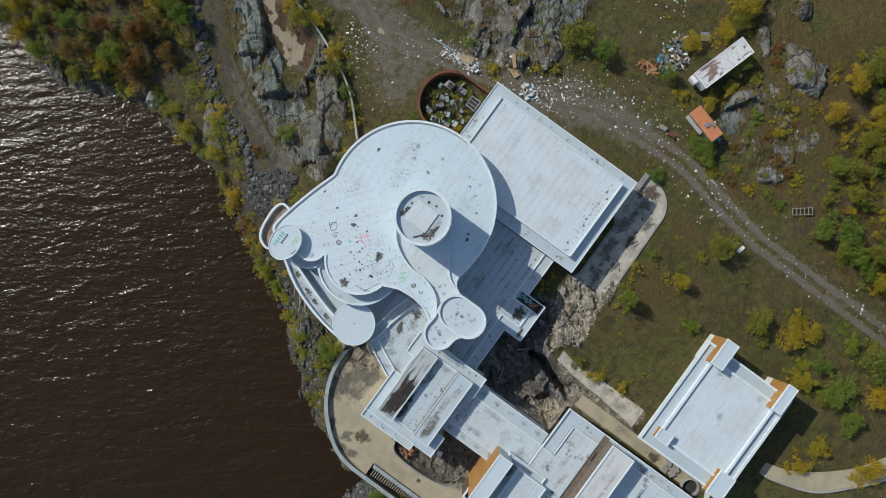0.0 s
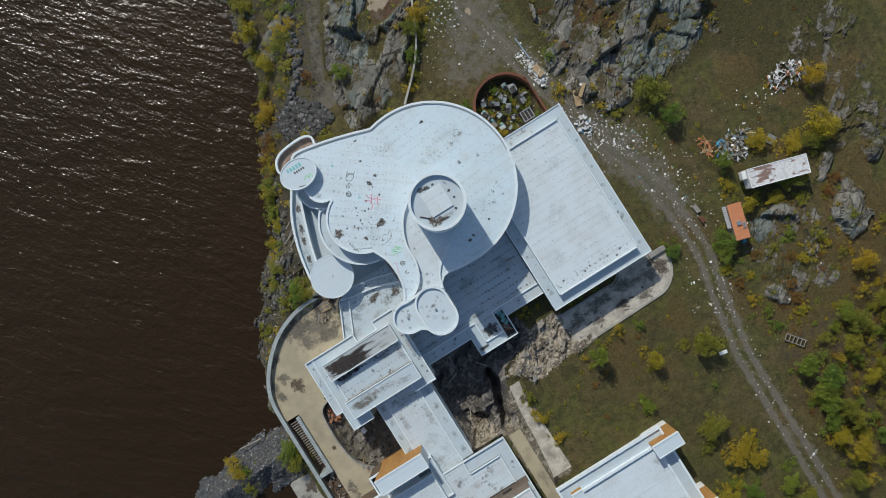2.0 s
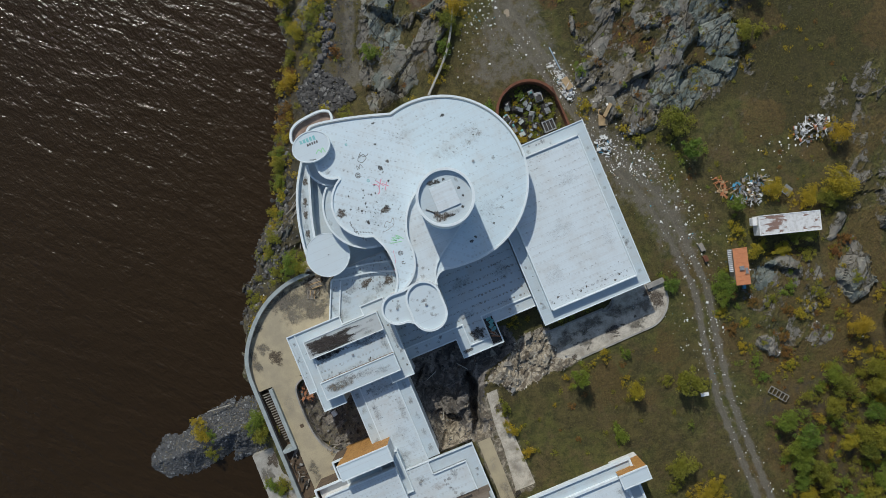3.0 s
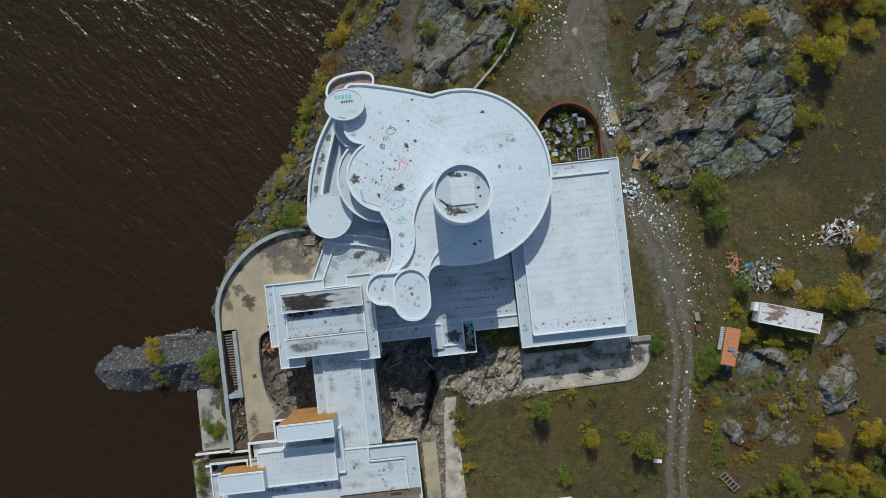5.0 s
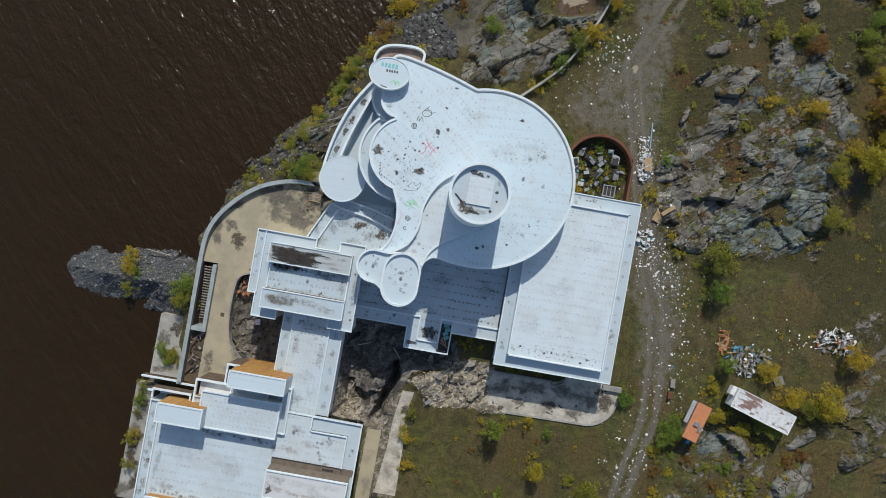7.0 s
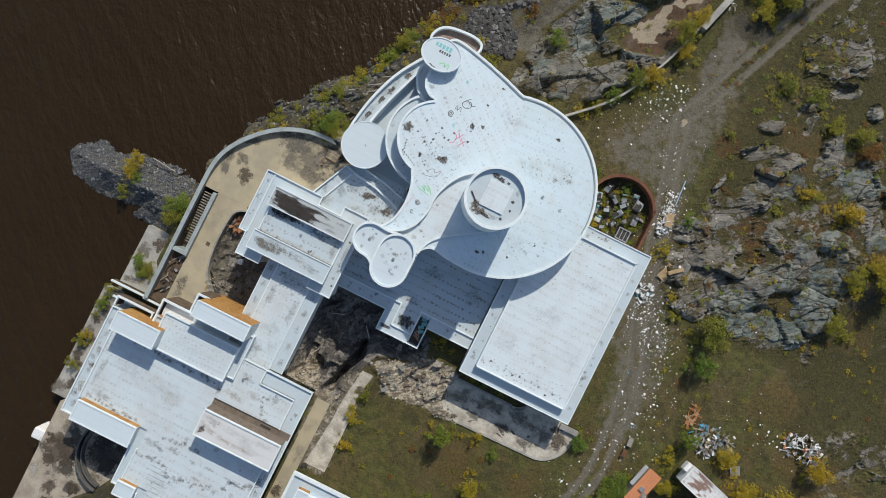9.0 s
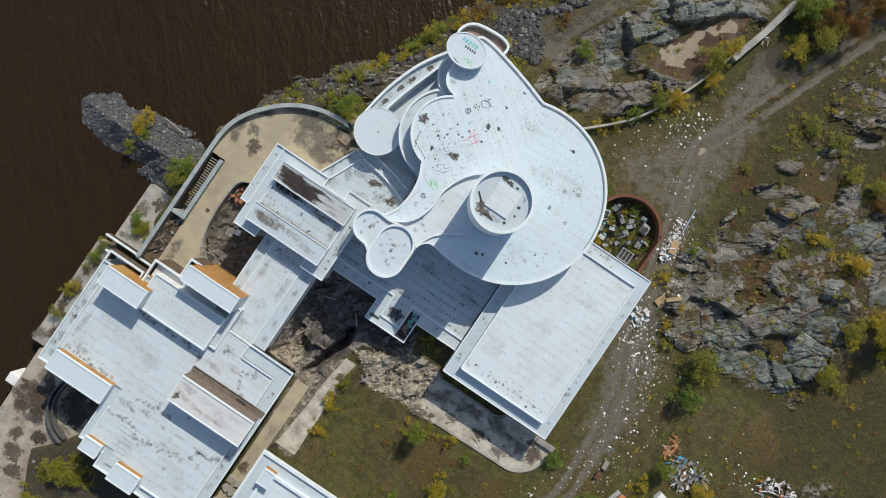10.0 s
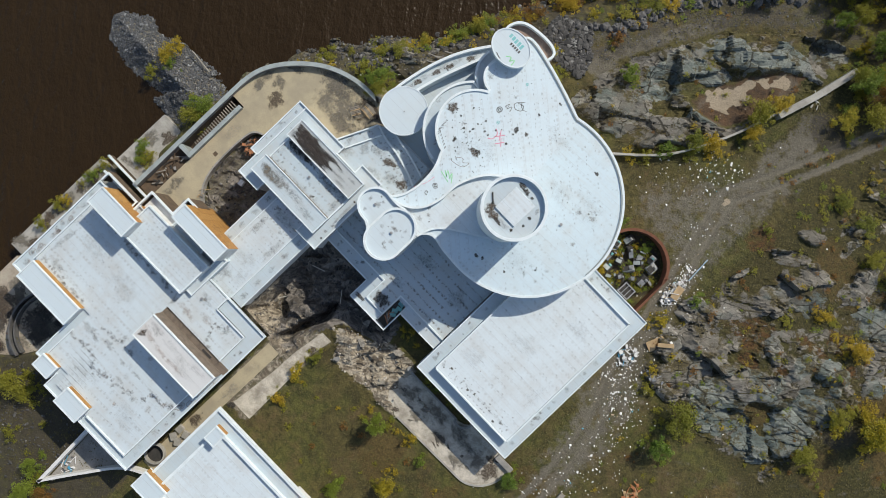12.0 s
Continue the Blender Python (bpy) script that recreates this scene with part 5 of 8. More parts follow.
for k in range(9):
    x, y = -11.9 + 0.05 * k * k * 0.3, 2.0 - 0.34 * k
    scrawl([(x, y), (x + 0.16, y + 0.10), (x + 0.05, y - 0.12)], 0.05, Z, BLACK_PAINT, pav_roof, 2)
for k in range(7):
    x, y = -11.8 + k * 0.32, 0.9 - k * 0.16
    scrawl([(x, y), (x + 0.12, y - 0.22)], 0.09, Z, BLACK_PAINT, pav_roof, 2)
for k in range(5):
    part("graffiti_bar", box(-13.6 + k * 0.42, -13.3 + k * 0.42, 13.1 - 0.03 * k, 13.55, 8.452, 8.46, 0), TEAL_PAINT, disc)
for k in range(5):
    part("graffiti_bar", box(-12.9 + k * 0.3, -12.7 + k * 0.3, 12.55, 12.85, 8.452, 8.46, 0), BLACK_PAINT, disc)
scrawl([(-12.2, 11.3), (-11.8, 11.6), (-11.6, 11.2), (-11.3, 11.6), (-11.2, 11.1)], 0.12, 8.452, GREEN_PAINT, disc)
scrawl([(-13.3, 10.9), (-12.9, 10.75), (-12.5, 10.7)], 0.1, 8.452, BLACK_PAINT, disc)


speck_rng = random.Random(77)
for k in range(120):
    cx, cy = speck_rng.gauss(-8.6, 2.0), speck_rng.gauss(3.0, 3.6)
    if k > 96:
        cx, cy = speck_rng.uniform(-6, 8), speck_rng.uniform(-6, 11)
    if math.hypot(cx - 0.05, cy + 0.2) < 3.8 or not bool(inside(offset(PAV, 0.6, True), np.array([cx]), np.array([cy]))[0]):
        continue
    r0 = speck_rng.uniform(0.05, 0.10) if k % 5 else speck_rng.uniform(0.10, 0.19)
    film("mould_speck", cx, cy, r0, r0 * speck_rng.uniform(0.7, 1.2), PAV_TOP + 0.012, BLACK_FILM if k % 4 else GREY_FILM, pav_roof, 0, 300 + k)


# ---- lower wing with its notch ----
lower = thing("lower_wing", "low white flat-roofed wing between hall and bar wing", "building")
part("wall", solid(ccw([(-12.4, -16.9), (-12.4, -3.0), (5.9, -3.0), (5.9, -16.8), (0.05, -16.8), (0.05, -19.5), (-5.3, -19.5), (-5.3, -16.9)]), -4.5, 1.7), STUCCO, lower)
part("roof", solid(ccw([(-12.3, -16.0), (-12.3, -3.0), (5.85, -3.0), (5.85, -16.0), (-1.25, -16.0), (-1.25, -18.4), (-4.0, -18.4), (-4.0, -16.0)]), 1.6, 2.0), ROOF_DOTTED, lower)
part("edge_band", box(-12.4, -4.0, -16.95, -15.62, 1.7, 2.2, 0.02), ROOF_BAND, lower)
part("edge_band", box(0.1, 5.9, -16.85, -15.5, 1.7, 2.2, 0.02), ROOF_BAND, lower)
part("edge_band", box(-5.38, -4.02, -19.6, -16.96, 1.7, 2.2, 0.02), ROOF_BAND, lower)
part("edge_band", box(-4.0, -1.3, -19.6, -18.5, 1.7, 2.2, 0.02), ROOF_BAND, lower)
for x0, x1, y0, y1 in ((-12.4, -3.9, -15.66, -15.5), (-4.06, -3.9, -18.5, -15.66), (-3.9, -1.2, -18.56, -18.4), (-1.36, -1.2, -18.4, -15.4), (-1.2, 5.9, -15.56, -15.4),
                       (-12.45, -5.4, -17.1, -16.95), (-5.5, -5.38, -19.75, -16.95), (-5.5, 0.25, -19.75, -19.6), (0.1, 0.25, -19.6, -16.85), (0.25, 5.9, -17.0, -16.85)):
    part("parapet", box(x0, x1, y0, y1, 1.6, 2.42, 0.02), TRIM, lower)
# Solid block: the shaft's unlit depth is put into its near-black colour.
part("light_shaft", box(-1.15, 0.05, -19.45, -15.7, 0.6, 1.75, 0), DARK, lower, "light shaft closed by a near-black block")
for k in range(4):
    panel = part("glass_panel", box(-0.35, 0.35, -0.22, 0.22, 0, 0.04, 0.005), TURQUOISE, lower, "turquoise broken glazing panel")
    panel.matrix_basis = pose(-0.5 + 0.2 * (k % 2), -16.2 - 0.5 * k, 1.78 + 0.05 * k, 6 * k, 10 - 5 * k, 14 * k)
for k in range(6):
    plank = part("plank", box(-0.7, 0.7, -0.06, 0.06, 0, 0.05, 0.005), WOOD_RED if k % 2 else WOOD_GREY, lower)
    plank.matrix_basis = pose(-0.6 + 0.12 * (k % 3), -17.6 - 0.22 * k, 1.78 + 0.05 * k, 0, 0, 70 + 17 * k)
film("mould_patch", -2.6, -17.4, 1.3, 1.1, 2.0, BLACK_FILM, lower, 0, 7)
film("mould_patch", -4.6, -19.0, 0.8, 0.4, 2.2, BLACK_FILM, lower, 0, 8)
for k, (cx, cy, rx, ry) in enumerate(((-10.6, -15.0, 1.6, 0.6), (-9.0, -13.4, 1.8, 1.2), (-6.5, -14.9, 2.0, 0.5), (-3.0, -14.6, 1.6, 0.8), (2.5, -14.8, 2.4, 0.6), (3.6, -11.0, 1.8, 1.6), (-11.4, -12.2, 0.8, 1.8), (-2.2, -10.6, 2.0, 1.2))):
    film("mould_patch", cx, cy, rx, ry, 2.0 + 0.001 * k, GREY_FILM if k % 2 else FAINT_FILM, lower, 0, 700 + k)

# curved walk roof beside the pavilion
walk_roof = thing("terrace_room", "low white roof fanning from the pavilion, with curved parapets", "building")
FAN = [(-20.1, -9.4), (-17.9, -4.1), (-16.5, -2.6), (-9.6, -2.6), (-9.2, -8.4), (-12.2, -8.6), (-12.2, -9.6)]
part("wall", solid(ccw(FAN), -1.2, 2.6), STUCCO, walk_roof)
part("roof", solid(offset(ccw(FAN), 0.15, True), 2.6, 3.0), ROOF_DOTTED, walk_roof)
part("parapet", ribbon([(-20.1, -9.4), (-17.4, -3.6)], 0.16, 2.4, 3.3), TRIM, walk_roof)
part("parapet", ribbon([(-18.7, -9.4), (-16.3, -4.1)], 0.16, 2.4, 3.25), TRIM, walk_roof)
part("parapet", ribbon(smooth_line([(-17.4, -3.6), (-15.8, -4.1), (-13.4, -4.4), (-11.2, -5.0), (-9.2, -5.8)], 6), 0.22, 2.4, 3.4), TRIM, walk_roof)
part("parapet", ribbon(smooth_line([(-16.2, -2.7), (-14.4, -3.1), (-12.2, -3.5), (-9.3, -4.3)], 6), 0.2, 2.4, 3.5), TRIM, walk_roof)
part("parapet", box(-14.4, -10.8, -8.75, -8.5, 2.4, 3.6, 0.02), TRIM, walk_roof)


for k, (cx, cy, rx, ry) in enumerate(((-17.8, -8.4, 1.2, 0.7), (-15.4, -5.6, 1.6, 0.8), (-13.4, -5.6, 1.4, 0.6), (-12.0, -6.8, 1.4, 1.0), (-16.6, -6.6, 0.9, 1.2), (-14.2, -7.8, 1.8, 0.6), (-10.6, -6.4, 0.9, 0.8), (-18.6, -7.0, 0.5, 1.6))):
    film("mould_patch", cx, cy, rx, ry, 3.0 + 0.001 * k, BROWN_FILM if k in (2, 6) else GREY_FILM, walk_roof, 25, 720 + k)

# ---- rectangular hall ----
hall = thing("rectangular_hall", "long white flat-roofed hall with a raised roof field", "building")
part("wall", solid(rect(6.1, 20.3, -19.4, 2.8), -2.0, 3.7), STUCCO, hall)
part("roof_edge", solid(rect(5.95, 20.45, -19.52, 2.95), 3.7, 3.95), ROOF_BAND, hall, "dirty white roof margin with damp spots")
part("roof", solid(rect(7.42, 19.0, -18.0, 1.3), 3.9, 4.62), ROOF, hall)
for x0, x1, y0, y1 in ((7.3, 7.46, -18.12, 1.44), (18.98, 19.14, -18.12, 1.44), (7.3, 19.14, -18.14, -17.98), (7.3, 19.14, 1.28, 1.46)):
    part("roof_kerb", box(x0, x1, y0, y1, 3.95, 4.86, 0.02), TRIM, hall)
part("fascia", ribbon(rect(5.85, 20.55, -19.62, 3.05), 0.12, 3.3, 4.08, True), TRIM, hall)
for cx, cy, r in ((19.8, -4.4, 0.36), (19.8, -9.0, 0.38), (19.8, -13.6, 0.34), (19.8, -11.0, 0.2), (19.8, -6.2, 0.22), (6.6, -17.4, 0.36), (19.8, -17.8, 0.3), (6.6, -9.2, 0.25), (19.8, -0.6, 0.2)):
    film("damp_spot", cx, cy, r * 1.4, r * 1.3, 3.95, GREY_FILM, hall, 0, int(cy * 7) % 97)
for cx, cy in ((11.2, -5.2), (14.6, -5.0), (11.2, -14.6), (14.8, -14.6), (17.6, -15.6)):
    vent(cx, cy, 4.62, hall, 0.4)
for k in range(26):
    film("mould_spot", 8.0 + (k % 14) * 0.8 + 0.3 * math.sin(k * 7.1), -17.3 + 0.4 * (k // 14) - 0.25 * math.sin(k * 3.3), 0.14 + 0.04 * (k % 4), 0.16 + 0.05 * (k % 3), 4.62, BROWN_FILM if k % 5 == 0 else GREY_FILM, hall, 0, 740 + k)
for k, (cx, cy, rx, ry) in enumerate(((9.0, 0.2, 1.6, 0.9), (17.6, -12.0, 1.2, 2.2), (12.4, -9.0, 2.6, 1.6), (9.4, -14.0, 1.6, 2.0), (15.6, -3.2, 2.2, 1.6), (17.8, 0.2, 1.2, 0.8))):
    film("faint_stain", cx, cy, rx, ry, 4.62 + 0.001 * k, FAINT_FILM, hall, 0, 770 + k)


# ---- bar wing: two raised slabs over a recessed roof ----
bars = thing("bar_wing", "white wing with two raised roof slabs, one streaked black", "building")
MED = [(-25.4, -8.1), (-25.4, -16.0), (-24.5, -16.0), (-24.5, -18.8), (-21.4, -18.8), (-21.4, -17.6), (-15.1, -17.6), (-15.1, -18.75), (-11.95, -18.75), (-11.95, -8.0), (-15.2, -8.0), (-15.2, -9.2), (-18.0, -9.2), (-18.0, -8.1)]
part("wall", solid(offset(ccw(MED), 0.15, True), -4.5, 4.1), STUCCO, bars)
part("roof_edge", solid(ccw(MED), 4.1, 4.4), ROOF_BAND, bars)
part("rim", ribbon(ccw(MED), 0.14, 4.2, 4.62, True), TRIM, bars)
part("inner_rim", ribbon([(-24.4, -8.3), (-24.4, -15.9)], 0.14, 4.3, 4.6), TRIM, bars)
part("recessed_roof", solid(rect(-23.0, -13.45, -15.2, -11.6), 4.3, 4.75), ROOF_DOTTED, bars)
part("side_curb", box(-23.15, -23.0, -15.1, -11.8, 4.3, 5.0, 0.02), TRIM, bars)
part("side_curb", box(-13.5, -13.3, -15.1, -11.8, 4.3, 5.0, 0.02), TRIM, bars)
for y0, y1, m in ((-11.85, -9.45, ROOF_BLACK), (-17.45, -15.1, ROOF_BAND)):
    part("roof_slab", box(-23.4, -13.3, y0, y1, 4.4, 5.55, 0.02), STUCCO, bars)
    part("roof_slab_top", solid(rect(-23.3, -13.4, y0 + 0.1, y1 - 0.1), 5.5, 5.56), m, bars)
    part("roof_slab_rim", ribbon(rect(-23.42, -13.28, y0 - 0.02, y1 + 0.02), 0.1, 5.2, 5.66, True), TRIM, bars)
vent(-18.3, -13.4, 4.75, bars)
for k, (x0, x1, y, wd, m) in enumerate(((-23.1, -17.2, -11.25, 0.62, STROKE_FILM), (-23.0, -18.2, -10.75, 0.5, STROKE_FILM), (-22.4, -17.4, -10.35, 0.45, STROKE_FILM), (-22.9, -19.6, -10.05, 0.32, STROKE_FILM), (-21.4, -16.6, -10.95, 0.4, STROKE_FILM), (-22.8, -16.8, -11.5, 0.3, STROKE_FILM), (-19.4, -16.2, -10.1, 0.3, STROKE_FILM),
                                          (-17.2, -15.4, -10.3, 0.3, GREY_FILM), (-17.0, -14.4, -10.9, 0.3, GREY_FILM), (-16.4, -14.2, -11.4, 0.3, GREY_FILM), (-15.2, -13.8, -10.2, 0.3, GREY_FILM), (-23.0, -18.0, -15.8, 0.75, GREY_FILM), (-18.6, -14.4, -16.1, 0.45, FAINT_FILM), (-22.6, -20.2, -16.4, 0.6, FAINT_FILM))):
    film("streak", (x0 + x1) / 2, y, (x1 - x0) * 0.55, wd, 5.56 + 0.001 * k, m, bars, 0, 70 + k, "tar-black streak" if m is STROKE_FILM else "")
for k, (cx, cy, rx, ry) in enumerate(((-21.0, -10.7, 2.6, 0.95), (-18.6, -10.9, 1.8, 0.7), (-22.2, -10.3, 1.2, 0.7))):
    film("soot_stain", cx, cy, rx, ry, 5.576 + 0.001 * k, SOOT_FILM, bars, 0, 930 + k, "tar-black stain")
for k, (cx, cy, rx, ry) in enumerate(((-21.2, -16.3, 2.4, 0.8), (-18.2, -16.0, 2.0, 0.8), (-15.4, -16.5, 1.8, 0.6))):
    film("mottled_stain", cx, cy, rx, ry, 5.576 + 0.001 * k, DAMP_FILM if k == 0 else GREY_FILM, bars, 0, 940 + k)
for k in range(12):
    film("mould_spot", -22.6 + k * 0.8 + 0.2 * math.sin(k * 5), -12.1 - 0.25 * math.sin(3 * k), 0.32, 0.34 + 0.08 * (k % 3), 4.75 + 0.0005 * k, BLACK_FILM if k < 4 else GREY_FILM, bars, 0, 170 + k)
for k, (cx, cy, rx, ry) in enumerate(((-22.6, -13.4, 0.5, 1.4), (-14.0, -13.6, 0.6, 1.5), (-18.0, -14.8, 3.6, 0.35), (-16.2, -12.6, 1.6, 0.7), (-24.8, -12.0, 0.4, 3.0), (-12.6, -13.0, 0.4, 3.4))):
    film("dirt_stain", cx, cy, rx, ry, 4.76 if -23 < cx < -13.4 else 4.41, GREY_FILM if k % 2 else FAINT_FILM, bars, 0, 190 + k)
# Dark bands put the raised slab's shadow into the recessed roof's colour.
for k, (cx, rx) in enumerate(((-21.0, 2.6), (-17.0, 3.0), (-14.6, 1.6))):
    film("slab_shade_band", cx, -12.15, rx, 0.75, 4.765 + 0.001 * k, BLACK_FILM if k == 0 else GREY_FILM, bars, 0, 860 + k)
part("rust_strip", box(-23.2, -13.4, -15.10, -15.02, 4.75, 5.2, 0.01), SLOT_WOOD, bars, "rust-stained strip")


# ---- link corridor and south wing ----
link = thing("link_corridor", "narrow white flat-roofed corridor between the wings", "building")
part("wall", solid(rect(-20.6, -13.2, -29.6, -17.7), -5.0, 3.1), STUCCO, link)
part("roof_edge", solid(rect(-20.7, -13.1, -29.7, -17.7), 3.1, 3.4), ROOF_BAND, link)
part("roof", solid(rect(-19.4, -14.75, -29.8, -17.7), 3.3, 3.6), ROOF_WORN, link)
for k, (cx, cy, rx, ry, m) in enumerate(((-17.2, -19.0, 2.2, 1.0, GREY_FILM), (-18.6, -21.6, 0.6, 1.8, GREY_FILM), (-15.4, -22.5, 0.6, 2.4, GREY_FILM), (-16.6, -25.2, 1.8, 1.4, FAINT_FILM), (-17.6, -28.2, 1.6, 1.2, GREY_FILM), (-15.6, -27.2, 0.9, 1.4, FAINT_FILM), (-18.4, -18.6, 0.5, 0.4, VEIN_FILM), (-16.2, -20.4, 0.4, 0.3, VEIN_FILM), (-15.3, -18.9, 0.5, 0.3, VEIN_FILM))):
    film("dirt_stain", cx, cy, rx, ry, 3.6 + 0.001 * k, m, link, 0, 880 + k)
for k in range(10):
    film("dirt_stain", -13.9 if k % 2 else -20.05, -18.6 - 1.1 * k, 0.45, 0.7, 3.4 + 0.001 * k, GREY_FILM if k % 3 else VEIN_FILM, link, 0, 900 + k)
for x in (-20.72, -19.45, -14.8, -13.2):
    part("rim", box(x, x + 0.12, -29.7, -17.75, 3.2, 3.72 if x in (-19.45, -14.8) else 3.52, 0.02), TRIM, link)

south = thing("south_wing", "large white flat-roofed wing with boxy roof monitors", "building")
S_OUT = [(-34.7, -30.95), (-29.5, -30.95), (-29.5, -29.6), (-25.3, -29.6), (-25.3, -27.0), (-20.6, -27.0), (-20.6, -29.6), (-8.6, -29.7), (-8.6, -51.9), (-22.2, -51.9), (-22.2, -50.0), (-25.5, -50.0), (-25.5, -44.9), (-34.7, -44.9)]
part("wall", solid(rect(-33.4, -10.4, -44.4, -31.6), -2.5, 4.0), STUCCO, south)
part("wall", solid(rect(-24.2, -10.4, -50.6, -44.404), -2.5, 4.0), STUCCO, south)
part("wall", solid(rect(-29.2, -20.7, -31.604, -27.7), -2.5, 3.99), STUCCO, south)
part("roof_edge", solid(ccw(S_OUT), 4.0, 4.3), ROOF_BAND, south, "dirty veined roof margin")
part("rim", ribbon(ccw(S_OUT), 0.15, 4.1, 4.55, True), TRIM, south)
S_IN = [(-33.3, -33.2), (-18.9, -33.2), (-18.9, -29.9), (-14.7, -29.9), (-14.7, -31.4), (-10.2, -31.4), (-10.2, -35.4), (-18.9, -35.4), (-18.9, -36.6), (-9.9, -36.6), (-9.9, -50.8), (-21.2, -50.8), (-21.2, -49.0), (-24.4, -49.0), (-24.4, -42.5), (-33.3, -42.5)]
south_roof = part("roof", solid(ccw(S_IN), 4.2, 4.5), ROOF_WORN, south)
for pts in ([(-33.3, -33.2), (-33.3, -42.5)], [(-14.7, -31.4), (-10.2, -31.4), (-10.2, -35.4)], [(-9.9, -40.0), (-9.9, -50.8), (-16.2, -50.8)], [(-24.4, -45.0), (-24.4, -49.0)], [(-14.7, -29.8), (-14.7, -31.4)]):
    part("roof_kerb", ribbon(pts, -0.14, 4.3, 4.72), TRIM, south)
part("roof_slot", solid(rect(-19.1, -8.7, -36.3, -35.45), 3.6, 4.32), SLOT_WOOD, south, "brown timber-floored slot between roofs")
part("timber_face", box(-18.84, -9.03, -36.29, -36.24, 4.33, 6.48, 0.0), SLOT_WOOD, south, "weathered timber face of the roof slot")
part("slot_hatch", box(-12.6, -11.2, -36.1, -35.8, 4.32, 4.36, 0.01), DARK, south)


def monitor(x0, x1, y0, y1, top, base, boards, parent, low=None):
    """A roof monitor: white box with a boarded-up north window face."""
    body = part("monitor_box", box(x0, x1, y0, y1, base, top, 0.03), STUCCO, parent)
    part("monitor_top", solid(rect(x0 + 0.12, x1 - 0.12, y0 + 0.12, y1 - 0.12), top, top + 0.03), ROOF_CLEAN, body)
    part("monitor_rim", ribbon(rect(x0 - 0.04, x1 + 0.04, y0 - 0.04, y1 + 0.04), 0.14, top - 0.25, top + 0.10, True), TRIM, body)
    z0 = base if low is None else low
    w = (x1 - x0) / boards
    for k in range(boards):
        part("plywood_board", box(x0 + k * w + 0.01, x0 + (k + 1) * w - 0.01, y1 + 0.01, y1 + 0.05, z0, top - 0.28, 0.004), PLYWOOD, body, "weathered plywood board over a window")


part("monitor_room", box(-28.31, -18.68, -32.96, -28.54, 4.0, 5.6, 0.03), STUCCO, south)
part("monitor_room_roof", solid(rect(-28.16, -18.83, -32.81, -28.69), 5.6, 5.64), ROOF_WORN, south)
part("monitor_room_rim", ribbon(rect(-28.33, -18.66, -32.98, -28.52), 0.16, 5.4, 5.8, True), TRIM, south)
monitor(-25.0, -18.22, -27.14, -25.18, 7.6, 0.0, 6, south, -1.5)
monitor(-32.82, -27.39, -32.78, -30.5, 7.2, 4.0, 5, south, 2.4)
part("side_parapet", box(-18.75, -17.8, -32.4, -26.8, 3.5, 4.75, 0.03), ROOF_BAND, south)
part("side_parapet_rim", ribbon(rect(-18.78, -17.77, -32.43, -26.77), 0.14, 4.5, 4.95, True), TRIM, south)
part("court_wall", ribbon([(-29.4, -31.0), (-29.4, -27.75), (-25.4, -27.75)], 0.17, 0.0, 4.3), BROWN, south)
part("court_cap", ribbon([(-29.42, -31.0), (-29.42, -27.73), (-25.4, -27.73)], 0.22, 4.3, 4.7), TRIM, south)
part("court_boards", box(-29.2, -25.4, -29.6, -29.5, 0.5, 4.6, 0.01), PLYWOOD, south, "amber plywood lining of a small court")
part("court_floor", box(-29.2, -25.4, -29.5, -27.95, 2.2, 3.5, 0), PLYWOOD, south, "amber boarded court floor")
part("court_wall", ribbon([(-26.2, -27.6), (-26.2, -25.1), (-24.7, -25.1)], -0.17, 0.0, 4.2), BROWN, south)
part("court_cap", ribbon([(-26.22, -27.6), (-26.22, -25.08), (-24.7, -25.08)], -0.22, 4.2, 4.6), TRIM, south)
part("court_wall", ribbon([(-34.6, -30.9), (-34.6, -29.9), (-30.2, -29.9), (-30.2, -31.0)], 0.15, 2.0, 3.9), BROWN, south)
part("court_cap", ribbon([(-34.62, -30.9), (-34.62, -29.88), (-30.18, -29.88), (-30.18, -31.0)], 0.2, 3.9, 4.25), TRIM, south)
monitor(-32.9, -25.3, -44.9, -42.4, 5.6, 3.6, 5, south, 4.5)
monitor(-24.6, -22.3, -50.7, -49.0, 5.3, 3.6, 2, south, 4.5)
monitor(-19.9, -16.5, -51.8, -49.65, 5.4, 3.6, 3, south, 4.5)
part("roof_slab", box(-18.84, -9.03, -39.57, -36.31, 4.4, 6.8, 0.03), STUCCO, south)
part("roof_slab_top", solid(rect(-18.74, -9.13, -39.47, -36.41), 6.75, 6.81), PINK_SLAB, south, "patchy white slab with rust-tinted stains")
part("roof_slab_rim", ribbon(rect(-18.87, -9.0, -39.60, -36.28), 0.12, 6.5, 6.92, True), TRIM, south)
vent(-16.8, -31.9, 4.5, south)
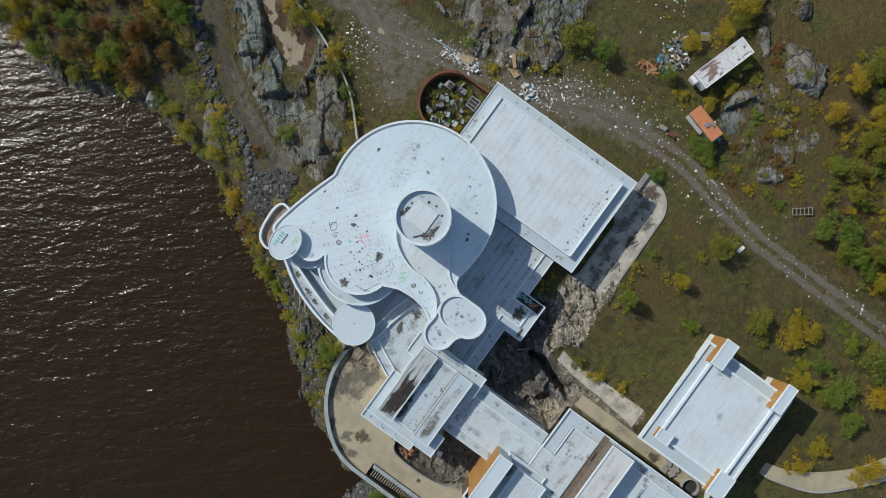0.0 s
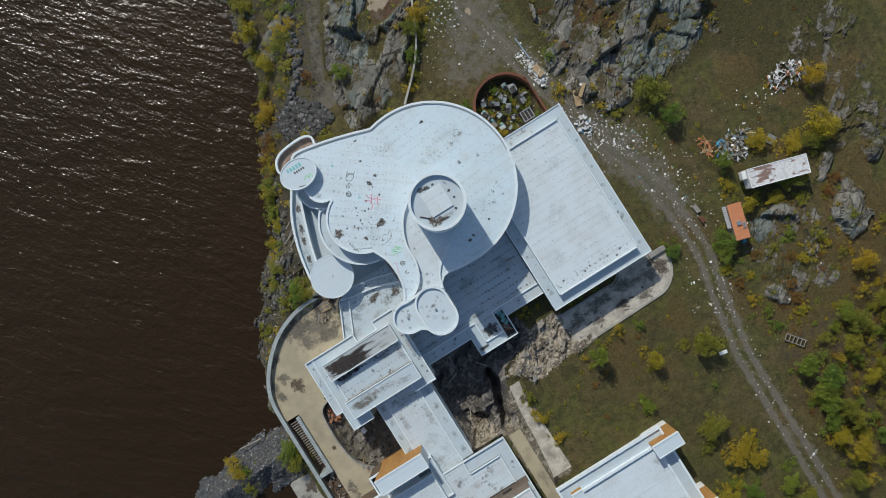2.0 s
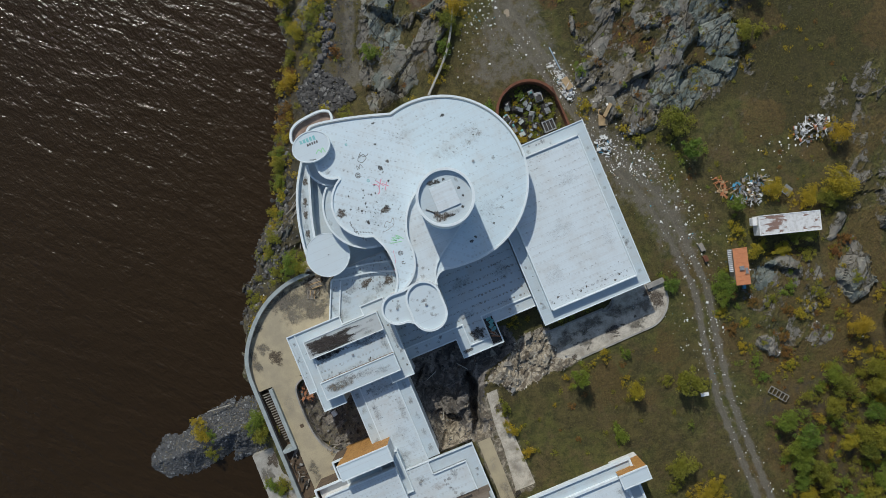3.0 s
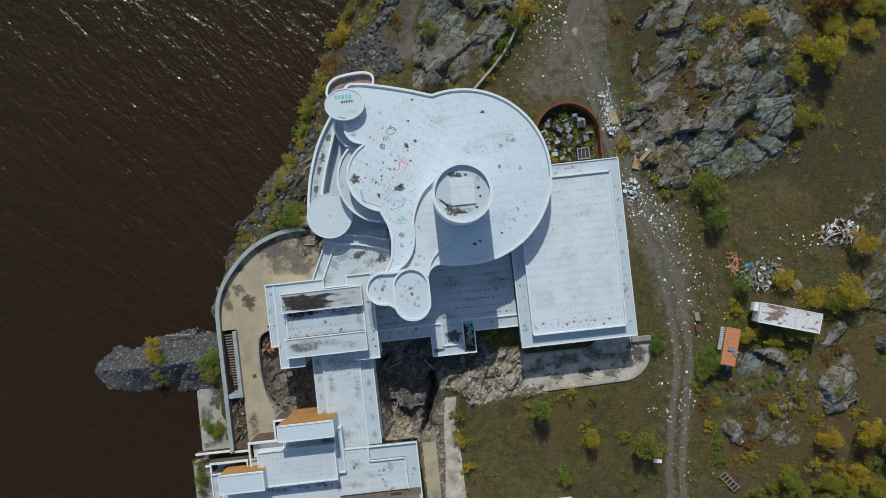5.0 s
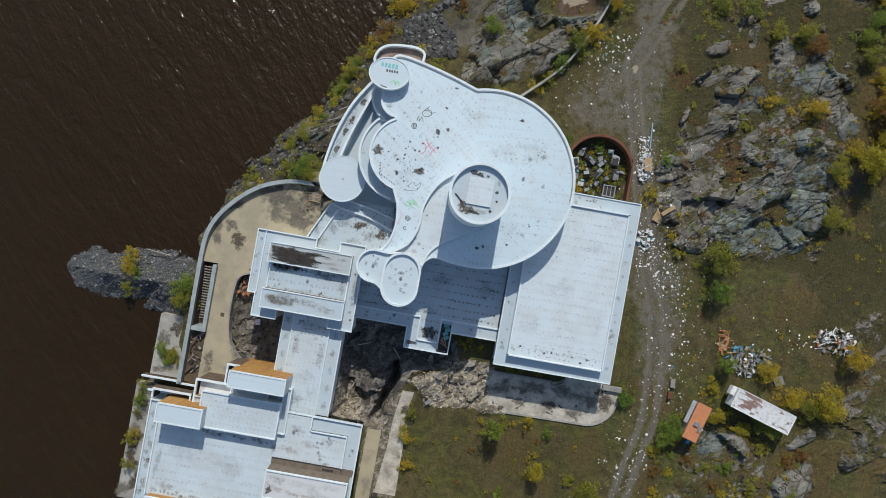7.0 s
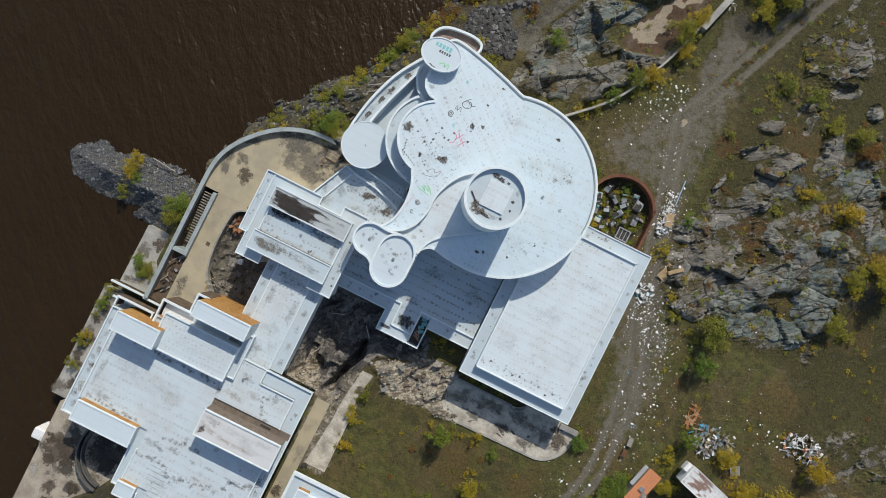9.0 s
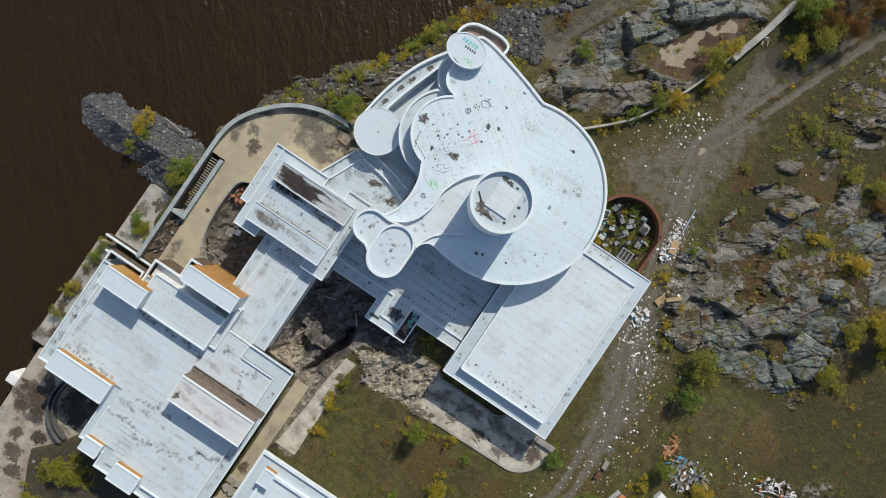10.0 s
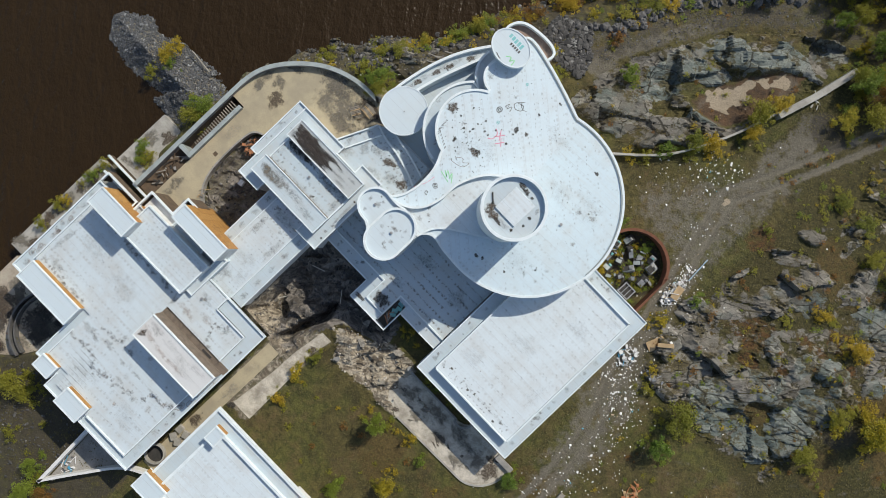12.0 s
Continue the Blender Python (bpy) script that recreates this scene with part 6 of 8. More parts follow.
for k, (cx, cy, rx, ry, m) in enumerate(((-28.9, -42.2, 1.1, 0.35, VEIN_FILM), (-27.3, -42.0, 0.8, 0.4, GREY_FILM), (-23.2, -43.6, 1.5, 0.7, GREY_FILM), (-22.0, -43.9, 0.8, 0.4, VEIN_FILM), (-20.6, -43.3, 1.0, 0.5, GREY_FILM), (-17.8, -43.6, 0.7, 0.4, GREY_FILM), (-15.6, -43.4, 0.8, 0.3, GREY_FILM), (-11.6, -43.7, 1.3, 0.2, VEIN_FILM), (-13.2, -43.5, 1.0, 0.2, GREY_FILM),
                                         (-18.2, -46.0, 0.8, 0.5, GREY_FILM), (-16.6, -45.2, 1.0, 0.3, GREY_FILM), (-14.0, -45.6, 0.5, 0.7, GREY_FILM), (-26.4, -33.8, 2.2, 0.5, VEIN_FILM), (-23.6, -33.7, 1.8, 0.35, GREY_FILM), (-21.0, -33.7, 1.6, 0.4, GREY_FILM), (-18.9, -34.3, 0.5, 0.9, VEIN_FILM), (-16.3, -31.6, 1.0, 0.8, GREY_FILM), (-16.5, -31.7, 0.35, 0.3, VEIN_FILM), (-14.7, -33.1, 1.4, 0.7, RUST_FILM), (-12.2, -32.6, 0.5, 0.9, GREY_FILM), (-17.0, -34.2, 1.6, 0.8, RUST_FILM),
                                         (-24.0, -37.5, 3.2, 2.0, FAINT_FILM), (-29.5, -36.5, 2.6, 2.2, FAINT_FILM), (-13.0, -47.6, 2.6, 1.8, FAINT_FILM), (-20.0, -47.4, 2.8, 1.6, FAINT_FILM), (-31.2, -41.2, 1.6, 0.8, GREY_FILM), (-32.6, -38.6, 0.5, 2.6, GREY_FILM))):
    film("damp_or_shade", cx, cy, rx, ry, 4.5 + 0.0006 * k, m, south_roof, -6, 60 + k)
for k, (cx, cy, rx, ry, turn, m) in enumerate(((-17.6, -38.2, 1.9, 0.55, -16, RUST_FILM), (-15.4, -38.6, 1.6, 0.42, -4, RUST_FILM), (-13.2, -38.7, 2.2, 0.35, 2, RUST_FILM), (-14.0, -37.4, 3.6, 0.7, 0, FAINT_FILM), (-17.4, -37.2, 1.4, 0.7, 0, GREY_FILM), (-11.0, -37.2, 1.6, 0.6, 0, FAINT_FILM), (-12.2, -38.4, 2.6, 0.8, 0, FAINT_FILM), (-18.2, -38.6, 0.5, 0.6, 0, BROWN_FILM))):
    film("rust_stain", cx, cy, rx, ry, 6.811 + 0.001 * k, m, south, turn, 640 + k)
# long dirty veins where water has dried along the laps
vein_rng = random.Random(61)
VEINS = ([(-20.1, -46.5), (-18.6, -46.3), (-16.6, -45.8), (-14.6, -45.3)], [(-13.3, -44.9), (-12.8, -43.8), (-11.5, -43.5), (-10.2, -43.1)], [(-22.5, -42.5), (-20.8, -42.4), (-19.0, -42.0), (-17.7, -42.3)],
         [(-24.2, -45.6), (-21.6, -45.2), (-19.4, -46.6)], [(-33.0, -33.7), (-29.0, -33.6), (-24.5, -33.7), (-20.0, -33.9)], [(-32.9, -41.8), (-29.5, -42.0), (-26.0, -42.1)], [(-12.6, -34.9), (-13.6, -33.2), (-12.0, -32.0)])
for line in VEINS:
    path = [(x + vein_rng.gauss(0, 0.10), y + vein_rng.gauss(0, 0.10)) for x, y in smooth_line(line, 7)]
    for x, y in path:
        q = vein_rng.uniform(0.14, 0.40)
        film("tide_stain", x + vein_rng.gauss(0, 0.12), y + vein_rng.gauss(0, 0.12), q * 1.3, q, 4.508, (VEIN_FILM, GREY_FILM, VEIN_FILM)[vein_rng.randrange(3)], south_roof, vein_rng.uniform(0, 90), vein_rng.randrange(999))
mark_rng = random.Random(41)
for k in range(40):
    if k < 20:
        cx, cy, z = -34.0 + mark_rng.uniform(-0.3, 0.3), mark_rng.uniform(-44, -31.6), 4.302
    elif k < 28:
        cx, cy, z = -9.4 + mark_rng.uniform(-0.3, 0.3), mark_rng.uniform(-51, -41), 4.302
    else:
        cx, cy, z = mark_rng.uniform(-23, -11), mark_rng.uniform(-48, -40.5), 4.52
    r0 = mark_rng.uniform(0.3, 0.7)
    if k % 4 == 0 and k < 28:
        part("tide_mark", ribbon(ccw(blob(cx, cy, r0 * 0.6, r0, 400 + k, 40, 0.3)), 0.06, z, z + 0.004 + 0.0005 * k, True), STAIN, south)
    film("tide_stain", cx, cy, r0 * 0.8, r0, z + 0.0005 * k, (FAINT_FILM, GREY_FILM, RUST_FILM)[k % 3], south, 0, 400 + k)
# worn lap lines fanning over the lower roof field
for k in range(9):
    y = -45.4 - k * 0.58
    film("lap_streak", -21.4 + 0.2 * k, y, 2.4, 0.10, 4.53, GREY_FILM, south_roof, 0, 460 + k)


# ---- grime on the small roofs ----
grime_rng = random.Random(101)
for parent, z, cx, cy, rx, ry, count in ((pavilion, 8.2, -7.0, -11.1, 1.6, 2.4, 14), (pavilion, 7.7, -10.4, -10.2, 1.3, 1.3, 8), (pavilion, 7.46, -5.6, -5.6, 1.0, 2.6, 8), (pavilion, PAV_TOP + 0.006, 6.6, -3.4, 2.6, 2.2, 6), (pavilion, PAV_TOP + 0.006, 6.4, 4.6, 2.2, 2.6, 5),
                                         (bars, 4.4, -12.6, -13.5, 0.4, 4.6, 9), (bars, 4.4, -24.8, -12.4, 0.35, 3.6, 8), (bars, 4.75, -18.2, -14.6, 4.4, 0.4, 10), (lower, 2.2, -8.5, -16.3, 3.6, 0.5, 8), (lower, 2.2, 3.0, -16.2, 2.6, 0.5, 6), (hall, 3.95, 13.0, 2.1, 6.4, 0.5, 10), (hall, 3.95, 19.8, -8.0, 0.4, 9.4, 12), (hall, 3.95, 6.7, -12.0, 0.4, 6.0, 8), (south, 4.3, -34.0, -38.0, 0.4, 6.0, 12), (south, 4.3, -9.3, -40.0, 0.4, 9.0, 12)):
    for k in range(count):
        a, q = grime_rng.uniform(0, 6.28), math.sqrt(grime_rng.random())
        size = grime_rng.uniform(0.12, 0.42)
        film("grime_spot", cx + rx * q * math.cos(a), cy + ry * q * math.sin(a), size, size * grime_rng.uniform(0.6, 1.2), z + 0.0004 * k, grime_rng.choice((VEIN_FILM, GREY_FILM, VEIN_FILM, BROWN_FILM if size < 0.2 else FAINT_FILM)), parent, grime_rng.uniform(0, 180), 2000 + k)

# ---- rows of mould dots on the flat roofs ----
dot_rows("mould_dots", rect(7.6, 18.9, -17.8, 1.1), 4.62, hall, PALE_DOT_FILM, keep=0.75, size=0.14, seed=2)
dot_rows("mould_dots", rect(8.0, 18.6, -17.6, -16.4), 4.624, hall, DOT_FILM, keep=0.9, size=0.13, between=0.6, seed=3)
dot_rows("mould_dots", rect(8.0, 18.6, -0.6, 1.0), 4.624, hall, DOT_FILM, keep=0.6, size=0.13, between=0.7, seed=4)
dot_rows("mould_dots", rect(-12.2, 5.8, -15.9, -3.2), 2.0, lower, DOT_FILM, keep=0.85, size=0.15, seed=5)
dot_rows("mould_dots", offset(ccw(FAN), 0.5, True), 3.0, walk_roof, DOT_FILM, turn=66, keep=1.0, size=0.16, between=0.85, seed=6)
dot_rows("mould_dots", rect(-22.8, -13.6, -15.0, -11.7), 4.75, bars, DOT_FILM, keep=0.9, size=0.15, between=0.9, seed=7)
dot_rows("mould_dots", rect(-19.2, -14.9, -29.6, -17.8), 3.6, link, PALE_DOT_FILM, keep=0.9, size=0.15, seed=8)
dot_rows("mould_dots", rect(-19.2, -14.9, -21.0, -17.8), 3.604, link, DOT_FILM, keep=0.9, size=0.13, seed=9)
dot_rows("mould_dots", rect(-33.0, -19.0, -42.2, -33.4), 4.5, south, PALE_DOT_FILM, keep=0.5, size=0.15, seed=10)
dot_rows("mould_dots", rect(-24.0, -10.2, -50.4, -40.2), 4.5, south, PALE_DOT_FILM, keep=0.4, size=0.15, seed=11)
dot_rows("mould_dots", rect(-28.0, -19.0, -32.6, -28.9), 5.64, south, PALE_DOT_FILM, keep=0.8, size=0.15, seed=12)
dot_rows("mould_dots", offset(PAV, 0.7, True), PAV_TOP, pavilion, PALE_DOT_FILM, turn=-38, keep=0.5, size=0.15, seed=13)
dot_rows("mould_dots", offset(PAV, 0.7, True), PAV_TOP + 0.003, pavilion, PALE_DOT_FILM, turn=52, keep=0.16, size=0.10, seed=14)


# ---- annex ----
annex = thing("annex_building", "detached white flat-roofed annex with roof monitors", "building")
part("wall", solid(rect(-5.2, 8.4, -51.6, -41.2), -1.5, 3.9), STUCCO, annex)
part("roof_edge", solid(rect(-6.4, 9.15, -52.4, -39.25), 3.9, 4.2), ROOF_BAND, annex)
part("rim", ribbon(rect(-6.48, 9.23, -52.48, -39.17), 0.30, 3.8, 4.5, True), TRIM, annex)
part("roof", solid(rect(-4.6, 7.5, -51.0, -41.0), 4.1, 4.4), ROOF, annex)
part("roof_kerb", ribbon(rect(-4.75, 7.68, -51.1, -40.85), 0.3, 4.15, 4.75, True), TRIM, annex)
monitor(6.85, 10.6, -42.1, -40.4, 6.1, 0.0, 3, annex, 1.8)
monitor(6.6, 10.5, -51.4, -50.1, 6.1, 0.0, 3, annex, 1.8)
monitor(-5.1, -3.6, -42.4, -40.5, 5.3, 3.9, 1, annex, 4.3)
monitor(-6.9, -3.5, -52.0, -49.8, 5.5, 3.9, 3, annex, 4.3)
for k, (cx, cy) in enumerate(((6.6, -42.9), (6.9, -49.0), (2.0, -46.0))):
    film("damp_or_shade", cx, cy, 0.9, 0.6, 4.4, GREY_FILM, annex, 0, 30 + k)


# ---- plants ----
def crown_mesh(name, seed, leaves_n, leaf, flat=0.75, clumps=16):
    """A crown of radius about one: leaf blades gathered in uneven clumps, with gaps between."""
    r = np.random.RandomState(seed)
    lean = r.randn(4, 2) * 0.30
    ang, rad = r.rand(clumps) * 6.283, np.sqrt(r.rand(clumps)) * 0.68
    lift = flat * (1.15 - 0.55 * rad ** 2) * (0.7 + 0.5 * r.rand(clumps))
    size = 0.16 + 0.30 * r.rand(clumps) ** 1.6
    pick = r.randint(0, clumps, leaves_n)
    offs = r.randn(leaves_n, 3)
    offs /= np.linalg.norm(offs, axis=1)[:, None]
    offs *= (r.rand(leaves_n) ** 0.4)[:, None] * size[pick][:, None]
    lobe = r.randint(0, 4, clumps)
    c = np.stack([rad * np.cos(ang) + lean[lobe, 0], rad * np.sin(ang) + lean[lobe, 1], lift], -1)[pick] + offs
    c[:, 2] = np.maximum(c[:, 2], 0.1)
    a = r.randn(leaves_n, 3) * (1, 1, 0.6)
    a /= np.linalg.norm(a, axis=1)[:, None]
    b = np.cross(a, r.randn(leaves_n, 3) * (0.5, 0.5, 0.5) + (0, 0, 1.0))
    b /= np.linalg.norm(b, axis=1)[:, None] + 1e-9
    s = leaf * (0.6 + 0.8 * r.rand(leaves_n))[:, None]
    v = np.stack([c - a * s, c - b * s * 0.5, c + a * s, c + b * s * 0.5], 1).reshape(-1, 3)
    me = bpy.data.meshes.new(name)
    me.from_pydata(v.tolist(), [], np.arange(leaves_n * 4).reshape(-1, 4).tolist())
    return me


def stem_mesh(seed):
    """A short tapered trunk with forked limbs, height about 0.8."""
    r = random.Random(seed)
    bm = bmesh.new()

    def limb(a, b, ra, rb):
        a, b = Vector(a), Vector(b)
        m = Matrix.Translation((a + b) / 2) @ (b - a).to_track_quat("Z", "Y").to_matrix().to_4x4()
        bmesh.ops.create_cone(bm, cap_ends=False, segments=6, radius1=ra, radius2=rb, depth=(b - a).length, matrix=m)

    limb((0, 0, -0.15), (0.03, 0, 0.35), 0.07, 0.05)
    for k in range(5):
        t = k * 1.256 + r.uniform(-0.4, 0.4)
        limb((0.03, 0, 0.3), (0.5 * math.cos(t), 0.5 * math.sin(t), r.uniform(0.55, 0.85)), 0.04, 0.012)
    me = bpy.data.meshes.new("stem")
    bm.to_mesh(me)
    bm.free()
    me.materials.append(BARK)
    return me


CROWNS = {}
for kind, mat in (("green", LEAF_GREEN), ("yellow", LEAF_YELLOW), ("olive", LEAF_OLIVE), ("rust", LEAF_RUST)):
    for big in (0, 1):
        made = []
        for k in range(3):
            me = crown_mesh("crown", 100 * big + k + len(kind), 3000 if big else 1000, 0.048 if big else 0.072, 0.85 if big else 0.7, 42 if big else 24)
            me.materials.append(mat)
            made.append(me)
        CROWNS[kind, big] = made
STEMS = [stem_mesh(k) for k in range(3)]
WORDS = {"green": "leafy green", "yellow": "yellowing autumn", "olive": "olive-green autumn", "rust": "rust-coloured autumn"}
plant_rng = random.Random(5)


LOW_GROWTH = []


def plant(x, y, r, kind, where="in dry grass", z=None, tall=1.0):
    z = float(ground_height(np.array([x]), np.array([y]))[0][0]) if z is None else z
    if r < 0.62 or ("wood" in where and r < 1.25) or (r < 0.85 and "bank" in where):
        LOW_GROWTH.append((x, y, z, r, kind, tall, plant_rng.uniform(0, 360), plant_rng.randrange(3)))
        return
    big = int(r > 1.15)
    word = "tree" if r > 1.7 else "shrub"
    ob = thing("small_tree" if word == "tree" else "shrub", f"{WORDS[kind]} {word} growing {where}", word, group="trees and shrubs")
    for _ in range(5 if r < 1.7 else 3):
        a, q = plant_rng.uniform(0, 6.28), plant_rng.uniform(0.75, 1.5) * r
        LOW_GROWTH.append((x + q * math.cos(a), y + q * math.sin(a), z, r * plant_rng.uniform(0.22, 0.55), plant_rng.choice((kind, kind, "olive")), 0.6 * min(tall, 1.2), plant_rng.uniform(0, 360), plant_rng.randrange(3)))
    turn, k = plant_rng.uniform(0, 360), plant_rng.randrange(3)
    ob.matrix_basis = pose(x, y, z, 0, 0, turn) @ Matrix.Diagonal((r, r * plant_rng.uniform(0.85, 1.1), r * tall * plant_rng.uniform(0.9, 1.2), 1))
    for name, me in (("stem", STEMS[k]), ("crown", CROWNS[kind, big][k])):
        new(name, me).parent = ob


for x, y, r, kind, tall in ((7.6, -27.9, 1.35, "green", 2.4), (33.1, -5.9, 1.5, "green", 1.7), (20.7, -34.3, 2.1, "olive", 1.2), (13.9, -32.5, 1.3, "yellow", 1.3), (9.8, -36.4, 0.6, "green", 1.2),
                          (-3.3, -31.2, 1.0, "yellow", 1.0), (-3.0, -28.2, 0.9, "olive", 1.0), (-2.6, -34.8, 0.9, "yellow", 1.0), (12.0, -26.9, 0.7, "yellow", 1.4), (14.9, -27.8, 0.7, "green", 1.4), (6.1, -27.6, 0.6, "yellow", 1.0), (10.2, -27.2, 0.5, "yellow", 1.0),
                          (23.8, -21.6, 1.2, "green", 0.9), (49.2, 13.1, 2.3, "yellow", 1.3), (45.6, 12.0, 1.2, "olive", 1.0), (50.8, 20.7, 2.6, "rust", 1.2), (52.6, 24.7, 2.4, "yellow", 1.3), (49.3, -17.2, 2.2, "yellow", 1.1), (51.6, -11.2, 1.6, "yellow", 1.2),
                          (41.6, -14.9, 1.7, "yellow", 0.9), (35.9, -14.9, 1.2, "green", 1.5), (41.5, -21.6, 2.2, "olive", 0.8), (45.2, -17.6, 1.4, "yellow", 0.9), (30.4, -23.9, 1.6, "green", 0.9), (29.4, -25.8, 1.4, "green", 0.9), (47.6, -18.6, 1.6, "olive", 1.0),
                          (36.0, -21.4, 1.4, "yellow", 0.8), (39.0, -23.0, 1.3, "yellow", 0.7), (34.6, -18.2, 1.0, "yellow", 0.9), (44.3, -36.0, 1.7, "yellow", 1.2), (49.4, -35.2, 2.0, "yellow", 1.3), (52.6, -36.7, 2.2, "olive", 1.3),
                          (32.3, -1.8, 2.2, "olive", 1.0), (41.3, 19.2, 1.6, "yellow", 0.8), (35.6, 19.5, 1.1, "yellow", 0.9), (46.2, 11.3, 1.1, "yellow", 1.0), (45.5, 6.2, 1.4, "olive", 0.8), (23.4, 9.6, 0.8, "green", 1.0), (22.4, 4.9, 1.0, "yellow", 0.9), (38.3, 28.6, 1.7, "olive", 0.8),
                          (40.7, 27.8, 1.5, "rust", 0.8), (30.9, 30.5, 1.3, "olive", 0.8), (27.3, 30.6, 1.2, "olive", 0.7), (23.4, 21.6, 0.7, "olive", 0.8), (47.7, 14.6, 1.1, "yellow", 1.0), (48.1, 5.7, 1.0, "olive", 0.8), (26.1, 0.2, 0.7, "yellow", 0.8), (27.2, -2.0, 0.9, "olive", 0.8), (35.1, 28.6, 1.3, "olive", 0.7)):
    plant(x, y, r, kind, tall=tall)
for x, y, r, kind in ((-13.4, 24.3, 1.3, "yellow"), (-14.8, 20.9, 1.1, "rust"), (-16.4, 17.8, 1.1, "yellow"), (-18.6, 14.6, 1.2, "olive"), (-19.8, 12.0, 1.0, "green"),
                      (-1.4, 22.9, 1.3, "green"), (-9.9, 17.8, 0.9, "yellow"), (-7.9, 16.2, 1.0, "olive"), (-22.1, 0.5, 1.5, "green"), (-21.4, -0.3, 1.2, "olive"), (-24.4, 0.2, 1.1, "olive"), (-34.9, -17.1, 1.5, "green"), (-34.6, -18.9, 1.3, "olive"),
                      (-42.8, -15.7, 1.3, "yellow"), (-41.6, -16.6, 0.9, "green"), (-42.6, -18.9, 1.0, "olive"), (-43.0, -14.6, 0.7, "yellow"), (-9.2, 35.0, 1.6, "yellow"), (-8.2, 38.2, 1.4, "olive"), (-9.6, 29.6, 1.2, "yellow"), (-5.4, 24.8, 0.9, "rust"), (-11.6, 27.6, 1.0, "olive")):
    plant(x, y, r, kind, "on the stony river bank")
for cx, cy, rx, ry, turn, kinds in ((-19.2, 14.1, 2.6, 1.0, 55, ("green", "olive", "yellow")), (-17.2, 17.2, 1.9, 1.0, 60, ("olive", "yellow", "rust")), (-20.2, 10.9, 2.2, 0.8, 70, ("green", "olive")), (-22.0, 1.1, 1.8, 0.8, 20, ("green", "green", "olive")), (-16.0, 19.3, 1.6, 1.0, 50, ("rust", "yellow")), (-13.4, 24.8, 2.4, 1.0, 60, ("yellow", "rust", "olive"))):
    for _ in range(11):
        a, q = plant_rng.uniform(0, 6.28), math.sqrt(plant_rng.random())
        u, v = rx * q * math.cos(a), ry * q * math.sin(a)
        c, w = math.cos(radians(turn)), math.sin(radians(turn))
        plant(cx + u * c - v * w, cy + u * w + v * c, plant_rng.uniform(0.4, 0.8), plant_rng.choice(kinds), "on the stony river bank", tall=0.8)
for k in range(60):
    q = plant_rng.random() * 12.99
    a, b = SHORE[3 + int(q)], SHORE[4 + int(q)]
    q -= int(q)
    x, y = a[0] + (b[0] - a[0]) * q + plant_rng.uniform(1.0, 4.2), a[1] + (b[1] - a[1]) * q + plant_rng.uniform(0.2, 1.2)
    plant(x, y, plant_rng.uniform(0.4, 1.0), plant_rng.choice(("green", "olive", "yellow", "yellow", "olive")), "on the stony river bank", tall=0.7)
for k in range(26):
    q = plant_rng.random()
    plant(-9.5 + 12 * q + plant_rng.uniform(-2.2, 1.2), 24 + 19 * q + plant_rng.uniform(-2, 2), plant_rng.uniform(0.4, 1.1), plant_rng.choice(("green", "olive", "yellow", "olive")), "beside the bank track", tall=0.6)
for x, y, r, kind in ((9.4, 22.7, 1.4, "olive"), (11.3, 24.4, 1.5, "yellow"), (8.3, 19.6, 1.1, "green"), (12.6, 30.2, 1.7, "olive"), (13.4, 33.0, 1.3, "yellow"), (6.8, 17.6, 0.9, "olive"), (5.6, 16.0, 0.8, "yellow"), (10.4, 21.4, 1.0, "olive"), (13.9, 28.2, 1.3, "yellow"), (18.9, 41.8, 2.4, "green"), (22.5, 40.7, 2.2, "olive"), (20.4, 37.4, 1.4, "yellow")):
    plant(x, y, r, kind, "along a low wall")
for x, y, r, kind in ((1.8, -18.2, 0.5, "yellow"), (3.0, -18.0, 0.6, "yellow"), (4.3, -18.4, 0.5, "yellow"), (2.4, -18.9, 0.4, "olive"), (8.4, -20.4, 0.6, "olive"), (10.0, -20.5, 0.5, "green"), (12.2, -20.4, 0.6, "olive")):
    plant(x, y, r, kind, "against the building wall", 0.0)
for x, y, r, kind in ((-36.4, -25.8, 0.9, "green"), (-35.0, -26.9, 0.8, "olive"), (-38.1, -31.0, 0.7, "olive"), (-37.9, -32.9, 0.9, "green"), (-38.3, -34.4, 0.6, "olive"), (-38.4, -37.4, 0.7, "yellow"), (-38.4, -38.6, 0.8, "olive"), (-38.3, -41.6, 0.8, "olive"), (-35.3, -27.2, 0.8, "green"), (-34.9, -26.0, 0.7, "olive")):
    plant(x, y, r, kind, "on the quay", -1.5)
for x, y, r, kind in ((-26.4, -56.6, 2.1, "olive"), (-24.0, -56.0, 1.4, "olive"), (-17.2, -62.0, 1.3, "green"), (-15.6, -64.6, 1.6, "green"), (-14.0, -63.6, 1.2, "rust"), (-21.7, -61.0, 0.8, "olive"), (-20.0, -57.6, 0.6, "olive"), (-27.3, -61.6, 1.7, "olive"), (-22.2, -64.4, 0.7, "yellow"), (-19.4, -66.6, 0.9, "olive")):
    plant(x, y, r, kind, "behind the south wing")
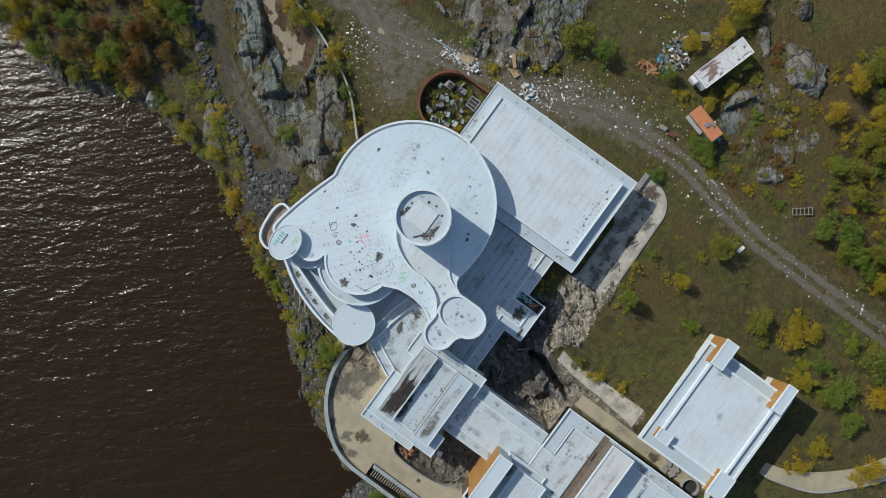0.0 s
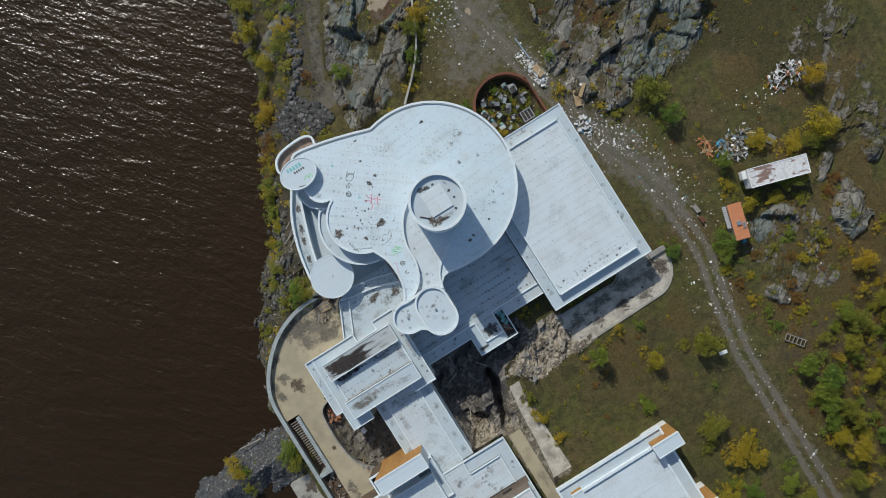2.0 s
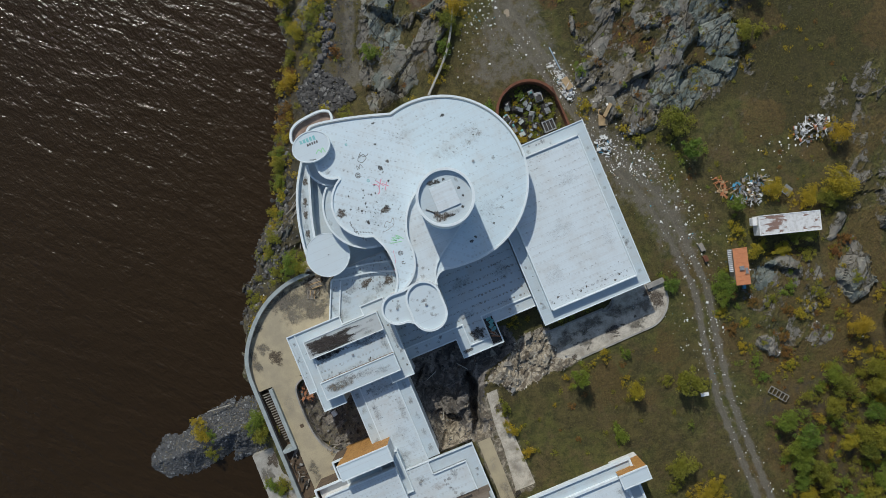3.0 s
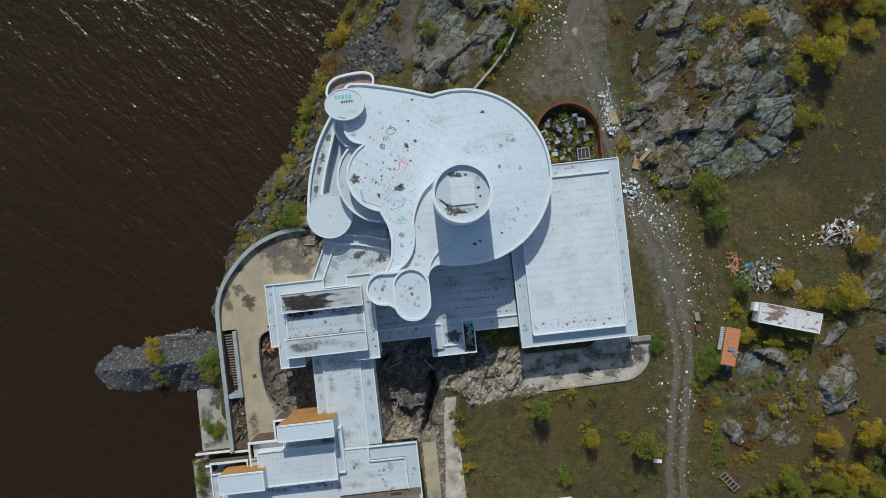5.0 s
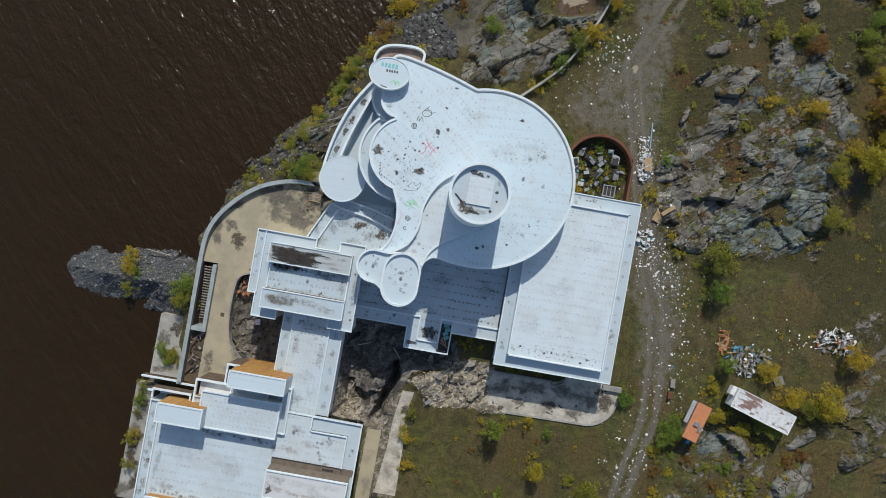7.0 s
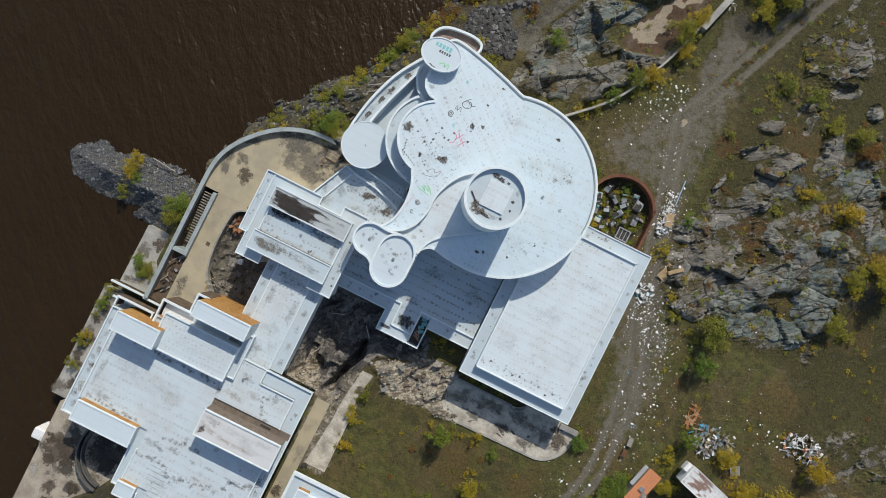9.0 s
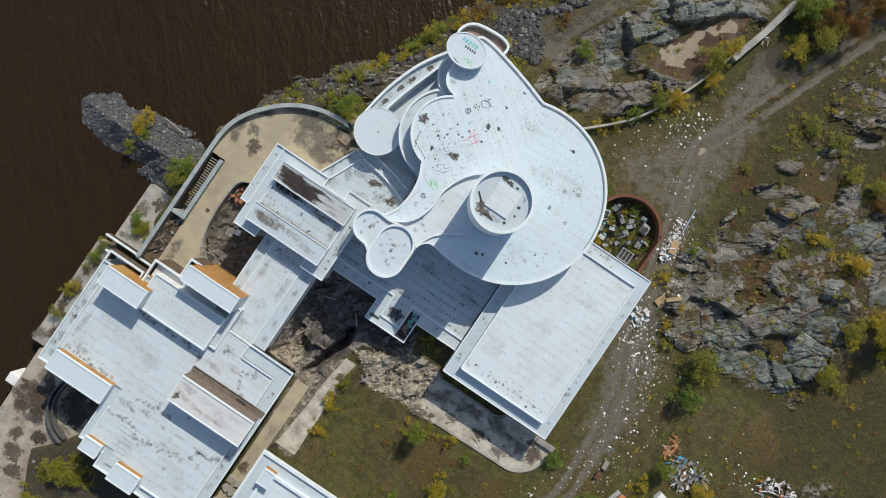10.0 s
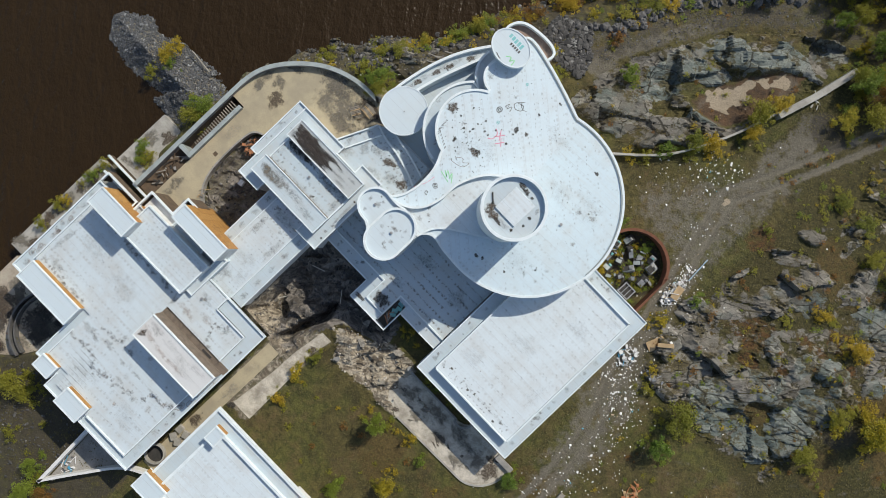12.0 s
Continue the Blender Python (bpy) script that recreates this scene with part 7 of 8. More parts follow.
for x, y, r, kind in ((15.8, -44.3, 1.7, "olive"), (16.4, -49.4, 1.5, "yellow"), (18.4, -50.8, 1.5, "yellow"), (18.9, -48.4, 1.3, "yellow"), (19.0, -39.9, 0.6, "green"), (9.6, -37.4, 1.2, "green"), (14.4, -58.3, 2.2, "green"), (19.6, -60.2, 2.4, "olive"), (11.6, -62.2, 1.8, "green"),
                      (6.4, -61.0, 1.3, "yellow"), (8.0, -67.6, 2.0, "yellow"), (12.9, -53.9, 1.8, "yellow"), (15.4, -54.4, 1.6, "green"), (12.6, -57.0, 1.3, "olive"), (17.0, -64.0, 2.2, "yellow"), (3.2, -60.2, 1.3, "yellow"), (13.6, -46.8, 0.8, "olive"), (20.6, -56.0, 1.6, "green")):
    plant(x, y, r, kind, "in the meadow beside the annex")


def scatter(poly, n, seed, gap):
    r = random.Random(seed)
    xs, ys = [p[0] for p in poly], [p[1] for p in poly]
    out = []
    for _ in range(n * 30):
        p = (r.uniform(min(xs), max(xs)), r.uniform(min(ys), max(ys)))
        if len(out) < n and bool(inside(poly, np.array([p[0]]), np.array([p[1]]))[0]) and all(math.dist(p, q) > gap for q in out):
            out.append(p)
    return out


EAST_WOOD = [(38.5, -38.5), (46, -40), (57, -38), (66, -34), (66, -60), (28, -62), (27.5, -52), (29.5, -44.5)]
for k, (x, y) in enumerate(scatter(EAST_WOOD, 130, 3, 1.6)):
    plant(x, y, plant_rng.uniform(0.75, 1.75), plant_rng.choice(("yellow", "olive", "green", "olive", "green")), "in the young wood", tall=1.5)
for x, y in scatter(EAST_WOOD, 230, 43, 0.8):
    plant(x, y, plant_rng.uniform(0.35, 0.6), plant_rng.choice(("yellow", "olive", "green", "olive", "rust")), tall=0.7)
NORTH_WOOD = [(-13.0, 56.5), (-12.5, 52.5), (-9.5, 48), (-6.8, 44.5), (-2, 42), (2, 42), (7, 46.5), (14, 52), (12, 74), (-10, 74)]
for k, (x, y) in enumerate(scatter(NORTH_WOOD, 120, 4, 1.4)):
    plant(x, y, plant_rng.uniform(0.8, 1.9), plant_rng.choice(("rust", "rust", "yellow", "olive", "green", "olive")), "in the wood on the shore", tall=1.6)
for x, y in scatter(NORTH_WOOD, 220, 44, 0.8):
    plant(x, y, plant_rng.uniform(0.4, 0.6), plant_rng.choice(("yellow", "olive", "green", "olive", "rust", "yellow")), tall=0.8)
NORTH_EDGE = [(9.5, 43.5), (15, 43), (18.5, 40), (25, 42), (30, 54), (20, 66), (14, 54)]
for k, (x, y) in enumerate(scatter(NORTH_EDGE, 34, 6, 1.8)):
    plant(x, y, plant_rng.uniform(0.9, 2.0), plant_rng.choice(("olive", "green", "rust", "yellow")), "beside the long wall", tall=1.5)
FAR_EAST = [(48.5, 14), (60, 16), (60, 40), (46, 40), (47, 28), (50, 16)]
for k, (x, y) in enumerate(scatter(FAR_EAST, 40, 8, 1.8)):
    plant(x, y, plant_rng.uniform(0.8, 1.9), plant_rng.choice(("olive", "rust", "yellow", "green", "yellow")), "below the rock outcrop", tall=0.9)
SCRUB = [(24, 0), (46, 0), (48, 30), (25, 32)]
for k, (x, y) in enumerate(scatter(SCRUB, 26, 9, 2.4)):
    plant(x, y, plant_rng.uniform(0.35, 0.7), plant_rng.choice(("olive", "rust", "olive")), "in a cleft of the rock", tall=0.5)
LOW_SCRUB = [(28, -26), (48, -24), (46, -38), (30, -44), (27.5, -34)]
for k, (x, y) in enumerate(scatter(LOW_SCRUB, 34, 12, 1.8)):
    plant(x, y, plant_rng.uniform(0.35, 1.0), plant_rng.choice(("olive", "rust", "yellow", "green")), "in rough grass", tall=0.6)
MEADOW = [(-2, -28.5), (22, -28.5), (22, -38), (-2, -38.5)]
for k, (x, y) in enumerate(scatter(MEADOW, 22, 14, 2.0)):
    plant(x, y, plant_rng.uniform(0.25, 0.6), plant_rng.choice(("olive", "rust", "yellow", "olive")), "in the courtyard meadow", tall=0.6)


weed_rng = random.Random(88)
for poly, n, seed in ((SCRUB, 150, 21), ([(46, -6), (58, -6), (60, 12), (47, 12)], 26, 22), ([(16.5, 26), (24, 40), (36, 44), (34, 30), (24, 26)], 80, 23), (LOW_SCRUB, 60, 24), (ROCK_FIELD, 30, 25), ([(-6, 26), (0, 34), (6, 42), (0, 44), (-9, 42)], 60, 26), ([(28, -8), (46, -6), (50, -20), (42, -18), (31, -16)], 34, 27)):
    for x, y in scatter(poly, n, seed, 0.5):
        plant(x, y, weed_rng.uniform(0.18, 0.5), weed_rng.choice(("olive", "olive", "rust", "yellow", "green")), tall=weed_rng.uniform(0.3, 0.6))


def undergrowth():
    """The small shrubs and weeds, too many to count, as one mesh."""
    kinds = ("green", "yellow", "olive", "rust")
    verts, slots, count = [], [], 0
    for x, y, z, r, kind, tall, turn, k in LOW_GROWTH:
        me = CROWNS[kind, 0][k]
        v = np.empty(len(me.vertices) * 3)
        me.vertices.foreach_get("co", v)
        v = v.reshape(-1, 4, 3)[::2].reshape(-1, 3)
        c, q = math.cos(radians(turn)), math.sin(radians(turn))
        verts.append(np.stack([(v[:, 0] * c - v[:, 1] * q) * r + x, (v[:, 0] * q + v[:, 1] * c) * r + y, v[:, 2] * r * tall + z], -1))
        slots += [kinds.index(kind)] * (len(v) // 4)
    v = np.concatenate(verts)
    ob = raw("undergrowth", v.tolist(), np.arange(len(v)).reshape(-1, 4).tolist(), LEAF_GREEN)
    for m in (LEAF_YELLOW, LEAF_OLIVE, LEAF_RUST):
        ob.data.materials.append(m)
    ob.data.polygons.foreach_set("material_index", np.array(slots, np.int32))
    tagged(ob, "low green and yellow weeds and small bushes", "undergrowth", kind="stuff")


def tufts():
    """Tussocks of dry grass over the open ground."""
    r = np.random.RandomState(17)
    n = 120000
    x, y = r.uniform(-2, 64, n), r.uniform(-72, 62, n)
    x2, y2 = r.uniform(-16, 20, 9000), r.uniform(14, 60, 9000)
    x3, y3 = r.uniform(-32, -8, 3000), r.uniform(-75, -52, 3000)
    x, y = np.concatenate([x, x2, x3]), np.concatenate([y, y2, y3])
    z, m = ground_height(x, y)
    keep = (m["rock"] < 0.5) & ~inside(SAND, x, y) & (m["rut"] > 1.5) & (m["d"] > 5) & (m["east"] < -0.5) & (m["rub"] < 0.1) & (z > -1.5)
    keep &= ~inside([(20.8, 6), (20.8, -22), (24, -22), (24, -26.5), (-8, -27.2), (-8.5, 16), (8, 14)], x, y)
    keep &= ~inside(rect(-8.8, 10.6, -53, -26.6), x, y) | inside(rect(-3, 24, -38.8, -27.6), x, y)
    keep &= fbm(x * 0.25, y * 0.25, 91) > r.uniform(0.30, 0.62, len(x))
    keep &= ~(inside(YARD, x, y) & (r.rand(len(x)) < 0.75))
    x, y, z = x[keep], y[keep], z[keep]
    k = len(x)
    size = r.uniform(0.05, 0.17, k)
    t = r.uniform(0, 6.283, k)
    dx, dy = np.cos(t) * size, np.sin(t) * size
    tilt = r.uniform(0.0, 0.3, k) * size
    v = np.stack([np.stack([x - dx, y - dy, z + 0.02], -1), np.stack([x + dy * 0.45, y - dx * 0.45, z + 0.05], -1),
                  np.stack([x + dx, y + dy, z + 0.04 + tilt], -1), np.stack([x - dy * 0.45, y + dx * 0.45, z + 0.05], -1)], 1).reshape(-1, 3)
    ob = raw("grass", v.tolist(), np.arange(k * 4).reshape(-1, 4).tolist(), WEED)
    tagged(ob, "tussocks of dry olive-brown grass over the open ground", "grass", kind="stuff")


tufts()


# ---- stones ----
def stone_mesh(seed, jag=0.28):
    r = random.Random(seed)
    bm = bmesh.new()
    for _ in range(14):
        a, b = r.uniform(0, 6.283), math.asin(r.uniform(-1, 1))
        k = 1 - jag * r.random()
        bm.verts.new((k * math.cos(a) * math.cos(b), k * math.sin(a) * math.cos(b), 0.7 * k * math.sin(b)))
    hull = bmesh.ops.convex_hull(bm, input=bm.verts[:])
    bmesh.ops.delete(bm, geom=[g for g in hull["geom_interior"] if isinstance(g, bmesh.types.BMVert)], context="VERTS")
    me = bpy.data.meshes.new("stone")
    bm.to_mesh(me)
    bm.free()
    return me


def stone_field(name, label, spots, material, sizes, seed):
    """Many loose stones as one mesh."""
    r = np.random.RandomState(seed)
    base = [stone_mesh(seed * 10 + k) for k in range(4)]
    shapes = [(np.array([v.co[:] for v in me.vertices]), [tuple(p.vertices) for p in me.polygons]) for me in base]
    verts, faces, count = [], [], 0
    xs, ys = np.array([p[0] for p in spots]), np.array([p[1] for p in spots])
    zs = ground_height(xs, ys)[0]
    for x, y, z in zip(xs, ys, zs):
        v, f = shapes[r.randint(4)]
        s = r.uniform(*sizes) * (1.6 if r.rand() < 0.12 else 1.0)
        t = r.uniform(0, 6.283)
        c, q = math.cos(t), math.sin(t)
        w = v * (s * r.uniform(0.8, 1.4), s, s * r.uniform(0.7, 1.1))
        w = np.stack([w[:, 0] * c - w[:, 1] * q + x, w[:, 0] * q + w[:, 1] * c + y, w[:, 2] + z + s * 0.15], -1)
        verts.append(w)
        faces += [tuple(i + count for i in g) for g in f]
        count += len(w)
    ob = raw(name, np.concatenate(verts).tolist(), faces, material)
    return tagged(ob, label, "stones", kind="stuff")


def stones_mat(name, a, b, c):
    n = Nodes(name, 0.9)
    col = n.mix(n.island(), a, b)
    col = n.mix(n.step(n.island(), 0.9, 0.95), col, c)
    return n.colour(n.mix(n.math("MULTIPLY", n.step(n.noise(3, 5, 0.7), 0.4, 0.65), 0.6), col, (0.05, 0.05, 0.05))).mat


RIPRAP = stones_mat("broken_grey_riprap", (0.050, 0.053, 0.058), (0.122, 0.129, 0.140), (0.26, 0.27, 0.28))
SHORE_STONE = stones_mat("dark_shore_stones", (0.026, 0.026, 0.027), (0.105, 0.102, 0.100), (0.23, 0.23, 0.225))
JETTY = [(-34.4, -12.8), (-39.4, -13.2), (-44, -13.6), (-48.0, -14.2), (-50.9, -15.6), (-52.0, -17.5), (-50.2, -20.0), (-46.6, -21.0), (-38.0, -21.6), (-35, -21)]
rr = random.Random(2)


def sprinkle(poly, n, seed):
    r = np.random.RandomState(seed)
    xs, ys = [p[0] for p in poly], [p[1] for p in poly]
    x, y = r.uniform(min(xs), max(xs), n * 3), r.uniform(min(ys), max(ys), n * 3)
    ok = inside(poly, x, y)
    return list(zip(x[ok][:n].tolist(), y[ok][:n].tolist()))


stone_field("jetty_stones", "grey riprap stones heaped on a river jetty", sprinkle(JETTY, 7600, 5), RIPRAP, (0.07, 0.18), 1)
PILE = [(-13, 22.5), (-9, 24), (-5.8, 20.5), (-5.2, 18.2), (-8.5, 17.2), (-12.4, 19.0)]
stone_field("riprap", "dark broken rocks piled behind the pavilion", sprinkle(PILE, 900, 6), SHORE_STONE, (0.14, 0.38), 2)


def along(line, n, spread, seed):
    r = random.Random(seed)
    out = []
    total = [math.dist(a, b) for a, b in zip(line, line[1:])]
    for _ in range(n):
        t = r.uniform(0, sum(total))
        for (a, b), l in zip(zip(line, line[1:]), total):
            if t <= l:
                k = t / l
                out.append((a[0] + (b[0] - a[0]) * k + r.gauss(0, spread), a[1] + (b[1] - a[1]) * k + r.gauss(0, spread)))
                break
            t -= l
    return out


stone_field("shore_stones", "dark wet stones along the waterline", along(SHORE[2:16], 1500, 0.8, 7), SHORE_STONE, (0.08, 0.26), 3)
stone_field("bank_stones", "dark jumbled rocks on the bank below the balcony", along([(-17.6, 17), (-20.0, 11.5), (-21.6, 6.5), (-24.2, 2.4), (-27.0, -0.6)], 420, 1.1, 17), SHORE_STONE, (0.10, 0.32), 9)
stone_field("track_gravel", "loose pale stones on the bank track", along(TRACK, 500, 1.6, 8), RIPRAP, (0.05, 0.14), 4)
PIT_BITS = sprinkle(PIT_EAST, 500, 9) + sprinkle(PIT_WEST, 260, 10)
stone_field("pit_rubble", "dark broken rubble in the excavated pits", PIT_BITS, SHORE_STONE, (0.05, 0.24), 5)
stone_field("ground_stones", "dark stones strewn on bare soil below the wing", sprinkle([(-30, -57.5), (-26, -53), (-20, -52.6), (-16.2, -53), (-15.8, -64), (-27, -70)], 500, 14), SHORE_STONE, (0.05, 0.20), 15)
PALE_RUBBLE = stones_mat("pale_concrete_rubble", (0.30, 0.27, 0.22), (0.50, 0.46, 0.40), (0.6, 0.57, 0.5))
stone_field("concrete_rubble", "pale lumps of broken concrete beside the pit", sprinkle(RUBBLE, 150, 11), PALE_RUBBLE, (0.05, 0.17), 6)

def boulder_mesh(seed):
    bm = bmesh.new()
    bmesh.ops.create_icosphere(bm, subdivisions=2, radius=1.0)
    for v in bm.verts:
        p = v.co.copy()
        k = 1 + 0.6 * noise.noise(p * 1.1 + Vector((seed, 0, 0))) + 0.35 * noise.noise(p * 3 + Vector((0, seed, 0)))
        v.co = Vector((p.x * k, p.y * k, p.z * k * 0.75))
    me = bpy.data.meshes.new("boulder")
    bm.to_mesh(me)
    bm.free()
    return me


for k in range(7):
    x, y = rr.uniform(-3.4, 6.2), rr.uniform(-26.6, -20.6)
    sheet_z = float(ground_height(np.array([x]), np.array([y]))[0][0])
    ob = part("broken_slab", solid(blob(0, 0, rr.uniform(0.3, 0.75), rr.uniform(0.25, 0.5), k, 7, 0.5), 0, 0.14), PALE_RUBBLE if k % 4 else CONCRETE)
    ob.matrix_basis = pose(x, y, sheet_z + 0.12, rr.uniform(-12, 12), rr.uniform(-12, 12), rr.uniform(0, 360))
    tagged(ob, "broken pale concrete slab among rubble", "slab", "broken slabs")
BOULDERS = [boulder_mesh(3.7 * k) for k in range(4)]
for me in BOULDERS:
    me.materials.append(BOULDER)
for k, (x, y) in enumerate(along([(-8.4, 23.0), (-5.6, 27.1), (-3.6, 32.7), (-1.2, 36.4), (1.6, 39.6), (6.3, 44.2)], 110, 0.42, 13)):
    s = rr.uniform(0.22, 0.58)
    ob = tagged(new("boulder", BOULDERS[k % 4]), "dark grey boulder in a row beside the bank track", "boulder", group="boulders along the track")
    z = float(ground_height(np.array([x]), np.array([y]))[0][0])
    ob.matrix_basis = pose(x, y, z + s * 0.25, 0, 0, rr.uniform(0, 360)) @ Matrix.Diagonal((s, s * rr.uniform(0.7, 1.1), s, 1))
big = tagged(new("boulder", BOULDERS[0].copy()), "large smooth grey stone lying at the shore", "boulder")
big.data.materials.clear(), big.data.materials.append(CONCRETE)
big.matrix_basis = pose(-8.1, 42.1, -2.4, 0, 0, -54) @ Matrix.Diagonal((1.0, 1.6, 0.8, 1))



# ---- litter and scrap ----
def litter():
    r = np.random.RandomState(23)
    spots = along([(20.9, 11), (21.8, 6), (22.6, 0.5), (24.5, -4.5), (28.2, -8), (29.6, -13), (29.2, -19), (28.0, -23)], 700, 2.1, 31)
    spots += along([(22.5, -1), (25, -4), (28.5, -6)], 240, 1.4, 32)
    spots += along([(20.6, 12), (21.4, 7)], 300, 0.6, 33)
    spots += along([(12.2, 20.9), (16.2, 22.8)], 85, 1.1, 34) + along([(9, 16), (14, 22), (17.5, 26)], 130, 2.0, 40) + along([(17, 15), (20, 18)], 50, 2.0, 41)
    spots += along([(24.2, -24.5), (23.6, -30), (25.8, -36), (24.6, -46), (25, -60)], 230, 1.0, 35)
    spots += along([(27.5, -26), (26.9, -33)], 60, 0.7, 36)
    spots += along([(38, -13), (48.7, -9.4)], 70, 1.6, 37)
    spots += sprinkle([(24, 26), (46, 26), (46, -40), (24, -40)], 70, 38)
    spots += along([(-24, 0), (-29, -3), (-20, 6)], 40, 1.0, 39)
    x, y = np.array([p[0] for p in spots]), np.array([p[1] for p in spots])
    z = ground_height(x, y)[0]
    verts, faces = [], []
    for i, (a, b, c) in enumerate(zip(x, y, z)):
        s = 0.03 + 0.085 * r.rand() ** 2 + (0.17 * r.rand() if r.rand() < 0.07 else 0)
        t = r.rand() * 6.28
        u, w = np.array([math.cos(t), math.sin(t), r.uniform(-0.2, 0.2)]) * s, np.array([-math.sin(t), math.cos(t), r.uniform(-0.2, 0.2)]) * s * r.uniform(0.4, 1.0)
        o = np.array([a, b, c + 0.05])
        up = np.array([0, 0, 0.03 + 0.25 * s])
        k = len(verts)
        verts += [o - u - w, o + u - w * 0.7, o + u * 0.8 + w, o - u * 0.7 + w, o - u * 0.6 + up, o + u * 0.6 + up * 0.8]
        faces += [(k, k + 1, k + 5, k + 4), (k + 2, k + 3, k + 4, k + 5), (k + 1, k + 2, k + 5), (k + 3, k, k + 4), (k, k + 3, k + 2, k + 1)]
    ob = raw("litter", verts, faces, LITTER)
    tagged(ob, "scattered white scraps of paper and foam on the ground", "litter", kind="stuff")


litter()


def sheet(name, label, category, x, y, z, lx, ly, turn, material, thick=0.04, tilt=(0, 0), group=""):
    ob = part(name, box(-lx / 2, lx / 2, -ly / 2, ly / 2, 0, thick, min(0.01, thick / 4)), material)
    ob.matrix_basis = pose(x, y, z, tilt[0], tilt[1], turn)
    return tagged(ob, label, category, group)


def gz(x, y):
    return float(ground_height(np.array([x]), np.array([y]))[0][0])


def scrap_heap(cx, cy, rx, ry, n, seed, palette, group):
    """Loose boards, sheets and bags thrown in a heap."""
    r = random.Random(seed)
    for k in range(n):
        a, q = r.uniform(0, 6.28), math.sqrt(r.random())
        x, y = cx + rx * q * math.cos(a), cy + ry * q * math.sin(a)
        z = gz(x, y) + 0.05 + 0.55 * (1 - q) * r.random() + 0.004 * k
        m, word = r.choice(palette)
        if r.random() < 0.5:
            sheet("scrap_board", f"{word} scrap board lying in a rubbish heap", "board", x, y, z, r.uniform(0.3, 1.2), r.uniform(0.05, 0.12), r.uniform(0, 180), m, 0.05, (r.uniform(-8, 8), r.uniform(-8, 8)), group)
        else:
            sheet("scrap_sheet", f"{word} crumpled sheet lying in a rubbish heap", "sheet", x, y, z, r.uniform(0.15, 0.55), r.uniform(0.12, 0.4), r.uniform(0, 180), m, 0.06, (r.uniform(-14, 14), r.uniform(-14, 14)), group)


for x, y, z, turn in ((-20.3, -3.0, 0.01, 8), (-19.9, -3.1, 0.16, -3), (-21.2, -4.2, 0.01, 62)):
    pallet = thing("pallet", "weathered brown wooden pallet lying on the terrace", "pallet", (x, y, z), "pallets", turn=turn)
    for k in range(6):
        part("slat", box(-0.6, 0.6, -0.5 + 0.19 * k, -0.38 + 0.19 * k, 0.10, 0.125, 0.003), WOOD_GREY if k % 3 else WOOD_TAN, pallet)
    for k in (-0.54, 0.0, 0.54):
        part("bearer", box(k - 0.05, k + 0.05, -0.5, 0.57, 0.0, 0.10, 0.004), BROWN, pallet)
strip_rng = random.Random(3)
for k in range(26):
    sheet("scrap_board", "grey and brown scrap lying in the strip below the stair", "board", strip_rng.uniform(-32.5, -31.2), strip_rng.uniform(-28.8, -22.9), -0.33 + 0.012 * k, strip_rng.uniform(0.3, 1.6), strip_rng.uniform(0.06, 0.3), strip_rng.uniform(0, 180), strip_rng.choice((WOOD_GREY, BROWN, CONCRETE, BROWN, DARK)), 0.06, (strip_rng.uniform(-6, 6), 0), "scrap below the stair")
GREYS = [(WOOD_GREY, "grey weathered"), (GREY_METAL, "dull metal"), (WOOD_GREY, "grey weathered"), (WHITE_SCRAP, "white"), (DARK, "blackened"), (WOOD_TAN, "tan wooden")]
scrap_heap(38.6, -13.9, 2.9, 1.8, 170, 1, GREYS * 2 + [(DARK, "blackened"), (CONCRETE, "grey"), (GREY_METAL, "dull metal"), (BLUE_SCRAP, "blue plastic")], "rubbish heap by the container")
scrap_heap(35.2, -12.0, 0.6, 1.5, 44, 2, [(ORANGE_SCRAP, "orange foam"), (ORANGE_SCRAP, "orange foam"), (ORANGE_SCRAP, "orange foam"), (WOOD_TAN, "tan wooden")], "orange foam heap")
scrap_heap(49.3, -9.6, 2.6, 1.7, 110, 3, [(WHITE_SCRAP, "white")] * 5 + [(GREY_METAL, "dull metal"), (GREY_METAL, "dull metal"), (ORANGE_SCRAP, "orange"), (WOOD_GREY, "grey weathered")], "rubbish heap in the meadow")
scrap_heap(38.7, -15.6, 1.1, 0.6, 24, 4, [(WHITE_SCRAP, "white")], "white sheets by the container")
scrap_heap(21.2, 8.2, 0.8, 2.0, 70, 5, [(WHITE_SCRAP, "white"), (WHITE_SCRAP, "white"), (WHITE_SCRAP, "white"), (WHITE_SCRAP, "white"), (WOOD_TAN, "tan wooden"), (GREY_METAL, "dull metal")], "rubbish along the garden wall")
scrap_heap(22.8, -0.8, 1.1, 1.4, 44, 6, [(WHITE_SCRAP, "white")] * 6 + [(BLUE_SCRAP, "blue plastic"), (GREY_METAL, "dull metal"), (GREY_METAL, "dull metal")], "rubbish by the hall corner")
scrap_heap(27.4, -0.6, 1.0, 0.7, 12, 7, [(WOOD_GREY, "grey weathered"), (GREY_METAL, "dull metal")], "boards by the outcrop")
scrap_heap(-27.0, -16.2, 0.9, 1.3, 38, 8, [(WOOD_RED, "reddish wooden")], "scrap wood in the pit")
scrap_heap(-26.6, -24.2, 0.9, 0.8, 10, 9, [(WOOD_GREY, "grey weathered"), (WOOD_TAN, "tan wooden")], "scrap wood in the pit")
scrap_heap(-20.8, -4.6, 0.8, 0.6, 6, 10, [(WOOD_GREY, "grey weathered"), (BROWN, "brown wooden")], "pallet wood on the terrace")
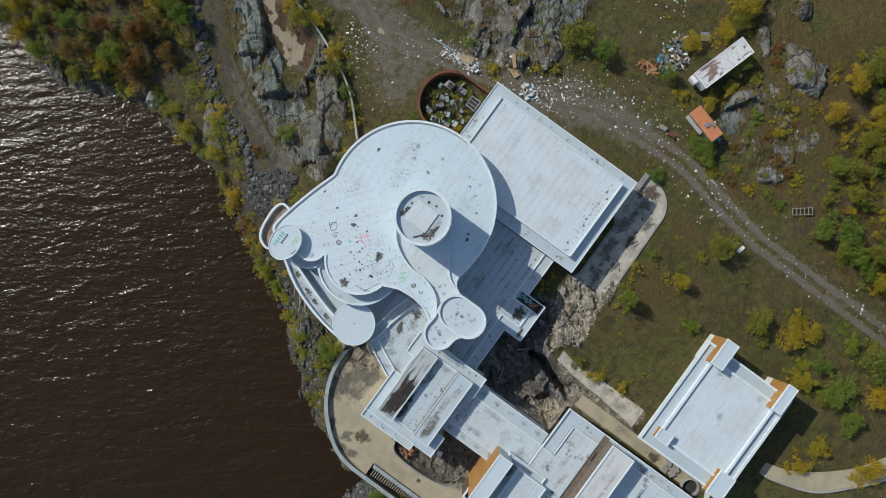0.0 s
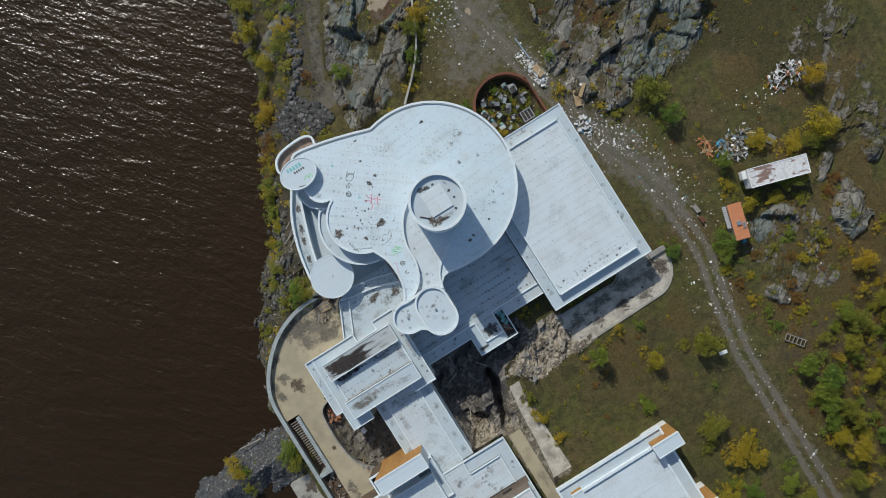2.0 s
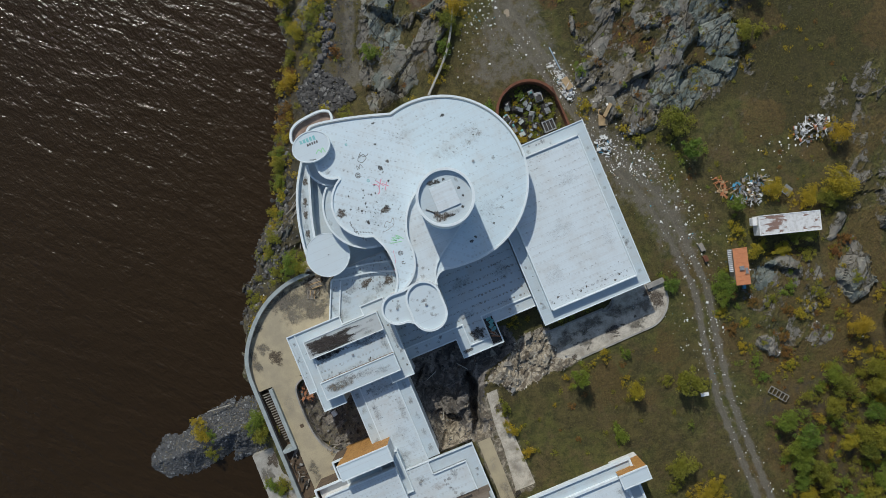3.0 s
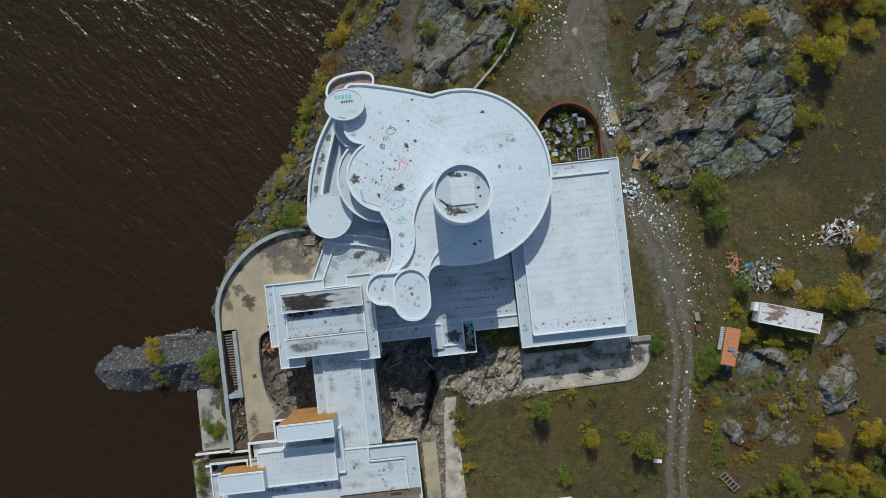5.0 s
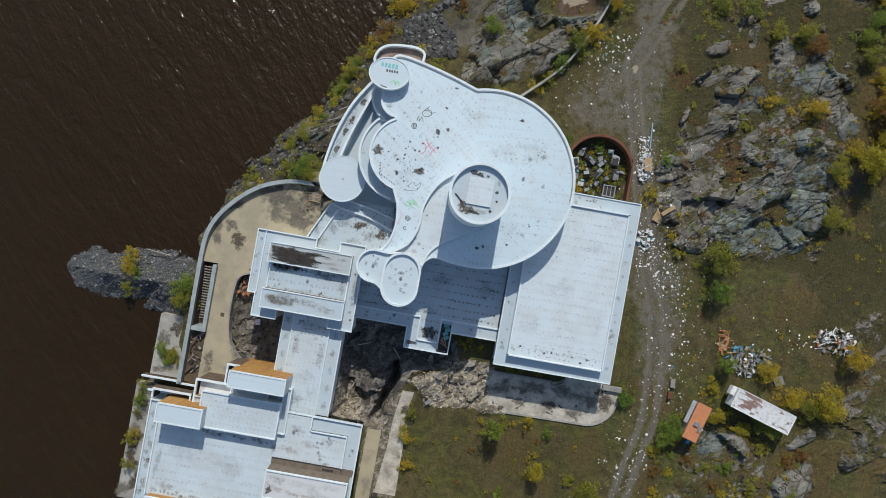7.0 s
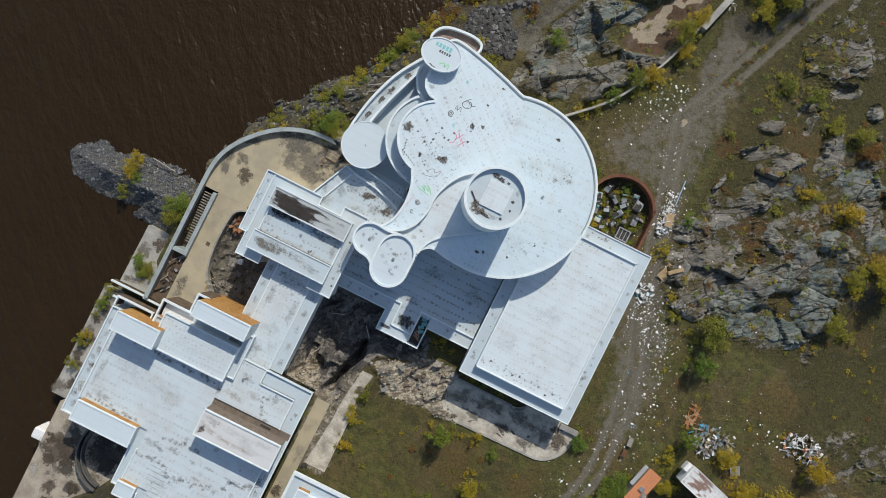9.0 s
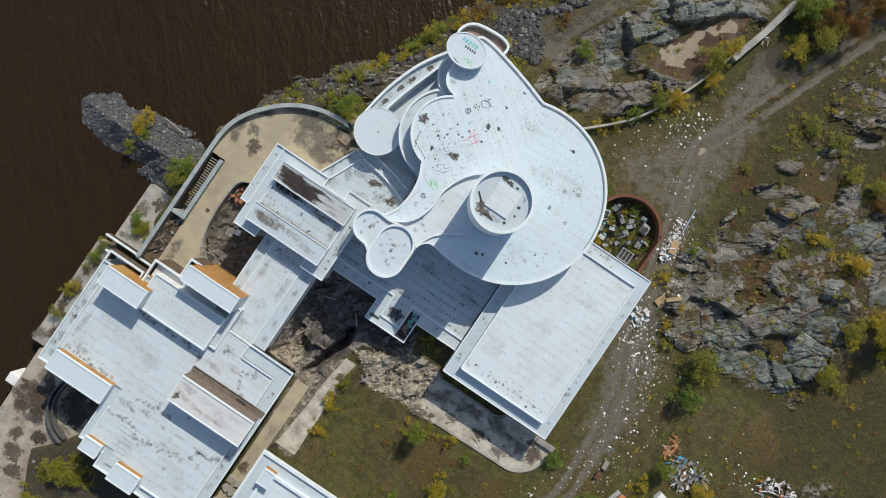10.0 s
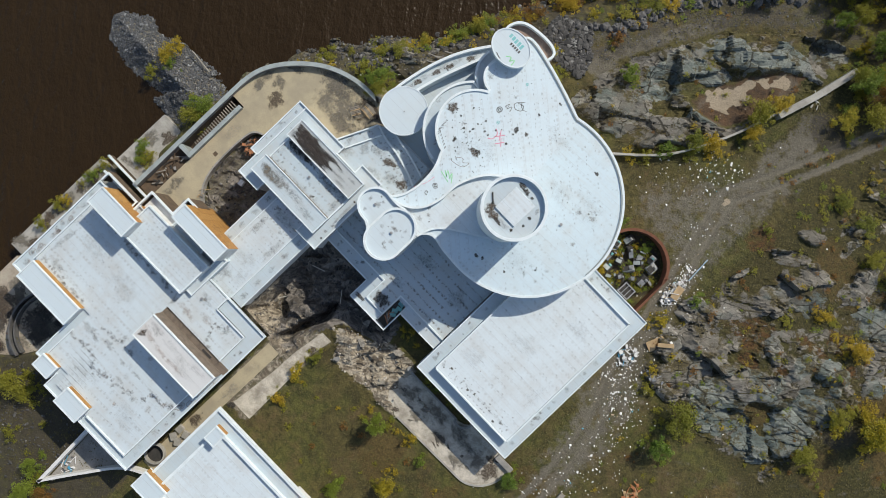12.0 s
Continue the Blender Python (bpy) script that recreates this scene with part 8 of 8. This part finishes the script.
scrap_heap(16.3, 36.5, 0.9, 2.6, 12, 11, [(PALE_CONCRETE, "pale concrete"), (WHITE_SCRAP, "white")], "slabs by the long wall")
scrap_heap(-14.2, -58.8, 0.9, 1.5, 26, 12, [(BLUE_SCRAP, "turquoise"), (WOOD_GREY, "grey"), (WHITE_SCRAP, "white")], "rubbish in the ramp corner")
sheet("plywood_sheet", "splintered tan plywood sheet on the rock", "board", 24.2, 2.6, gz(24.2, 2.6) + 0.25, 1.3, 2.2, -20, WOOD_TAN, 0.04, (5, 6))
sheet("plywood_sheet", "splintered tan plywood sheet on the rock", "board", 24.9, 3.2, gz(24.9, 3.2) + 0.35, 0.5, 1.9, -48, WOOD_TAN, 0.04, (5, 6))
sheet("plywood_sheet", "tan plywood sheet on the rubbish", "board", 21.4, 8.6, 0.75, 0.9, 1.7, 12, WOOD_TAN, 0.04, (6, 0))
sheet("pipe", "long pale blue plastic pipe on the gravel", "pipe", 21.3, 12.4, 0.15, 0.12, 3.4, 4, plain("pale_blue_plastic", (0.36, 0.48, 0.60), (0.24, 0.34, 0.44)), 0.1)
sheet("metal_plate", "square white metal plate in the grass", "plate", 43.2, -16.0, gz(43.2, -16.0) + 0.2, 1.25, 1.25, 32, GREY_METAL, 0.06, (8, 0))
sheet("board", "pale board lying in the meadow", "board", 22.4, -37.0, gz(22.4, -37.0) + 0.1, 1.1, 0.5, -12, WHITE_SCRAP, 0.05)
sheet("driftwood_log", "bleached driftwood log on the jetty", "log", -39.6, -13.7, -2.5, 3.4, 0.12, -5, PALE_BOULDER, 0.12)
for k in range(12):
    sheet("driftwood_log", "grey driftwood log washed against the balcony wall", "log", -20.0 + 0.27 * (k % 7) - 0.3 * (k // 7), 3.0 + 1.05 * (k % 7) + 0.5 * (k // 7), -1.0, 0.12, 1.8 + 0.4 * (k % 3), -24 - 6 * (k % 7) - 20 * (k // 7), WOOD_GREY, 0.12, (4, 0), "driftwood logs")
for k, (x, y, t) in enumerate(((-10.6, -20.6, 20), (-6.2, -21.0, 130), (-11.2, -26.4, 60))):
    sheet("fallen_beam", "pale beam fallen across the dark pit rubble", "beam", x, y, gz(x, y) + 0.45, 1.7, 0.10, t, PALE_CONCRETE, 0.10, (4, 5), "fallen beams")
sheet("white_bin", "small white box lying in the pit", "box", -24.9, -20.4, gz(-24.9, -20.4) + 0.2, 0.6, 0.7, 10, WHITE_SCRAP, 0.5)

rack = thing("metal_rack", "weathered grey frame rack lying in the grass", "rack", (31.4, -40.6, gz(31.4, -40.6) + 0.1), turn=-52)
for k in (-1, 1):
    part("rail", box(-1.35, 1.35, 0.45 * k - 0.05, 0.45 * k + 0.05, 0.2, 0.3, 0.01), GREY_METAL, rack)
for k in range(6):
    part("crossbar", box(-1.35 + 0.54 * k - 0.05, -1.35 + 0.54 * k + 0.05, -0.5, 0.5, 0.3, 0.38, 0.01), WOOD_GREY, rack)


# ---- garden enclosure with discarded fittings ----
garden_line = [(19.15, 3.1), (19.15, 8.2)] + arc(15.1, 7.0, 4.05, 12, 168, 20, 3.95) + [(10.6, 7.2)]
garden = thing("garden_wall", "rusty brown curved garden wall behind the hall", "wall", kind="structure")
part("wall", ribbon(garden_line, -0.34, -0.8, 1.6), CORTEN, garden)
frame_box = thing("steel_tank", "open dark steel tank with white rim in the garden", "tank", (16.9, 4.3, 0.0))
part("tank_body", box(-0.75, 0.75, -0.7, 0.7, 0, 1.1, 0.02), DARK, frame_box)
part("tank_rim", ribbon(rect(-0.8, 0.8, -0.75, 0.75), 0.12, 1.0, 1.25, True), GREY_METAL, frame_box)
for k in (-0.25, 0.25):
    part("crossbar", box(k - 0.04, k + 0.04, -0.7, 0.7, 1.1, 1.18, 0.01), GREY_METAL, frame_box)
for k, (x, y, m) in enumerate(((12.3, 7.4, 0), (13.9, 8.0, 1), (15.6, 7.8, 1), (17.2, 8.4, 0), (12.4, 5.9, 1), (14.0, 6.2, 0), (15.5, 6.4, 0), (17.4, 6.6, 1), (13.4, 4.6, 0), (11.8, 4.4, 1), (15.0, 5.0, 1), (13.0, 9.0, 0), (16.6, 9.3, 1))):
    unit = thing("discarded_unit", "discarded dented metal appliance among weeds", "appliance", (x, y, 0.0), "discarded appliances")
    unit.matrix_basis = pose(x, y, 0.05, plant_rng.uniform(-24, 24), plant_rng.uniform(-24, 24), plant_rng.uniform(-60, 60))
    w, l = plant_rng.uniform(0.25, 0.5), plant_rng.uniform(0.4, 0.75)
    part("body", box(-w, w, -l, l, -0.1, 0.6, 0.06), (GREY_METAL, DARK, DARK)[k % 3], unit)
    part("panel", box(-w * 0.9, w * 0.7, -l * 0.9, l * 0.2, 0.6, 0.66, 0.02), (DARK, GREY_METAL, WALL_GREEN)[k % 3], unit)
    part("fitting", box(-w * 0.2, w * 0.6, l * 0.3, l * 0.75, 0.6, 0.8, 0.04), TURQUOISE if k % 4 == 0 else GREY_METAL, unit)
for x, y, r, kind in ((11.8, 5.2, 0.9, "yellow"), (12.6, 3.9, 0.8, "yellow"), (17.9, 5.6, 0.7, "olive"), (18.4, 7.4, 0.6, "olive"), (14.8, 9.6, 0.8, "green"), (16.2, 7.2, 0.5, "green"), (13.2, 6.9, 0.5, "yellow"), (18.2, 3.9, 0.5, "green"), (14.9, 3.9, 0.6, "olive"), (12.0, 8.4, 0.6, "olive"), (10.7, 9.9, 0.7, "green")):
    plant(x, y, r, kind, "inside the garden wall", 0.0)
for k in range(75):
    a, q = plant_rng.uniform(0, 6.28), plant_rng.random() ** 0.5
    plant(15.0 + 3.6 * q * math.cos(a), 6.6 + 3.0 * q * math.sin(a), plant_rng.uniform(0.25, 0.5), plant_rng.choice(("green", "olive", "yellow")), "between appliances", 0.0)
for k in range(20):
    a, q = plant_rng.uniform(0, 6.28), plant_rng.random() ** 0.5
    sheet("metal_sheet", "bent pale appliance sheet lying among garden weeds", "sheet", 15.0 + 3.4 * q * math.cos(a), 6.5 + 2.9 * q * math.sin(a), 0.45 + 0.012 * k, plant_rng.uniform(0.25, 0.9), plant_rng.uniform(0.15, 0.5), plant_rng.uniform(0, 180), plant_rng.choice((GREY_METAL, DARK, DARK, WALL_GREEN, DARK, GREY_METAL)), 0.04, (plant_rng.uniform(-35, 35), plant_rng.uniform(-35, 35)), "appliance sheets in the garden")
bucket = sheet("red_crate", "red plastic crate against the pavilion", "crate", 11.6, 3.6, 0.05, 0.5, 0.5, 20, plain("red_plastic", (0.45, 0.03, 0.03), (0.30, 0.03, 0.03)), 0.4)

# ---- low wall on the north side ----
long_wall = thing("boundary_wall", "low weathered concrete wall running inland", "wall", kind="structure")
wall_path = smooth_line([(3.6, 14.4), (8.5, 19.4), (11.9, 25.9), (14.0, 32.2)], 6)
part("wall", ribbon(wall_path, -0.26, -1.6, 0.9), PALE_CONCRETE, long_wall)
part("thick_wall", ribbon([(14.0, 32.0), (15.4, 36.8), (16.6, 42.4)], -0.8, -1.6, 1.3), PALE_CONCRETE, long_wall)


# ---- trailer and orange shed ----
trailer = thing("box_trailer", "white box trailer with ribbed, rust-patched roof", "trailer", (40.7, -19.8, gz(40.7, -19.8)), turn=-17.0)
part("body", box(-3.97, 3.97, -1.26, 1.26, 0.6, 2.55, 0.04), WHITE_SCRAP, trailer)
trailer_roof = part("roof", box(-4.02, 4.02, -1.29, 1.29, 2.55, 2.62, 0.02), RUSTY_ROOF, trailer, "sheet roof with brown rust patches")
for k in range(15):
    part("roof_rib", box(-3.87 + k * 0.55, -3.82 + k * 0.55, -1.25, 1.25, 2.62, 2.65, 0.005), RUSTY_ROOF, trailer_roof)
for k in (-1, 1):
    part("roof_rail", box(-4.05, 4.05, 1.26 * k - 0.05, 1.26 * k + 0.05, 2.5, 2.68, 0.01), WHITE_SCRAP, trailer)
    part("end_rail", box(4.01 * k - 0.05, 4.01 * k + 0.05, -1.25, 1.25, 2.5, 2.68, 0.01), WHITE_SCRAP, trailer)
part("nose_box", box(-4.65, -4.05, 0.05, 1.15, 1.2, 2.2, 0.05), WHITE_SCRAP, trailer)
for x in (2.2, 3.2):
    for k in (-1, 1):
        wheel = part("wheel", solid(arc(0, 0, 0.48, 0, 360, 20)[:-1], -0.14, 0.14), DARK, trailer)
        wheel.matrix_basis = pose(x, 1.1 * k, 0.48, 90, 0, 0)
        part("hub", solid(arc(0, 0, 0.2, 0, 360, 14)[:-1], -0.16, 0.16), GREY_METAL, wheel)
shed = thing("orange_shed", "small shed with a faded orange sheet roof", "shed", (32.8, -22.7, gz(32.8, -22.7)), turn=-16.0)
part("body", box(-0.82, 0.82, -2.25, 2.25, 0, 2.1, 0.03), WOOD_GREY, shed)
shed_roof = part("roof", box(-0.95, 0.95, -2.45, 2.45, 2.1, 2.22, 0.03), ORANGE_ROOF, shed, "faded orange sheet roof")
for k in range(9):
    part("roof_rib", box(-0.95, 0.95, -2.38 + 0.59 * k, -2.32 + 0.59 * k, 2.22, 2.25, 0.005), ORANGE_ROOF, shed_roof)
part("roof_hatch", box(-0.35, 0.25, -0.5, 0.1, 2.22, 2.42, 0.03), GREY_METAL, shed_roof)
part("roof_vent", box(0.4, 0.75, -0.9, -0.2, 2.22, 2.36, 0.02), GREY_METAL, shed)
part("roof_vent", box(0.3, 0.85, -1.05, -0.95, 2.22, 2.34, 0.02), WOOD_GREY, shed)
lean = part("lean_to", box(-1.5, -0.97, -0.6, 2.4, 1.75, 1.8, 0.01), GREY_METAL, shed, "corrugated side roof")
for k in range(12):
    part("lean_to_rib", box(-1.5, -0.97, -0.55 + k * 0.25, -0.47 + k * 0.25, 1.8, 1.84, 0.005), WHITE_SCRAP, lean)
part("step_board", box(0.5, 0.95, -3.1, -2.6, 0.2, 0.6, 0.03), BLUE_SCRAP, shed)
stump = sheet("wood_crate", "weathered wooden crate by the track", "crate", 29.6, -18.6, gz(29.6, -18.6), 0.6, 1.1, 6, WOOD_GREY, 0.4)
stump2 = sheet("rusty_drum", "rusty brown drum in the grass", "drum", 29.5, -20.2, gz(29.5, -20.2), 0.55, 0.8, 0, CORTEN, 0.5)


# ---- south court, ramp and well ----
court = thing("south_court", "cream concrete court with brown puddle stains, shade patches and a curved low wall", "court", kind="structure")
part("floor", solid(ccw(COURT), -4.2, -0.6), COURT_FLOOR, court)
part("curved_wall", ribbon(arc(-27.4, -49.2, 5.1, 130, 262, 22), 0.22, -1.2, 0.4), BOULDER, court)
part("curved_wall", ribbon(arc(-27.4, -49.2, 4.5, 130, 262, 22), 0.16, -1.2, 0.3), BOULDER, court)
# Black patches inside the wall: part wet floor, part shade put into colour.
for k, (cx, cy, rx, ry, m) in enumerate(((-35.4, -50.7, 1.6, 1.2, BROWN_FILM), (-32.8, -53.4, 1.5, 1.8, BLACK_FILM), (-33.4, -49.4, 1.2, 1.6, BLACK_FILM), (-35.1, -53.4, 1.2, 1.4, BROWN_FILM), (-33.7, -56.6, 1.6, 1.0, BROWN_FILM), (-30.0, -48.6, 1.6, 1.6, BLACK_FILM), (-28.6, -50.8, 1.8, 1.8, BLACK_FILM), (-29.0, -53.0, 1.3, 0.9, DAMP_FILM), (-30.8, -51.2, 0.9, 0.7, PALE_FILM), (-31.0, -55.6, 1.4, 1.2, BLACK_FILM), (-36.4, -55.4, 0.9, 1.2, PALE_FILM), (-36.6, -52.4, 0.6, 1.2, PALE_FILM), (-27.2, -47.6, 1.6, 1.4, BLACK_FILM), (-28.8, -49.6, 3.2, 3.4, BLACK_FILM), (-34.6, -52.0, 2.4, 3.4, BROWN_FILM), (-28.6, -56.8, 1.6, 1.0, DAMP_FILM))):
    film("wet_or_shade_patch", cx, cy, rx, ry, -0.6 + 0.001 * k, m, court, 20 * k, 840 + k)
# Brown puddles; the one at (-33.8, -54.4) is a shaded area put into colour.
for k, (cx, cy, rx, ry) in enumerate(((-33.5, -51.4, 1.7, 1.9), (-32.7, -58.8, 1.5, 2.2), (-33.8, -54.4, 1.9, 1.2), (-31.4, -60.8, 1.3, 2.0), (-30.8, -55.4, 1.2, 1.0), (-34.6, -48.4, 1.5, 1.4), (-33.2, -63.4, 1.6, 1.2))):
    film("wet_or_shade_patch", cx, cy, rx, ry, -0.585 + 0.001 * k, (BROWN_FILM, BROWN_FILM, DAMP_FILM)[k % 3], court, 35 * k, 870 + k)
part("plank", box(-31.2, -30.8, -53.6, -51.8, -0.58, -0.4, 0.02), WOOD_RED, court)
ramp_thing = thing("ramp_terrace", "small walled triangular terrace with scrap in the corner", "terrace", kind="structure")
part("floor", solid([(-15.5, -51.8), (-8.8, -51.8), (-10.6, -55.6), (-14.8, -62.0)], -1.2, 0.1), CONCRETE, ramp_thing)
part("wall", ribbon([(-15.9, -51.9), (-15.4, -62.4)], 0.4, -1.2, 1.1), STUCCO, ramp_thing)
part("wall", ribbon(smooth_line([(-15.2, -62.4), (-12.0, -57.6), (-9.2, -53.9), (-5.6, -51.9)], 6), 0.3, -1.2, 1.1), STUCCO, ramp_thing)
well = thing("round_pit", "round concrete pit ring between the wings", "pit", (-8.0, -50.2, 0), kind="structure")
part("ring", ribbon(arc(0, 0, 1.25, 0, 360, 24)[:-1], 0.2, -0.5, 0.6, True), PALE_CONCRETE, well)
part("pit_floor", solid(arc(0, 0, 1.05, 0, 360, 24)[:-1], -0.4, 0.08), DARK, well)
for k, (x, y) in enumerate(((-8.1, -46.0), (-7.1, -46.0), (-7.2, -47.3), (-8.0, -47.2))):
    sheet("broken_slab", "broken pale concrete slab between the wings", "slab", x, y, 0.06, 0.8, 0.9, 20 * k, PALE_CONCRETE, 0.35, (4, 3), "broken slabs")

undergrowth()
